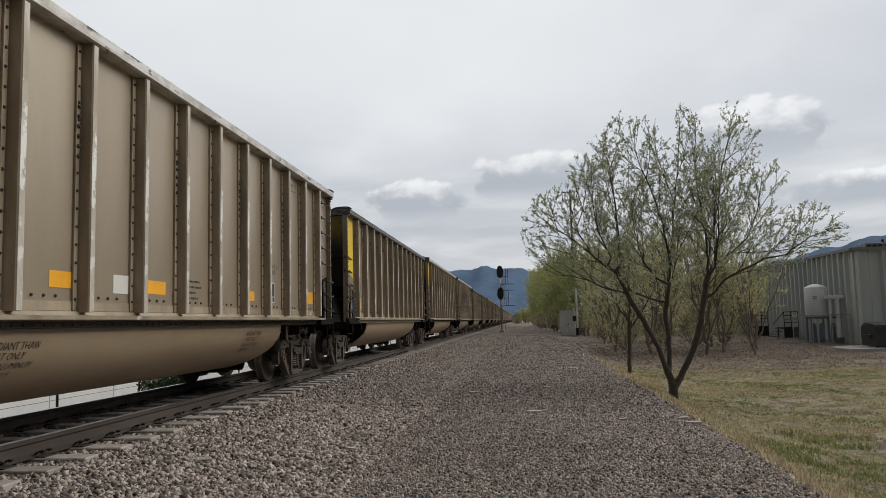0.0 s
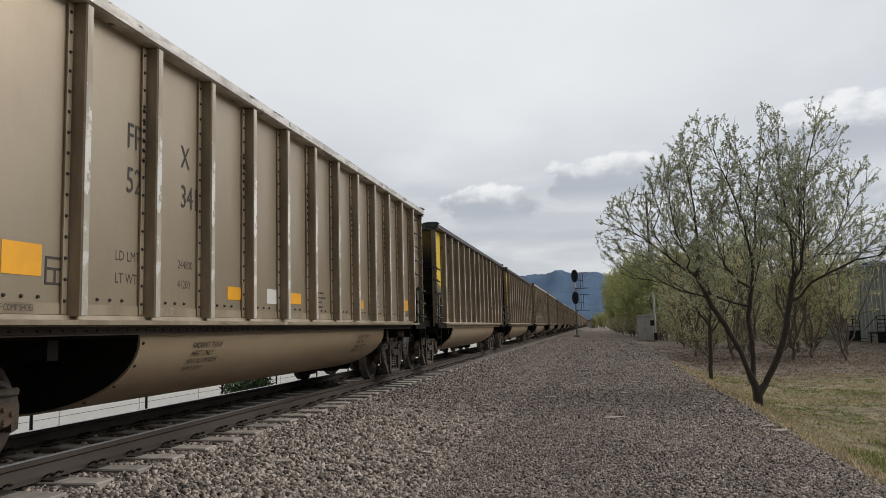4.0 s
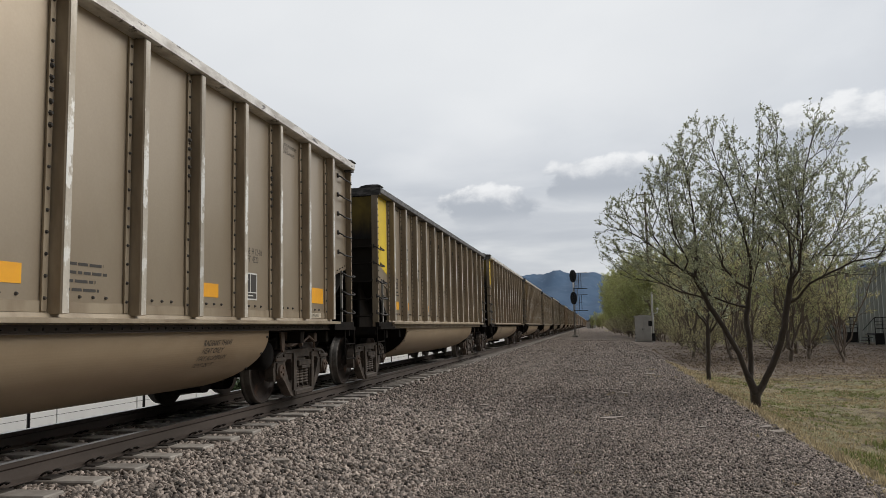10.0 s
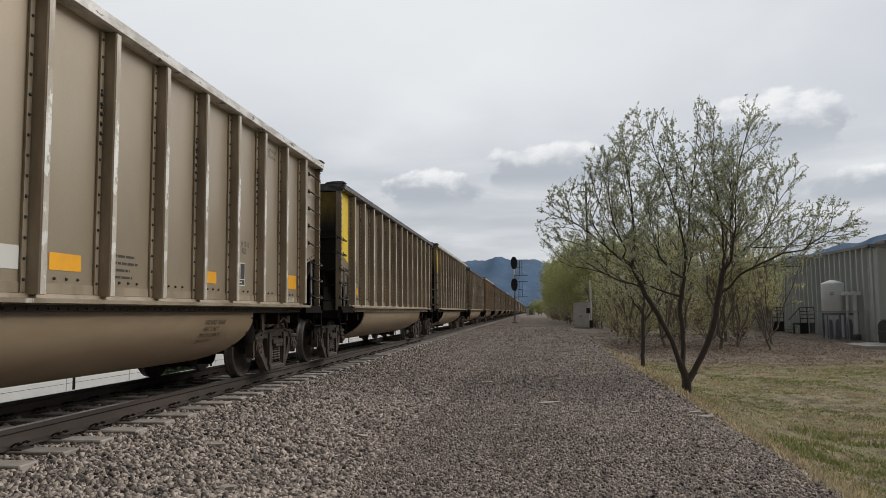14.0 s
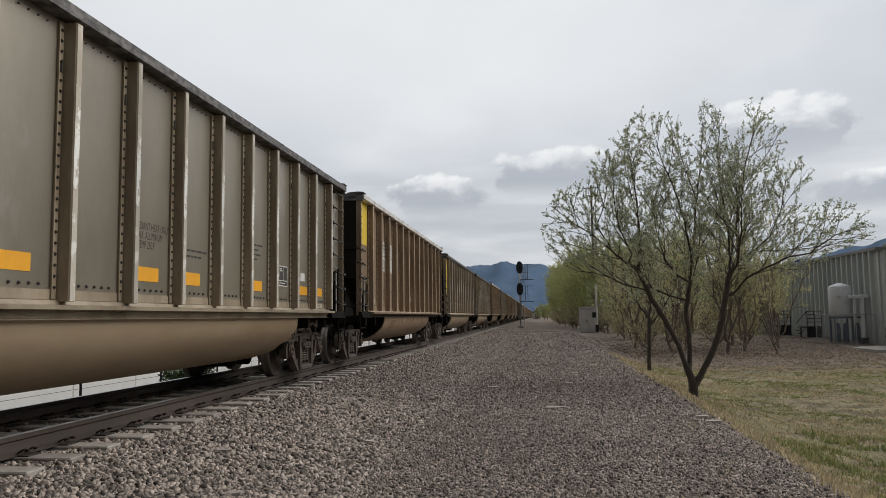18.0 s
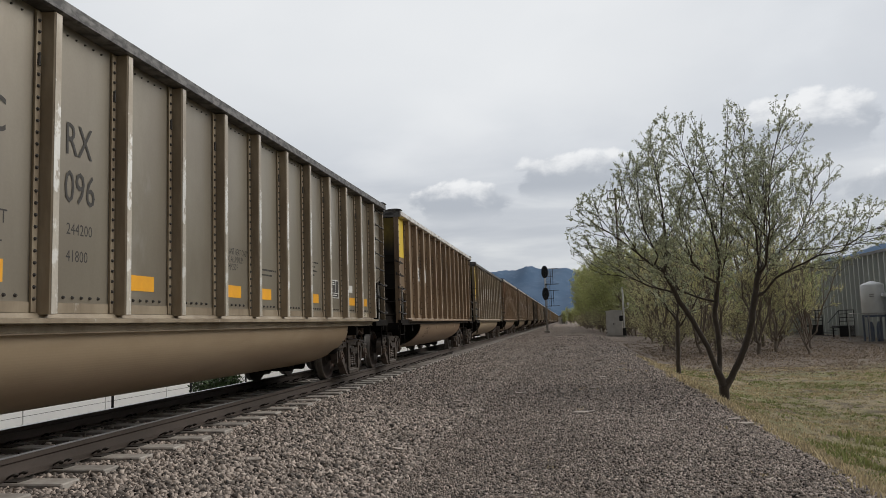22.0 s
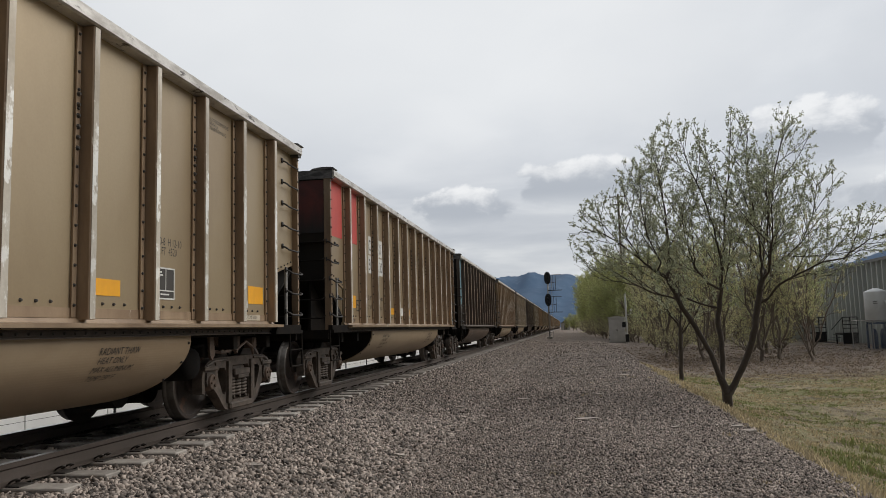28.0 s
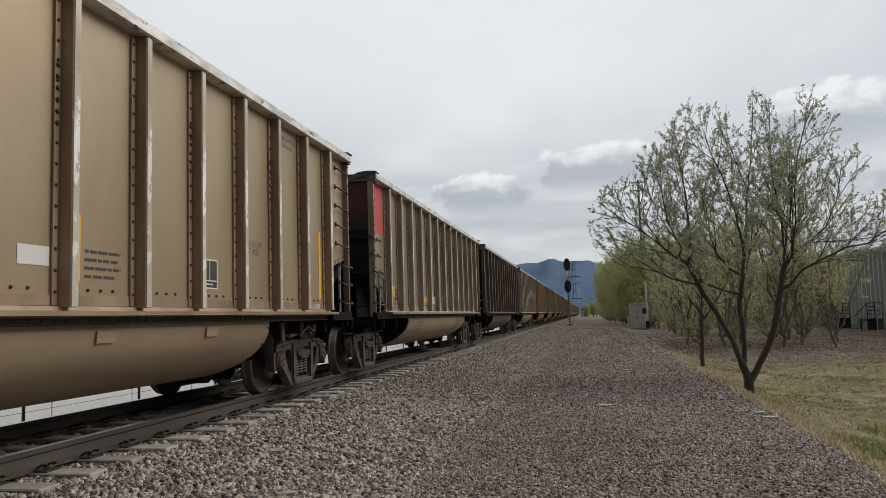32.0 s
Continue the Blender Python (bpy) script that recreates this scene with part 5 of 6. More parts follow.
    part("riser", tube(bmesh.new(), [(-0.42, 0.1, 1.4), (-0.42, 0.1, 3.0)], 0.08, 10), "tank_white", p)
    part("tee_head", box(bmesh.new(), -0.75, 0.35, -0.1, 0.2, 2.75, 2.95, 0.02), "tank_white", p)
    part("foot", box(bmesh.new(), -0.2, 0.2, -0.2, 0.2, 0.0, 0.35, 0.02), "black_steel", p)
    # chain-link screen before the tank
    f = thing("chain_link_fence", "grey chain-link fence before the storage tank", "fence", m=pose(16.62, 48.6, gz(18.5, 48.6)))
    for k in range(4):
        part("post", tube(bmesh.new(), [(1.14 * k, 0, 0), (1.14 * k, 0, 1.8)], 0.03, 8), "pole_grey", f)
    part("top_rail", tube(bmesh.new(), [(0, 0, 1.78), (3.42, 0, 1.78)], 0.022, 8), "pole_grey", f)
    bm = bmesh.new()
    for k in range(-15, 32):
        for lean in (1, -1):
            a, b = 0.11 * k, 0.11 * k + 1.7
            lo, hi = max(a, 0.0), min(b, 3.42)
            if hi - lo > 0.05:
                z0, z1 = 0.06 + lo - a, 0.06 + hi - a
                tube(bm, [(lo, 0, z0 if lean > 0 else 1.82 - z0), (hi, 0, z1 if lean > 0 else 1.82 - z1)], 0.004, 3)
    tagged(part("wire_mesh", bm, "pole_grey", f), kind="stuff")
    # steel steps to the side doors
    for x, y in ((18.8, 56.6), (18.2, 61.2)):
        z = gz(x, y)
        s = thing("steel_steps", "black steel landing with railings by the wall", "steps", "side door steps", m=pose(x, y, z))
        part("landing", box(bmesh.new(), -0.3, 0.7, -0.8, 0.8, 0.70, 0.80, 0.01), "black_steel", s)
        part("skirt", box(bmesh.new(), -0.24, 0.64, -0.70, -0.66, 0.05, 0.70), "black_steel", s, "black sheet skirt below the landing")
        for px in (-0.25, 0.65):
            for py in (-0.7, 0.7):
                part("leg", box(bmesh.new(), px - 0.04, px + 0.04, py - 0.04, py + 0.04, 0, 0.70), "black_steel", s)
        for px in (-0.27, 0.2, 0.67):
            part("post", tube(bmesh.new(), [(px, -0.75, 0.8), (px, -0.75, 1.85)], 0.03, 6), "black_steel", s)
        for pz in (1.10, 1.35, 1.6, 1.85):
            part("hand_rail", tube(bmesh.new(), [(-0.27, -0.75, pz), (0.67, -0.75, pz)], 0.03, 6), "black_steel", s)
        for n in range(4):
            part("tread", box(bmesh.new(), -1.04 + 0.19 * n, -0.82 + 0.19 * n, -0.7, 0.7, 0.12 + 0.18 * n, 0.16 + 0.18 * n), "black_steel", s)
        part("stringer", tube(bmesh.new(), [(-1.04, -0.75, 1.0), (-0.27, -0.75, 1.85)], 0.03, 6), "black_steel", s)
    # waste container
    b = thing("dumpster", "dark green steel dumpster with a sloped lid by the warehouse", "dumpster", m=pose(20.9, 44.6, gz(20.9, 44.6)))
    part("body", plate(bmesh.new(), [(-0.85, 0.12), (0.85, 0.12), (0.95, 1.10), (0.6, 1.34), (-0.9, 1.20)], 0, -1.65, 1.65), "bin_paint", b)
    for x0 in (-1.62, 0.02):
        lid = part("lid", plate(bmesh.new(), [(-0.96, 1.22), (0.62, 1.37), (0.62, 1.41), (-0.96, 1.26)], 0, x0, x0 + 1.60), "black_steel", b)
    for x0 in (-1.78, 1.66):
        part("fork_pocket", box(bmesh.new(), x0, x0 + 0.12, -0.5, 0.7, 0.55, 0.75, 0.01), "bin_paint", b)
    part("rim", box(bmesh.new(), -1.7, 1.7, -0.97, -0.88, 1.10, 1.2, 0.01), "bin_paint", b)
    part("sign", box(bmesh.new(), 0.55, 1.05, -0.915, -0.895, 0.62, 0.88), "steel_white", b)
    part("sign", box(bmesh.new(), 1.05, 1.45, -0.915, -0.895, 0.66, 0.88), "red", b)
    for x0 in (-1.5, 1.4):
        part("wheel", tube(bmesh.new(), [(x0 - 0.05, -0.6, 0.1), (x0 + 0.05, -0.6, 0.1)], 0.1, 12), "black_steel", b)
    pad = new("concrete_pad", mesh_of("concrete_pad", plate(bmesh.new(), [(17.6, 42.9), (60, 42.9), (60, 47.8), (19.7, 47.8), (19.6, 52.5), (17.2, 52.5)], 2, -1.2, gz(19, 46) + 0.03), "concrete"))
    tagged(pad, "pale concrete apron before the warehouse", "pavement", kind="structure")


def mountains():
    """Far ranges: ridges with folded slopes."""
    m = bpy.data.materials.new("mountain")
    m.use_nodes = True
    g = Nodes(m.node_tree)
    out, bsdf = g.add("OutputMaterial"), g.add("BsdfPrincipled")
    g.put(out.inputs[0], bsdf.outputs[0])
    pos = g.add("NewGeometry").outputs["Position"]
    # the haze of distance is put into these blue base colours
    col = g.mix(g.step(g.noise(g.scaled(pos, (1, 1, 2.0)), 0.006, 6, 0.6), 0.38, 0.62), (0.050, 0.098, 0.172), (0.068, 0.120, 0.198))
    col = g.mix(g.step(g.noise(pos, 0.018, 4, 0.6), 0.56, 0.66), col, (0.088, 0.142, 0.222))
    g.put(bsdf.inputs["Base Color"], col)
    bsdf.inputs["Roughness"].default_value = 1.0
    MATS["mountain"] = m
    crest_az = np.radians([-75, -60, -45, -38, -31, -27.5, -25.4, -23.4, -20.6, -17, -12, -7, -3, -0.5, 0.9, 2.4, 4.0, 5.4, 8, 12, 20, 32, 50, 75])
    crest_el = np.radians([3.0, 4.5, 6.0, 6.6, 6.4, 5.9, 5.35, 4.85, 4.25, 3.5, 3.2, 3.3, 3.6, 3.80, 3.98, 4.10, 3.95, 3.85, 3.7, 3.3, 2.6, 2.2, 1.8, 1.2])
    az = np.radians(np.arange(-75, 75.01, 0.25))
    el = np.interp(az, crest_az - 0.0026, crest_el - 0.0017)
    rng = np.random.default_rng(3)
    for period, size in ((0.06, 0.0009), (0.023, 0.0007), (0.009, 0.0004)):
        ph = rng.uniform(0, 6.28)
        el = el + size * np.sin(az / period * 6.28 + ph + 2 * np.sin(az * 31 + ph))
    d0, rows = 3000.0, 14
    verts = []
    for r in range(rows):
        f = r / (rows - 1)
        d = d0 + 900 * f + 60 * np.sin(az * 140 + 5 * f) * f
        h = (d0 + 900) * np.tan(el) * f ** 0.85 + 14 * np.sin(az * 90 + 9 * f) * math.sin(math.pi * f)
        verts.append(np.stack([-d * np.sin(az), d * np.cos(az), h - 30 * (1 - f)], -1))
    n = len(az)
    i = (np.arange(rows - 1)[:, None] * n + np.arange(n - 1)[None]).ravel()
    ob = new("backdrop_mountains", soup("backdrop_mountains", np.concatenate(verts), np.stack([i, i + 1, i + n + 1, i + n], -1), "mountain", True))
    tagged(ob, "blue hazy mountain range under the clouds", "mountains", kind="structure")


def far_side():
    """Beyond the train: a long white wall with seams, dark fence posts, a shrub."""
    x = -15.5
    wall = thing("white_wall", "long white panelled wall beyond the track", "wall", kind="structure")
    me = mesh_of("wall_panel", box(bmesh.new(), x - 0.2, x, 0.02, 3.98, -2.3, 1.6, 0.015), "white_wall")
    for k in range(40):
        part("wall_panel", me, "", wall, m=pose(0, -20 + 4.0 * k, 0))
    fence = thing("wire_fence", "dark steel fence posts with wires beyond the track", "fence")
    post = mesh_of("post", tube(bmesh.new(), [(0, 0, -0.1), (0, 0, 1.5)], 0.035, 6), "black_steel")
    for k in range(16):
        y = 6 + 4.3 * k
        part("post", post, "", fence, m=pose(-12.0, y, gz(-12.0, y)))
    for h in (0.5, 1.0, 1.4):
        part("wire", tube(bmesh.new(), [(-12.0, 6, gz(-12, 6) + h), (-12.0, 70.5, gz(-12, 6) + h)], 0.006, 4), "black_steel", fence)


signal_mast()
signal_cabinet()
utility_pole()
warehouse()
mountains()
far_side()


# ---- plants ----
def branch_out(stems, levels, inside, rng, rise, bare):
    """Limbs, branches and twigs off given stems. levels: (gap, length, angle in degrees, piece). Returns places, parents, twig ends and ways."""
    pos, parent, lines = [], [], []
    for pts, start in stems:
        if start >= 0:
            below = [i for i, w in enumerate(pos) if w[2] < pts[0][2] - 0.12]
            start = min(below, key=lambda i: np.linalg.norm(pos[i] - np.array(pts[0])))
        last, line = start, []
        here = pos[start] if start >= 0 else None
        for p in pts:
            p = np.array(p, float)
            parts = 1 if here is None else max(1, int(np.linalg.norm(p - here) / 0.16))
            for q in range(1, parts + 1):
                w = p if here is None else here + (p - here) * q / parts + rng.normal(0, 0.008, 3)
                pos.append(w)
                parent.append(last)
                last = len(pos) - 1
                line.append(last)
            here = p
        lines.append(line)
    shoots = []
    for depth, (gap, length, angle, piece) in enumerate(levels):
        grown = []
        spin = 0.0
        for line in lines:
            if len(line) < 2:
                continue
            run = sum(np.linalg.norm(pos[q] - pos[p]) for p, q in zip(line, line[1:])) + 1e-6
            s, due = 0.0, gap * rng.uniform(0.3, 1.0)
            for p, q in zip(line, line[1:]):
                step = pos[q] - pos[p]
                size = np.linalg.norm(step) + 1e-9
                s += size
                while s > due:
                    due += gap * rng.uniform(0.75, 1.25)
                    if depth == 0 and pos[q][2] < bare:
                        continue
                    axis = step / size
                    spin += 2.4 + rng.normal(0, 0.25)
                    perp = np.cross(axis, (0.13, 0.99, 0.05) if abs(axis[1]) < 0.9 else (1.0, 0, 0))
                    perp /= np.linalg.norm(perp)
                    perp = perp * math.cos(spin) + np.cross(axis, perp) * math.sin(spin)
                    a = radians(angle + rng.normal(0, 7))
                    way = axis * math.cos(a) + perp * math.sin(a)
                    reach = length * (0.45 + 0.75 * (1 - s / run)) * rng.uniform(0.65, 1.2)
                    at, child, line_new = pos[q].copy(), q, [q]
                    for _ in range(max(1, int(reach / piece))):
                        way = way + rng.normal(0, 0.035, 3) + (0, 0, rise * piece)
                        way /= np.linalg.norm(way)
                        at = at + way * piece
                        if not inside(at):
                            break
                        pos.append(at)
                        parent.append(child)
                        child = len(pos) - 1
                        line_new.append(child)
                    if len(line_new) > 1:
                        grown.append(line_new)
        if depth == len(levels) - 1:
            shoots += grown
        if depth == len(levels) - 2:
            shoots += [g[1:] for g in grown if len(g) > 2]
        lines = grown if depth else grown + [g[-6:] for g in lines]
    ends = np.array([(p, q) for g in shoots for p, q in zip(g, g[1:])])
    return np.array(pos), np.array(parent), ends


def thickness(parent, tip, power=2.6):
    n = len(parent)
    acc = np.zeros(n)
    rad = np.zeros(n)
    for i in range(n - 1, -1, -1):
        rad[i] = max(tip, acc[i] ** (1 / power)) if acc[i] > 0 else tip
        if parent[i] >= 0:
            acc[parent[i]] += rad[i] ** power
    return rad


def limbs(pos, parent, rad, sides=5):
    """Tapered tubes for all branch pieces, as arrays."""
    i = np.nonzero(parent >= 0)[0]
    a, b = pos[parent[i]], pos[i]
    ra, rb = np.minimum(rad[parent[i]], rad[i] * 1.6), rad[i]
    w = b - a
    w /= np.linalg.norm(w, axis=1)[:, None] + 1e-9
    h = np.where(np.abs(w[:, 2:3]) < 0.9, np.array([[0, 0, 1.0]]), np.array([[1.0, 0, 0]]))
    u = np.cross(w, h)
    u /= np.linalg.norm(u, axis=1)[:, None]
    v = np.cross(w, u)
    ang = 2 * np.pi * np.arange(sides) / sides
    c, s = np.cos(ang)[None, :, None], np.sin(ang)[None, :, None]
    ring = u[:, None] * c + v[:, None] * s
    low = (a - w * ra[:, None] * 0.4)[:, None] + ring * ra[:, None, None]
    high = (b + w * rb[:, None] * 0.4)[:, None] + ring * rb[:, None, None]
    verts = np.concatenate([low, high], 1).reshape(-1, 3)
    k = np.arange(sides)
    quad = np.stack([k, (k + 1) % sides, (k + 1) % sides + sides, k + sides], -1)
    faces = (np.arange(len(i))[:, None, None] * 2 * sides + quad[None]).reshape(-1, 4)
    return verts, faces


def leaves(centres, size, rng, up=0.3):
    """Small pointed leaves: two triangles each, folded a little."""
    n = len(centres)
    w = rng.normal(0, 1, (n, 3))
    w[:, 2] += up
    w /= np.linalg.norm(w, axis=1)[:, None]
    u = np.cross(w, rng.normal(0, 1, (n, 3)))
    u /= np.linalg.norm(u, axis=1)[:, None]
    s = (size * rng.uniform(0.6, 1.4, n))[:, None]
    v = np.cross(w, u)
    verts = np.stack([centres, centres + w * s * 0.55 + u * s * 0.28 + v * s * 0.08, centres + w * s * 1.15, centres + w * s * 0.55 - u * s * 0.28 + v * s * 0.08], 1).reshape(-1, 3)
    faces = np.arange(4 * n).reshape(-1, 4)
    return verts, faces


def lobes(rng, count, shapes):
    """Points filling a set of ellipsoids (centre, radii), denser towards their skins."""
    out = []
    total = sum(a * b * c for _, (a, b, c) in shapes)
    for (cx, cy, cz), (a, b, c) in shapes:
        n = int(count * a * b * c / total)
        v = rng.normal(0, 1, (n, 3))
        v /= np.linalg.norm(v, axis=1)[:, None]
        v *= rng.uniform(0, 1, n)[:, None] ** 0.42
        out.append(v * (a, b, c) + (cx, cy, cz))
    return np.concatenate(out)


def make_tree(name, label, stems, levels, shapes, leaf_mat, bark_mat, leaf_size, leaf_count, seed, tip=0.004, rise=0.8, bare=1.5, power=2.35, trunk_scale=1.0, clump=1):
    rng = np.random.default_rng(seed)
    c = np.array([q[0] for q in shapes], float) if shapes else None
    r = np.array([q[1] for q in shapes], float) if shapes else None

    def inside(p):
        return p[2] > bare * 0.8 and (c is None or (((p - c) / r) ** 2).sum(1).min() < 1.0 + rng.uniform(-0.12, 0.12))
    pos, parent, ends = branch_out(stems, levels, inside, rng, rise, bare)
    rad = thickness(parent, tip, power)
    rad *= 1 + (trunk_scale - 1) * np.clip(rad / (tip * 20), 0, 1)
    v, f = limbs(pos, parent, rad)
    wood = soup("trunk", v, f, bark_mat, True)
    j = ends[rng.integers(0, len(ends), leaf_count // clump)]
    f1 = rng.uniform(0.1, 1.1, len(j))[:, None]
    nodes = pos[j[:, 0]] * (1 - f1) + pos[j[:, 1]] * f1
    spots = np.repeat(nodes, clump, 0)
    spots = spots + rng.normal(0, leaf_size * 0.3, spots.shape)
    lv, lf = leaves(spots, leaf_size, rng)
    crown = soup("crown", lv, lf, leaf_mat)
    t = thing(name, label, "tree")
    part("trunk", wood, "", t)
    part("crown", crown, "", t)
    return t


def main_tree():
    stems = [
        ([(0, 0, -0.35), (0.0, 0, 0.0), (0.0, 0, 0.28)], -1),
        # the limb that leans towards the track
        ([(-0.10, 0.0, 0.62), (-0.30, 0.02, 1.20), (-0.58, 0.05, 1.80), (-0.86, 0.0, 2.28), (-1.02, 0.0, 2.64), (-1.16, -0.05, 2.95)], 3),
        ([(-1.40, -0.1, 3.10), (-1.80, -0.25, 3.42), (-2.20, -0.35, 3.76), (-2.68, -0.4, 4.10), (-3.12, -0.4, 4.45)], 1),
        ([(-1.08, 0.1, 3.35), (-1.08, 0.2, 4.05), (-1.12, 0.25, 4.8), (-1.20, 0.3, 5.5), (-1.28, 0.3, 6.1)], 1),
        ([(-1.50, 0.1, 2.64), (-1.82, 0.1, 2.80), (-2.20, 0.1, 2.92), (-2.55, 0.15, 2.95), (-2.95, 0.2, 3.2)], 1),
        ([(-1.62, 0.5, 3.35), (-1.95, 0.7, 4.0), (-2.15, 0.8, 4.7), (-2.25, 0.8, 5.3)], 1),
        ([(-1.35, -0.45, 3.3), (-1.65, -0.75, 3.9), (-1.75, -0.9, 4.6), (-1.75, -0.9, 5.3)], 1),
        # the middle limb
        ([(-0.05, 0.08, 0.75), (-0.03, 0.12, 1.45), (-0.06, 0.18, 2.05), (0.06, 0.22, 2.6), (0.12, 0.25, 3.2), (0.04, 0.3, 3.9), (-0.14, 0.3, 4.7), (-0.40, 0.3, 5.4), (-0.62, 0.3, 6.1)], 3),
        ([(0.22, 0.4, 3.6), (0.28, 0.45, 4.3), (0.40, 0.45, 5.1), (0.50, 0.4, 5.9), (0.56, 0.4, 6.7)], 1),
        ([(-0.42, 0.3, 2.35), (-0.80, 0.5, 2.55), (-1.05, 0.7, 3.0), (-1.05, 0.9, 3.7)], 1),
        ([(-0.02, -0.2, 2.62), (-0.35, -0.5, 2.78), (-0.65, -0.75, 3.1), (-0.85, -0.9, 3.8), (-0.9, -0.9, 4.6)], 1),
        # the limb that leans to the field
        ([(0.16, 0.0, 0.52), (0.34, -0.02, 0.85), (0.56, -0.06, 1.32), (0.68, -0.1, 1.80), (0.76, -0.1, 2.30), (0.90, -0.1, 2.85), (0.92, -0.05, 3.5), (0.88, 0.0, 4.2), (0.80, 0.05, 4.9), (0.80, 0.1, 5.8), (0.86, 0.1, 6.5)], 3),
        ([(0.98, -0.15, 2.42), (1.20, -0.2, 2.70), (1.68, -0.3, 2.95), (2.12, -0.35, 3.15), (2.55, -0.4, 3.25), (3.10, -0.4, 3.60), (3.65, -0.4, 3.82)], 1),
        ([(1.14, 0.1, 3.1), (1.14, 0.15, 3.8), (1.22, 0.2, 4.6), (1.45, 0.2, 5.5), (1.70, 0.2, 6.3)], 1),
        ([(1.50, 0.2, 3.35), (1.95, 0.4, 3.7), (2.25, 0.5, 4.3), (2.40, 0.5, 5.0)], 1),
        ([(1.05, 0.4, 3.2), (1.25, 0.8, 3.9), (1.5, 0.95, 4.7), (1.75, 0.95, 5.6)], 1),
        ([(0.98, -0.4, 3.0), (1.0, -0.8, 3.7), (1.0, -1.0, 4.5), (1.1, -1.0, 5.3)], 1),
        ([(1.05, -0.2, 2.12), (1.40, -0.3, 2.28), (1.85, -0.3, 2.25)], 1),
    ]
    shapes = [((-0.1, 0, 3.9), (2.2, 2.0, 1.7)), ((-2.3, 0, 4.0), (1.15, 1.2, 1.1)), ((-1.6, 0, 3.35), (1.3, 1.2, 0.75)), ((1.7, -0.1, 3.25), (1.2, 1.0, 0.75)), ((2.85, -0.2, 3.8), (1.15, 0.9, 0.75)), ((-1.55, 0.1, 4.95), (0.92, 1.2, 1.25)), ((-0.95, 0.2, 5.65), (0.70, 1.0, 1.3)),
              ((-0.25, 0.2, 5.65), (0.5, 0.9, 1.25)), ((0.64, 0.2, 5.8), (0.40, 0.7, 1.25)), ((1.80, 0.1, 5.75), (0.62, 0.8, 1.3)), ((2.2, 0.1, 4.75), (0.72, 0.9, 1.0)), ((1.0, 0.1, 4.8), (0.8, 1.2, 1.1))]
    levels = ((0.25, 1.9, 35, 0.14), (0.215, 0.85, 33, 0.12), (0.19, 0.40, 32, 0.09))
    t = make_tree("leafing_tree", "small spreading tree with dark forked trunk and fresh leaf buds", stems, levels, shapes, "leaf", "bark", 0.042, 57000, 5, 0.0025, 0.22, 1.9, 2.48, 2.0, 3)
    x, y = 3.49, 18.2
    t.matrix_basis = pose(x, y, gz(x, y))


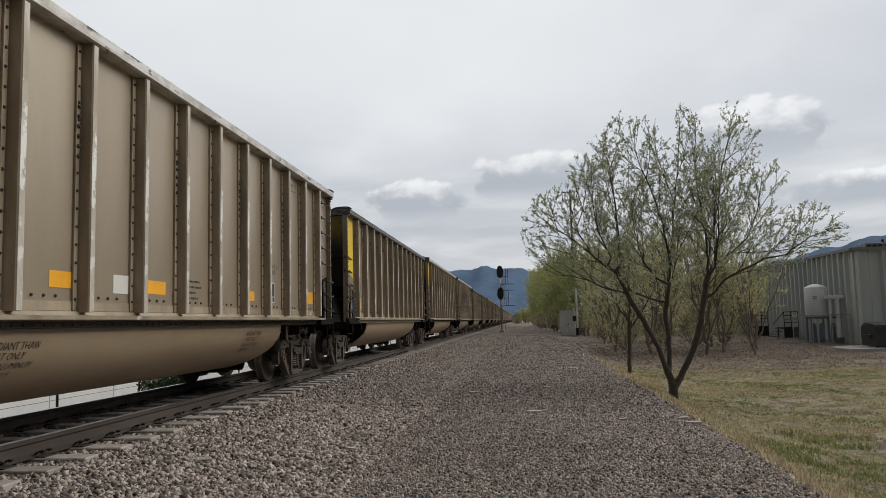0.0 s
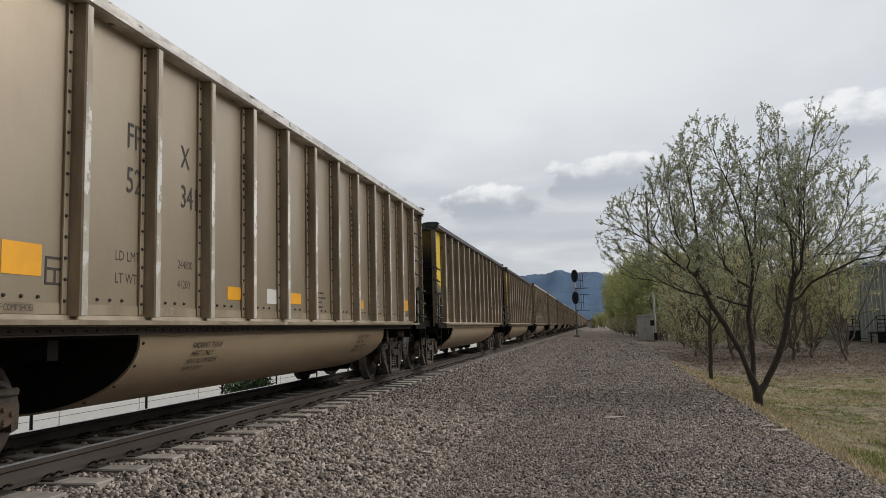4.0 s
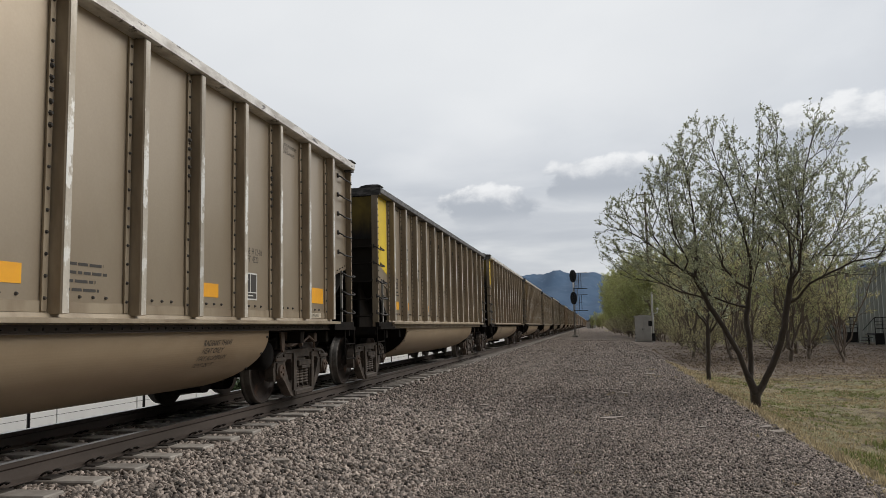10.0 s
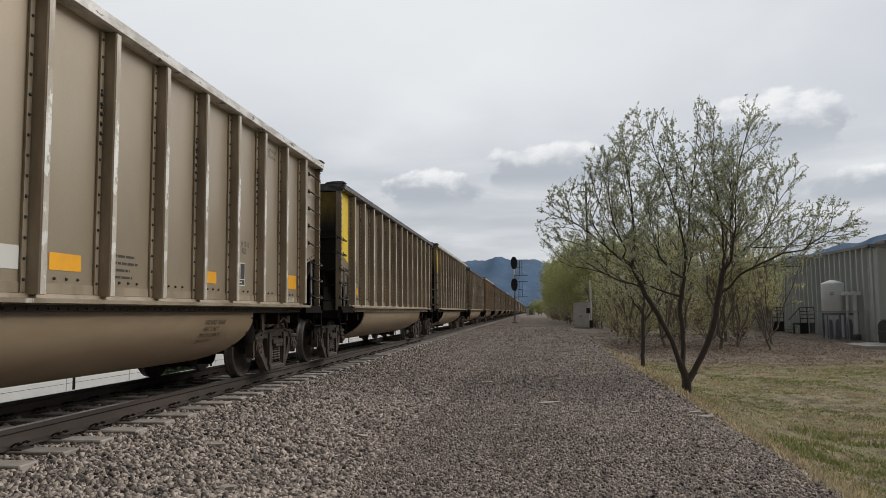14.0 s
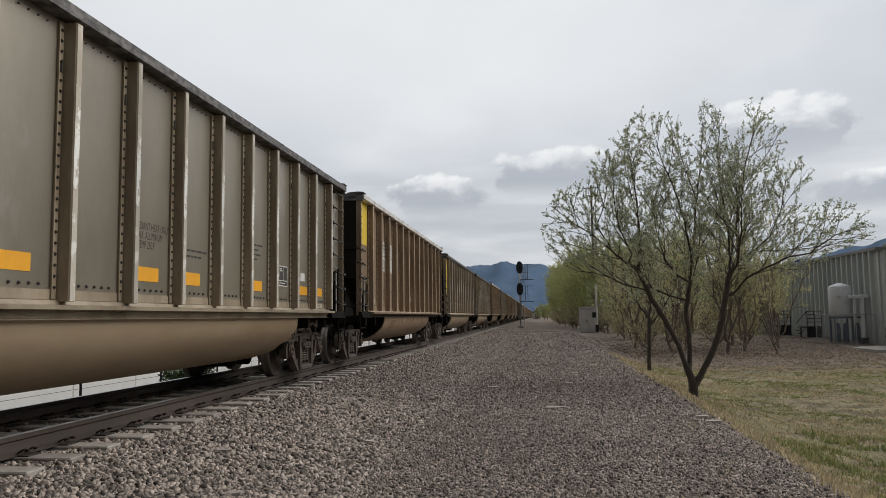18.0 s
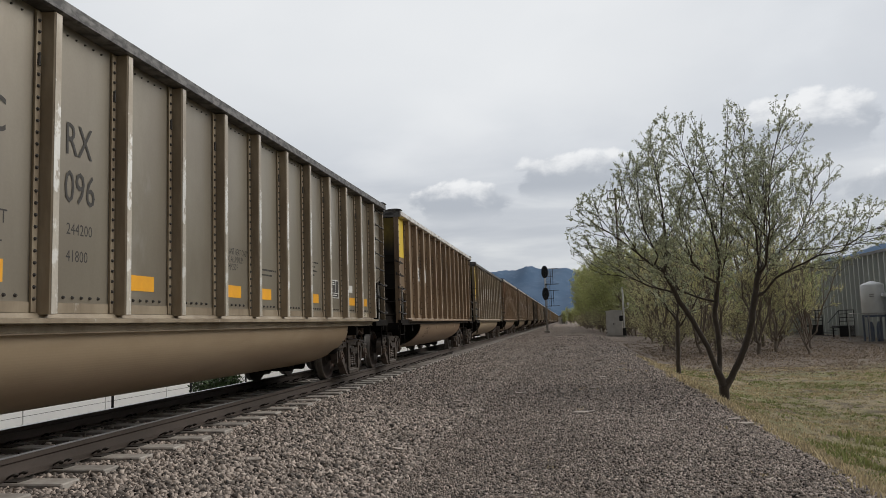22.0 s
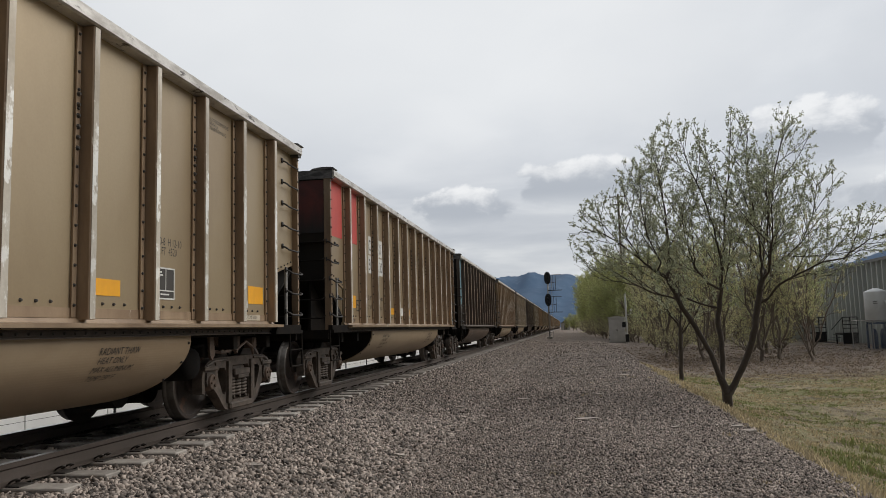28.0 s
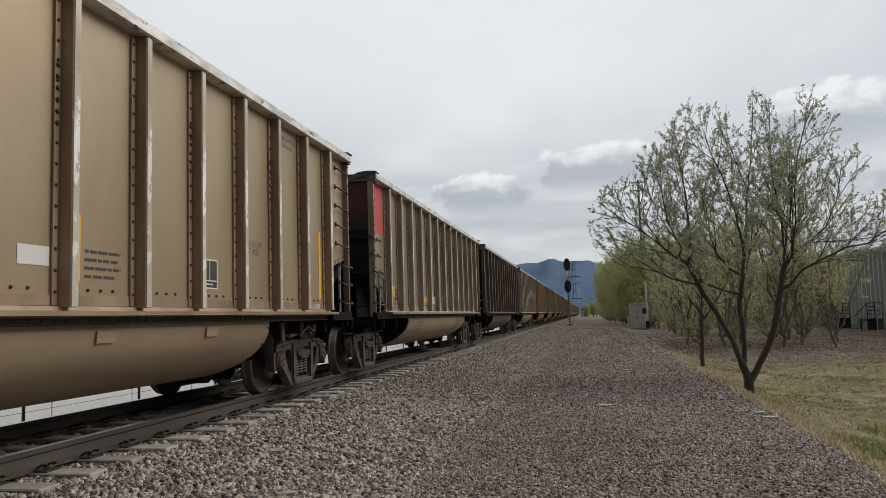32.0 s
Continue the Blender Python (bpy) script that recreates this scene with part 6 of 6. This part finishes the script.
def other_trees():
    bent = [([(0, 0, -0.2), (0.0, 0, 0.4), (0.03, 0, 1.0), (0.05, 0.02, 1.75), (0.10, 0.05, 2.3), (0.12, 0.1, 3.2)], -1), ([(-0.05, 0.05, 1.95), (-0.35, 0.1, 2.35), (-0.6, 0.1, 2.9)], 1), ([(0.2, 0.0, 1.7), (0.5, -0.1, 2.1), (0.75, -0.1, 2.6)], 1)]
    t = make_tree("young_tree", "small tree with a stout dark trunk on the bank", bent, ((0.22, 0.9, 40, 0.15), (0.2, 0.5, 40, 0.15), (0.2, 0.3, 40, 0.1)), None, "leaf", "bark", 0.06, 1600, 8, 0.006, 0.5, 1.5, 2.2, 2.6, 3)
    t.matrix_basis = pose(3.72, 26.9, gz(3.72, 26.9))
    # scrub trees with several stems
    kinds = []
    for n in range(4):
        rng = random.Random(40 + n)
        stems = [([(0, 0, -0.2), (0.0, 0, 0.2)], -1)]
        for s in range(4 + n % 2):
            a = 6.283 * s / 4 + rng.uniform(-0.5, 0.5)
            q, tall = rng.uniform(0.10, 0.42), rng.uniform(4.4, 6.4)
            stems.append(([(math.cos(a) * q * h + rng.uniform(-0.12, 0.12), math.sin(a) * q * h + rng.uniform(-0.12, 0.12), 0.3 + h) for h in (0.4, 1.0, 1.7, 2.5, 3.3, tall)], 1))
        kinds.append(make_tree("scrub_tree", "many-stemmed scrub tree coming into pale green leaf", stems, ((0.42, 1.9, 38, 0.3), (0.34, 1.0, 36, 0.26), (0.26, 0.45, 34, 0.22)), None, ("leaf_green", "leaf_pale")[n % 2], "bark_grey", 0.075, 5100, 60 + n, 0.0065, 0.35, 1.5, 2.35, 1.15, 3))
    spots = ((6.3, 58.0, 0.8), (7.2, 43.5, 1.1), (8.6, 46.5, 1.25), (10.0, 42.6, 1.1), (11.3, 44.2, 1.15), (12.2, 41.5, 0.9), (13.6, 46.0, 0.98), (5.7, 47.0, 0.85), (6.6, 75.0, 0.9), (6.4, 55.0, 1.0), (8.2, 58.0, 1.05), (10.6, 55.5, 1.0), (13.0, 57.0, 1.0), (7.0, 66.0, 1.1), (9.8, 68.0, 1.2), (12.5, 72.0, 1.2), (15.2, 60.0, 0.8), (8.5, 78.0, 1.2), (11.5, 82.0, 1.3), (15.0, 79.0, 1.3), (9.5, 92.0, 1.3), (13.0, 97.0, 1.4), (17.0, 95.0, 1.4), (12.0, 112.0, 1.5), (17.5, 116.0, 1.5), (14.6, 50.5, 0.85), (9.0, 51.0, 1.25), (11.8, 49.0, 1.2))
    rng = random.Random(9)
    for n, (x, y, s) in enumerate(spots):
        m = pose(x, y, gz(x, y), 0, 0, rng.uniform(0, 360)) @ Matrix.Diagonal((s, s, s, 1))
        if n < 4:
            kinds[n].matrix_basis = m
            tagged(kinds[n], group="scrub trees")
        else:
            t = copy_thing(kinds[n % 4], pose(0, 0, 0))
            t.matrix_basis = m
    # low twiggy brush between the trunks
    rng = random.Random(77)
    brush = []
    for n in range(2):
        stems = [([(0, 0, -0.1), (0, 0, 0.05)], -1)]
        for q in range(8):
            a, out = 6.283 * q / 8 + rng.uniform(-0.4, 0.4), rng.uniform(0.3, 1.1)
            stems.append(([(math.cos(a) * out * h, math.sin(a) * out * h, 0.05 + (1.9 - 0.6 * out) * h) for h in (0.3, 0.6, 1.0)], 1))
        b = make_tree("brush", "low tangle of brown twigs with pale buds below the trees", stems, ((0.22, 0.9, 42, 0.2), (0.2, 0.5, 40, 0.2)), None, "leaf_pale", "bark_grey", 0.06, 1500, 90 + n, 0.007, 0.3, 0.1, 2.6)
        tagged(b, category="shrub", group="low brush")
        brush.append(b)
    for n in range(46):
        y = 43 + 1.5 * n + rng.uniform(-1, 1) if n < 24 else rng.uniform(62, 84)
        x = (rng.uniform(5.6, 13.5) if n > 3 else 6.0 + 2.0 * n) if n < 24 else rng.uniform(7.5, 19.5)
        q = rng.uniform(0.7, 1.25) if n < 24 else rng.uniform(1.3, 2.1)
        m = pose(x, y, gz(x, y), 0, 0, rng.uniform(0, 360)) @ Matrix.Diagonal((q, q, q, 1))
        b = brush[n] if n < 2 else copy_thing(brush[n % 2], pose(0, 0, 0))
        b.matrix_basis = m
    # the willow row along the path
    willows = []
    for n in range(3):
        rng3 = random.Random(30 + n)
        stems = [([(0, 0, -0.2), (0, 0, 0.5)], -1)]
        for q in range(6):
            a, out, tall = 6.283 * q / 6 + rng3.uniform(-0.4, 0.4), rng3.uniform(0.7, 1.9), rng3.uniform(5.0, 7.2)
            stems.append(([(math.cos(a) * out * h ** 0.8, math.sin(a) * out * h ** 0.8, 0.3 + tall * h) for h in (0.06, 0.25, 0.5, 0.75, 1.0)], 1))
        willows.append(make_tree("willow", "dense yellow-green willow in spring leaf beside the path", stems, ((0.45, 2.6, 38, 0.4), (0.36, 1.5, 34, 0.35), (0.34, 0.85, 30, 0.4)), None, "leaf_willow", "bark_grey", 0.115, 17500, 80 + n, 0.0075, 0.25, 0.15, 2.4))
    n = 0
    y = 84.0
    while y < 190:
        x = 6.55 - 0.026 * (y - 84) + rng.uniform(-0.6, 0.8)
        s = rng.uniform(1.05, 1.3) * (1.0 + 0.002 * (y - 84))
        m = pose(x, y, gz(x, y), 0, 0, rng.uniform(0, 360)) @ Matrix.Diagonal((s, s, s, 1))
        if n < 3:
            willows[n].matrix_basis = m
            tagged(willows[n], group="willow row")
        else:
            willow = copy_thing(willows[n % 3], pose(0, 0, 0))
            willow.matrix_basis = m
        if n % 2 == 0 and n < 7:
            back = copy_thing(willows[(n + 1) % 3], pose(0, 0, 0))
            back.matrix_basis = pose(x + 4.5, y - 3, gz(x + 4, y), 0, 0, rng.uniform(0, 360)) @ Matrix.Diagonal((s, s, s * 1.05, 1))
        n, y = n + 1, y + (5.2 if y < 120 else 8.0)
    for q in range(22):
        y = 80 + 4.2 * q + rng.uniform(-1.5, 1.5)
        x = 5.6 - 0.026 * (y - 84) + rng.uniform(-0.9, 1.6)
        size = rng.uniform(1.0, 1.7)
        under = copy_thing(brush[q % 2], pose(0, 0, 0))
        under.matrix_basis = pose(x, y, gz(x, y), 0, 0, rng.uniform(0, 360)) @ Matrix.Diagonal((size, size, size, 1))
    for q in range(9):
        y, x = 255 + 14 * q, rng.uniform(1.5, 9.0) if q % 3 else rng.uniform(-1.5, 2.5)
        size = rng.uniform(0.55, 0.8)
        far_tree = copy_thing(willows[q % 3], pose(0, 0, 0))
        far_tree.matrix_basis = pose(x, y, gz(x, y), 0, 0, rng.uniform(0, 360)) @ Matrix.Diagonal((size, size, size, 1))
    house = thing("far_shed", "small pale shed far down the line", "shed", m=pose(-0.9, 330.0, gz(-0.9, 330.0)))
    part("wall", box(bmesh.new(), -1.9, 1.9, -2.5, 2.5, -0.1, 2.9), "cabinet", house)
    part("roof", plate(bmesh.new(), [(-2.2, 2.85), (2.2, 2.85), (0.0, 4.3)], 1, -2.8, 2.8), "roof_unit", house)
    part("door", box(bmesh.new(), -0.6, 0.5, -2.56, -2.5, 0.0, 2.2), "roof_unit", house)
    # shrub seen below the cars
    rng2 = np.random.default_rng(12)
    c = lobes(rng2, 2600, [((0, 0, 0.6), (0.8, 0.7, 0.6)), ((0.5, 0.4, 0.8), (0.6, 0.6, 0.6))])
    v, f = leaves(c, 0.13, rng2)
    s = thing("shrub", "dark green leafy shrub beyond the track", "shrub", m=pose(-13.3, 27.2, gz(-13.3, 27.2)))
    part("foliage", soup("foliage", v, f, "bush_leaf"), "", s)


def stones():
    """Ballast and gravel, stone by stone: dense where the path is, coarser far away."""
    rng = np.random.default_rng(2)
    block = np.array([(x, y, z) for x in (-0.8, 0.8) for y in (-0.8, 0.8) for z in (-0.8, 0.8)])
    block_tri = np.array([(0, 1, 3), (0, 3, 2), (4, 6, 7), (4, 7, 5), (0, 4, 5), (0, 5, 1), (2, 3, 7), (2, 7, 6), (0, 2, 6), (0, 6, 4), (1, 5, 7), (1, 7, 3)])
    pebble = np.array([(1.1, 0, 0), (-1.1, 0, 0), (0, 1.1, 0), (0, -1.1, 0), (0, 0, 1.1), (0, 0, -1.1)])
    pebble_tri = np.array([(0, 2, 4), (2, 1, 4), (1, 3, 4), (3, 0, 4), (2, 0, 5), (1, 2, 5), (3, 1, 5), (0, 3, 5)])

    def scatter(name, label, n, x0, x1, y0, y1, lo, hi, power=1.0, fine=False, ragged=0.0, thin=0.0):
        form, tri = (pebble, pebble_tri) if fine else (block, block_tri)
        corners = len(form)
        x = rng.uniform(x0, x1, n)
        y = y0 + (y1 - y0) * rng.uniform(0, 1, n) ** power
        keep = x < crest(y) + 0.25 + rng.normal(0, 0.15, n)
        if ragged:
            keep &= y < ragged + 3.0 * np.sin(x * 1.7) + rng.exponential(3.5, n)
        if thin:
            # dusty bare patches between the stones
            keep &= rng.uniform(0, 1, n) > thin * np.clip(np.sin(x * 1.3 + 0.8 * np.sin(y * 0.5)) * np.sin(y * 0.47 + x * 0.6) + 0.3, 0, 1)
        off = np.abs((y - 1.11 + TIE_STEP / 2) % TIE_STEP - TIE_STEP / 2)
        keep &= ~((x < -4.30 + rng.normal(0, 0.05, n)) & (off < 0.155))
        x, y = x[keep], y[keep]
        n = len(x)
        size = rng.uniform(0, 1, n) ** 1.6 * (hi - lo) + lo
        sh = (form[None] + rng.normal(0, 0.2, (n, corners, 3))) * rng.uniform(0.6, 1.25, (n, corners, 1)) * (size[:, None] * rng.uniform(0.6, 1.25, (n, 3)))[:, None]
        turn, _ = np.linalg.qr(rng.normal(0, 1, (n, 3, 3)))
        sh = np.einsum("nij,nkj->nki", turn, sh)
        z = ground_z(x, y) + size * rng.uniform(-0.15, 0.55, n)
        v = (sh + np.stack([x, y, z], -1)[:, None]).reshape(-1, 3)
        f = (np.arange(n)[:, None, None] * corners + tri[None]).reshape(-1, 3)
        tagged(new(name, soup(name, v, f, "stone")), label, "gravel", kind="stuff")
    scatter("ballast_stones", "angular grey ballast stones heaped beside the rails", 34000, -4.75, -1.7, 5.0, 13, 0.013, 0.029, 1.25)
    scatter("gravel_stones", "grey brown gravel spread over the bench", 76000, -2.0, 2.9, 5.6, 13, 0.008, 0.020, 1.15, True, 0.0, 0.35)
    scatter("far_ballast", "grey ballast stones along the far track", 46000, -4.75, -1.6, 12.5, 48, 0.015, 0.032, 1.5, True)
    scatter("far_gravel", "grey gravel along the far bench", 62000, -1.9, 3.2, 12.4, 40, 0.011, 0.027, 1.25, True, 33.0, 0.4)
    scatter("path_rubble", "scattered stones on the earth path", 9000, -4.6, 4.6, 33, 78, 0.02, 0.05, 1.3, True)
    scatter("near_gravel", "grey gravel round the standing place", 9000, -4.6, 2.7, -4.0, 5.6, 0.014, 0.03, 1.0, True)
    scatter("crib_stones", "grey ballast between the ties", 13000, -7.3, -4.4, 3, 26, 0.015, 0.034, 1.4)


def slabs():
    """Pale flat stones lying on the gravel."""
    rng = random.Random(21)
    spots = [(0.2, 13.2, 0.34), (0.36, 13.3, 0.22), (-3.05, 11.6, 0.26), (2.5, 11.7, 0.30), (2.45, 12.2, 0.24), (-3.3, 7.7, 0.24), (-2.1, 9.4, 0.2), (1.5, 11.8, 0.16), (-1.0, 16.5, 0.3), (0.6, 17.5, 0.3), (0.9, 21.0, 0.3), (-0.4, 20.0, 0.24), (-2.2, 15.0, 0.3), (-2.6, 6.3, 0.2), (1.6, 24.0, 0.4), (-0.5, 26.0, 0.4), (1.2, 29.0, 0.4), (-3.2, 9.4, 0.2)]
    for x, y, long in spots:
        bm = bmesh.new()
        n = 7
        plate(bm, [(long * 0.5 * math.cos(6.283 * k / n) * rng.uniform(0.75, 1.1), long * 0.26 * math.sin(6.283 * k / n) * rng.uniform(0.7, 1.2)) for k in range(n)], 2, -0.03, 0.014)
        ob = part("flat_stone", bm, "pale_stone", m=pose(x, y, gz(x, y) + 0.022, rng.uniform(-5, 5), rng.uniform(-5, 5), rng.uniform(-25, 25)))
        tagged(ob, "pale flat stone lying on the gravel", "stone", "flat stones")


def grass():
    rng = np.random.default_rng(6)

    def blades(name, label, n, x0, x1, y0, y1, tall, material, keep, power=1.3, width=0.006, tuft=9):
        x = rng.uniform(x0, x1, n // tuft)
        y = y0 + (y1 - y0) * rng.uniform(0, 1, n // tuft) ** power
        k = keep(x, y)
        x, y = x[k], y[k]
        size = np.repeat(rng.uniform(0.45, 1.5, len(x)), tuft)
        x, y = np.repeat(x, tuft), np.repeat(y, tuft)
        n = len(x)
        x, y = x + rng.normal(0, 0.05, n) * size, y + rng.normal(0, 0.05, n) * size
        z = ground_z(x, y) - 0.01
        h = tall * rng.uniform(0.5, 1.2, n) * size
        a = rng.uniform(0, 6.28, n)
        lean = rng.uniform(0.1, 0.9, n) * h
        dx, dy = np.cos(a), np.sin(a)
        w = width * rng.uniform(0.7, 1.8, n) * (1 + y / 25)
        base = np.stack([x, y, z], -1)
        side = np.stack([-dy * w, dx * w, 0 * w], -1)
        mid = base + np.stack([dx * lean * 0.35, dy * lean * 0.35, h * 0.6], -1)
        tip = base + np.stack([dx * lean, dy * lean, h], -1)
        v = np.stack([base - side, base + side, mid + side * 0.7, mid - side * 0.7, tip], 1).reshape(-1, 3)
        i = np.arange(n)[:, None] * 5
        f = np.concatenate([i + np.array([[0, 1, 2]]), i + np.array([[0, 2, 3]]), i + np.array([[3, 2, 4]])])
        tagged(new(name, soup(name, v, f, material)), label, "grass", kind="stuff")

    def patchy(x, y, s, t):
        return (np.sin(x * s + 1.3) * np.sin(y * s * 0.8 + 0.4) + 0.5 * np.sin(x * s * 2.3 + y * s * 1.7)) > t
    blades("dry_grass", "straw-coloured dry grass on the bank", 150000, 2.4, 14, 6.5, 34, 0.042, "dry_grass", lambda x, y: (x > crest(y) + 0.15 + rng.uniform(0, 0.5, len(x))) & ((x < crest(y) + 1.3) | patchy(x, y, 1.1, 0.1) | (rng.uniform(0, 1, len(x)) < 0.22)))
    blades("green_grass", "fresh green grass tufts in the field", 100000, 3.0, 14, 6.5, 30, 0.042, "green_grass", lambda x, y: (x > crest(y) + 0.8) & (patchy(x + 3, y, 0.9, 0.25) | (rng.uniform(0, 1, len(x)) < 0.12)))
    blades("tall_grass", "longer green grass on the near slope", 30000, 3.4, 9.5, 6.5, 14, 0.085, "green_grass", lambda x, y: (x > crest(y) + 0.75) & patchy(x + 1, y + 2, 2.1, 0.35))
    blades("bank_straw", "dry straw fringe along the gravel edge", 26000, 2.3, 4.2, 6.5, 34, 0.085, "dry_grass", lambda x, y: np.abs(x - crest(y) - 0.35) < 0.3 * rng.uniform(0, 1, len(x)) + 0.1)
    blades("dead_stalks", "drifts of dead stalks on the bare earth", 42000, 3.6, 22, 31, 58, 0.05, "litter", lambda x, y: (x > crest(y) + 0.3) & (np.sin(x * 0.8 + 1.5 * np.sin(y * 0.9)) * np.sin(y * 2.1 + 0.5 * x) > -0.1))
    blades("path_weeds", "sparse dry weeds in the gravel", 2400, -1.0, 2.6, 5, 30, 0.05, "dry_grass", lambda x, y: patchy(x, y, 1.9, 0.75))
    # twigs and dead leaves under the scrub
    n = 8000
    x, y = rng.uniform(4.3, 17, n), rng.normal(41.0, 5.5, n)
    c = np.stack([x, y, ground_z(x, y) + rng.uniform(0, 0.12, n)], -1)
    v, f = leaves(c, 0.085, rng, -0.1)
    tagged(new("leaf_litter", soup("leaf_litter", v, f, "litter")), "brown dead leaves and twigs below the scrub", "leaf litter", kind="stuff")


main_tree()
other_trees()
stones()
slabs()
grass()


# ---- what moves ----
# small slack in the train's run, metres behind the mean at each second
SLACK = ((0, -0.33), (1, -0.32), (2, -0.44), (3.5, -0.25), (5, -0.08), (6, 0.09), (7, 0.53), (8, 0.42), (9, 0.08), (10, 0.18), (11, 0.05), (12, 0.37),
         (13, 0.15), (14, 0.24), (15.5, 0.2), (17, 0.46), (18, 0), (19, -0.11), (20, -0.23), (21, 0.34), (22, -0.15), (23, -0.25), (24, -0.34), (25, 0.12),
         (26.5, 0), (28, -0.18), (29, -0.11), (30, 0.12), (31, 0.16), (32, -0.22))


def motions():
    for car, k in CARS:
        walk(car, [(t, pose(TRACK_X, START + PITCH * k - SPEED * t + d, 0)) for t, d in SLACK])
    turn = math.degrees(SPEED / WHEEL_R)
    for n, (ws, dy) in enumerate(TURNING):
        ws.rotation_mode = "QUATERNION"
        walk(ws, [(i / FPS, pose(0, dy, WHEEL_R, turn * i / FPS + 37 * n, 0, 0)) for i in range(int(32 * FPS) + 1)])


motions()
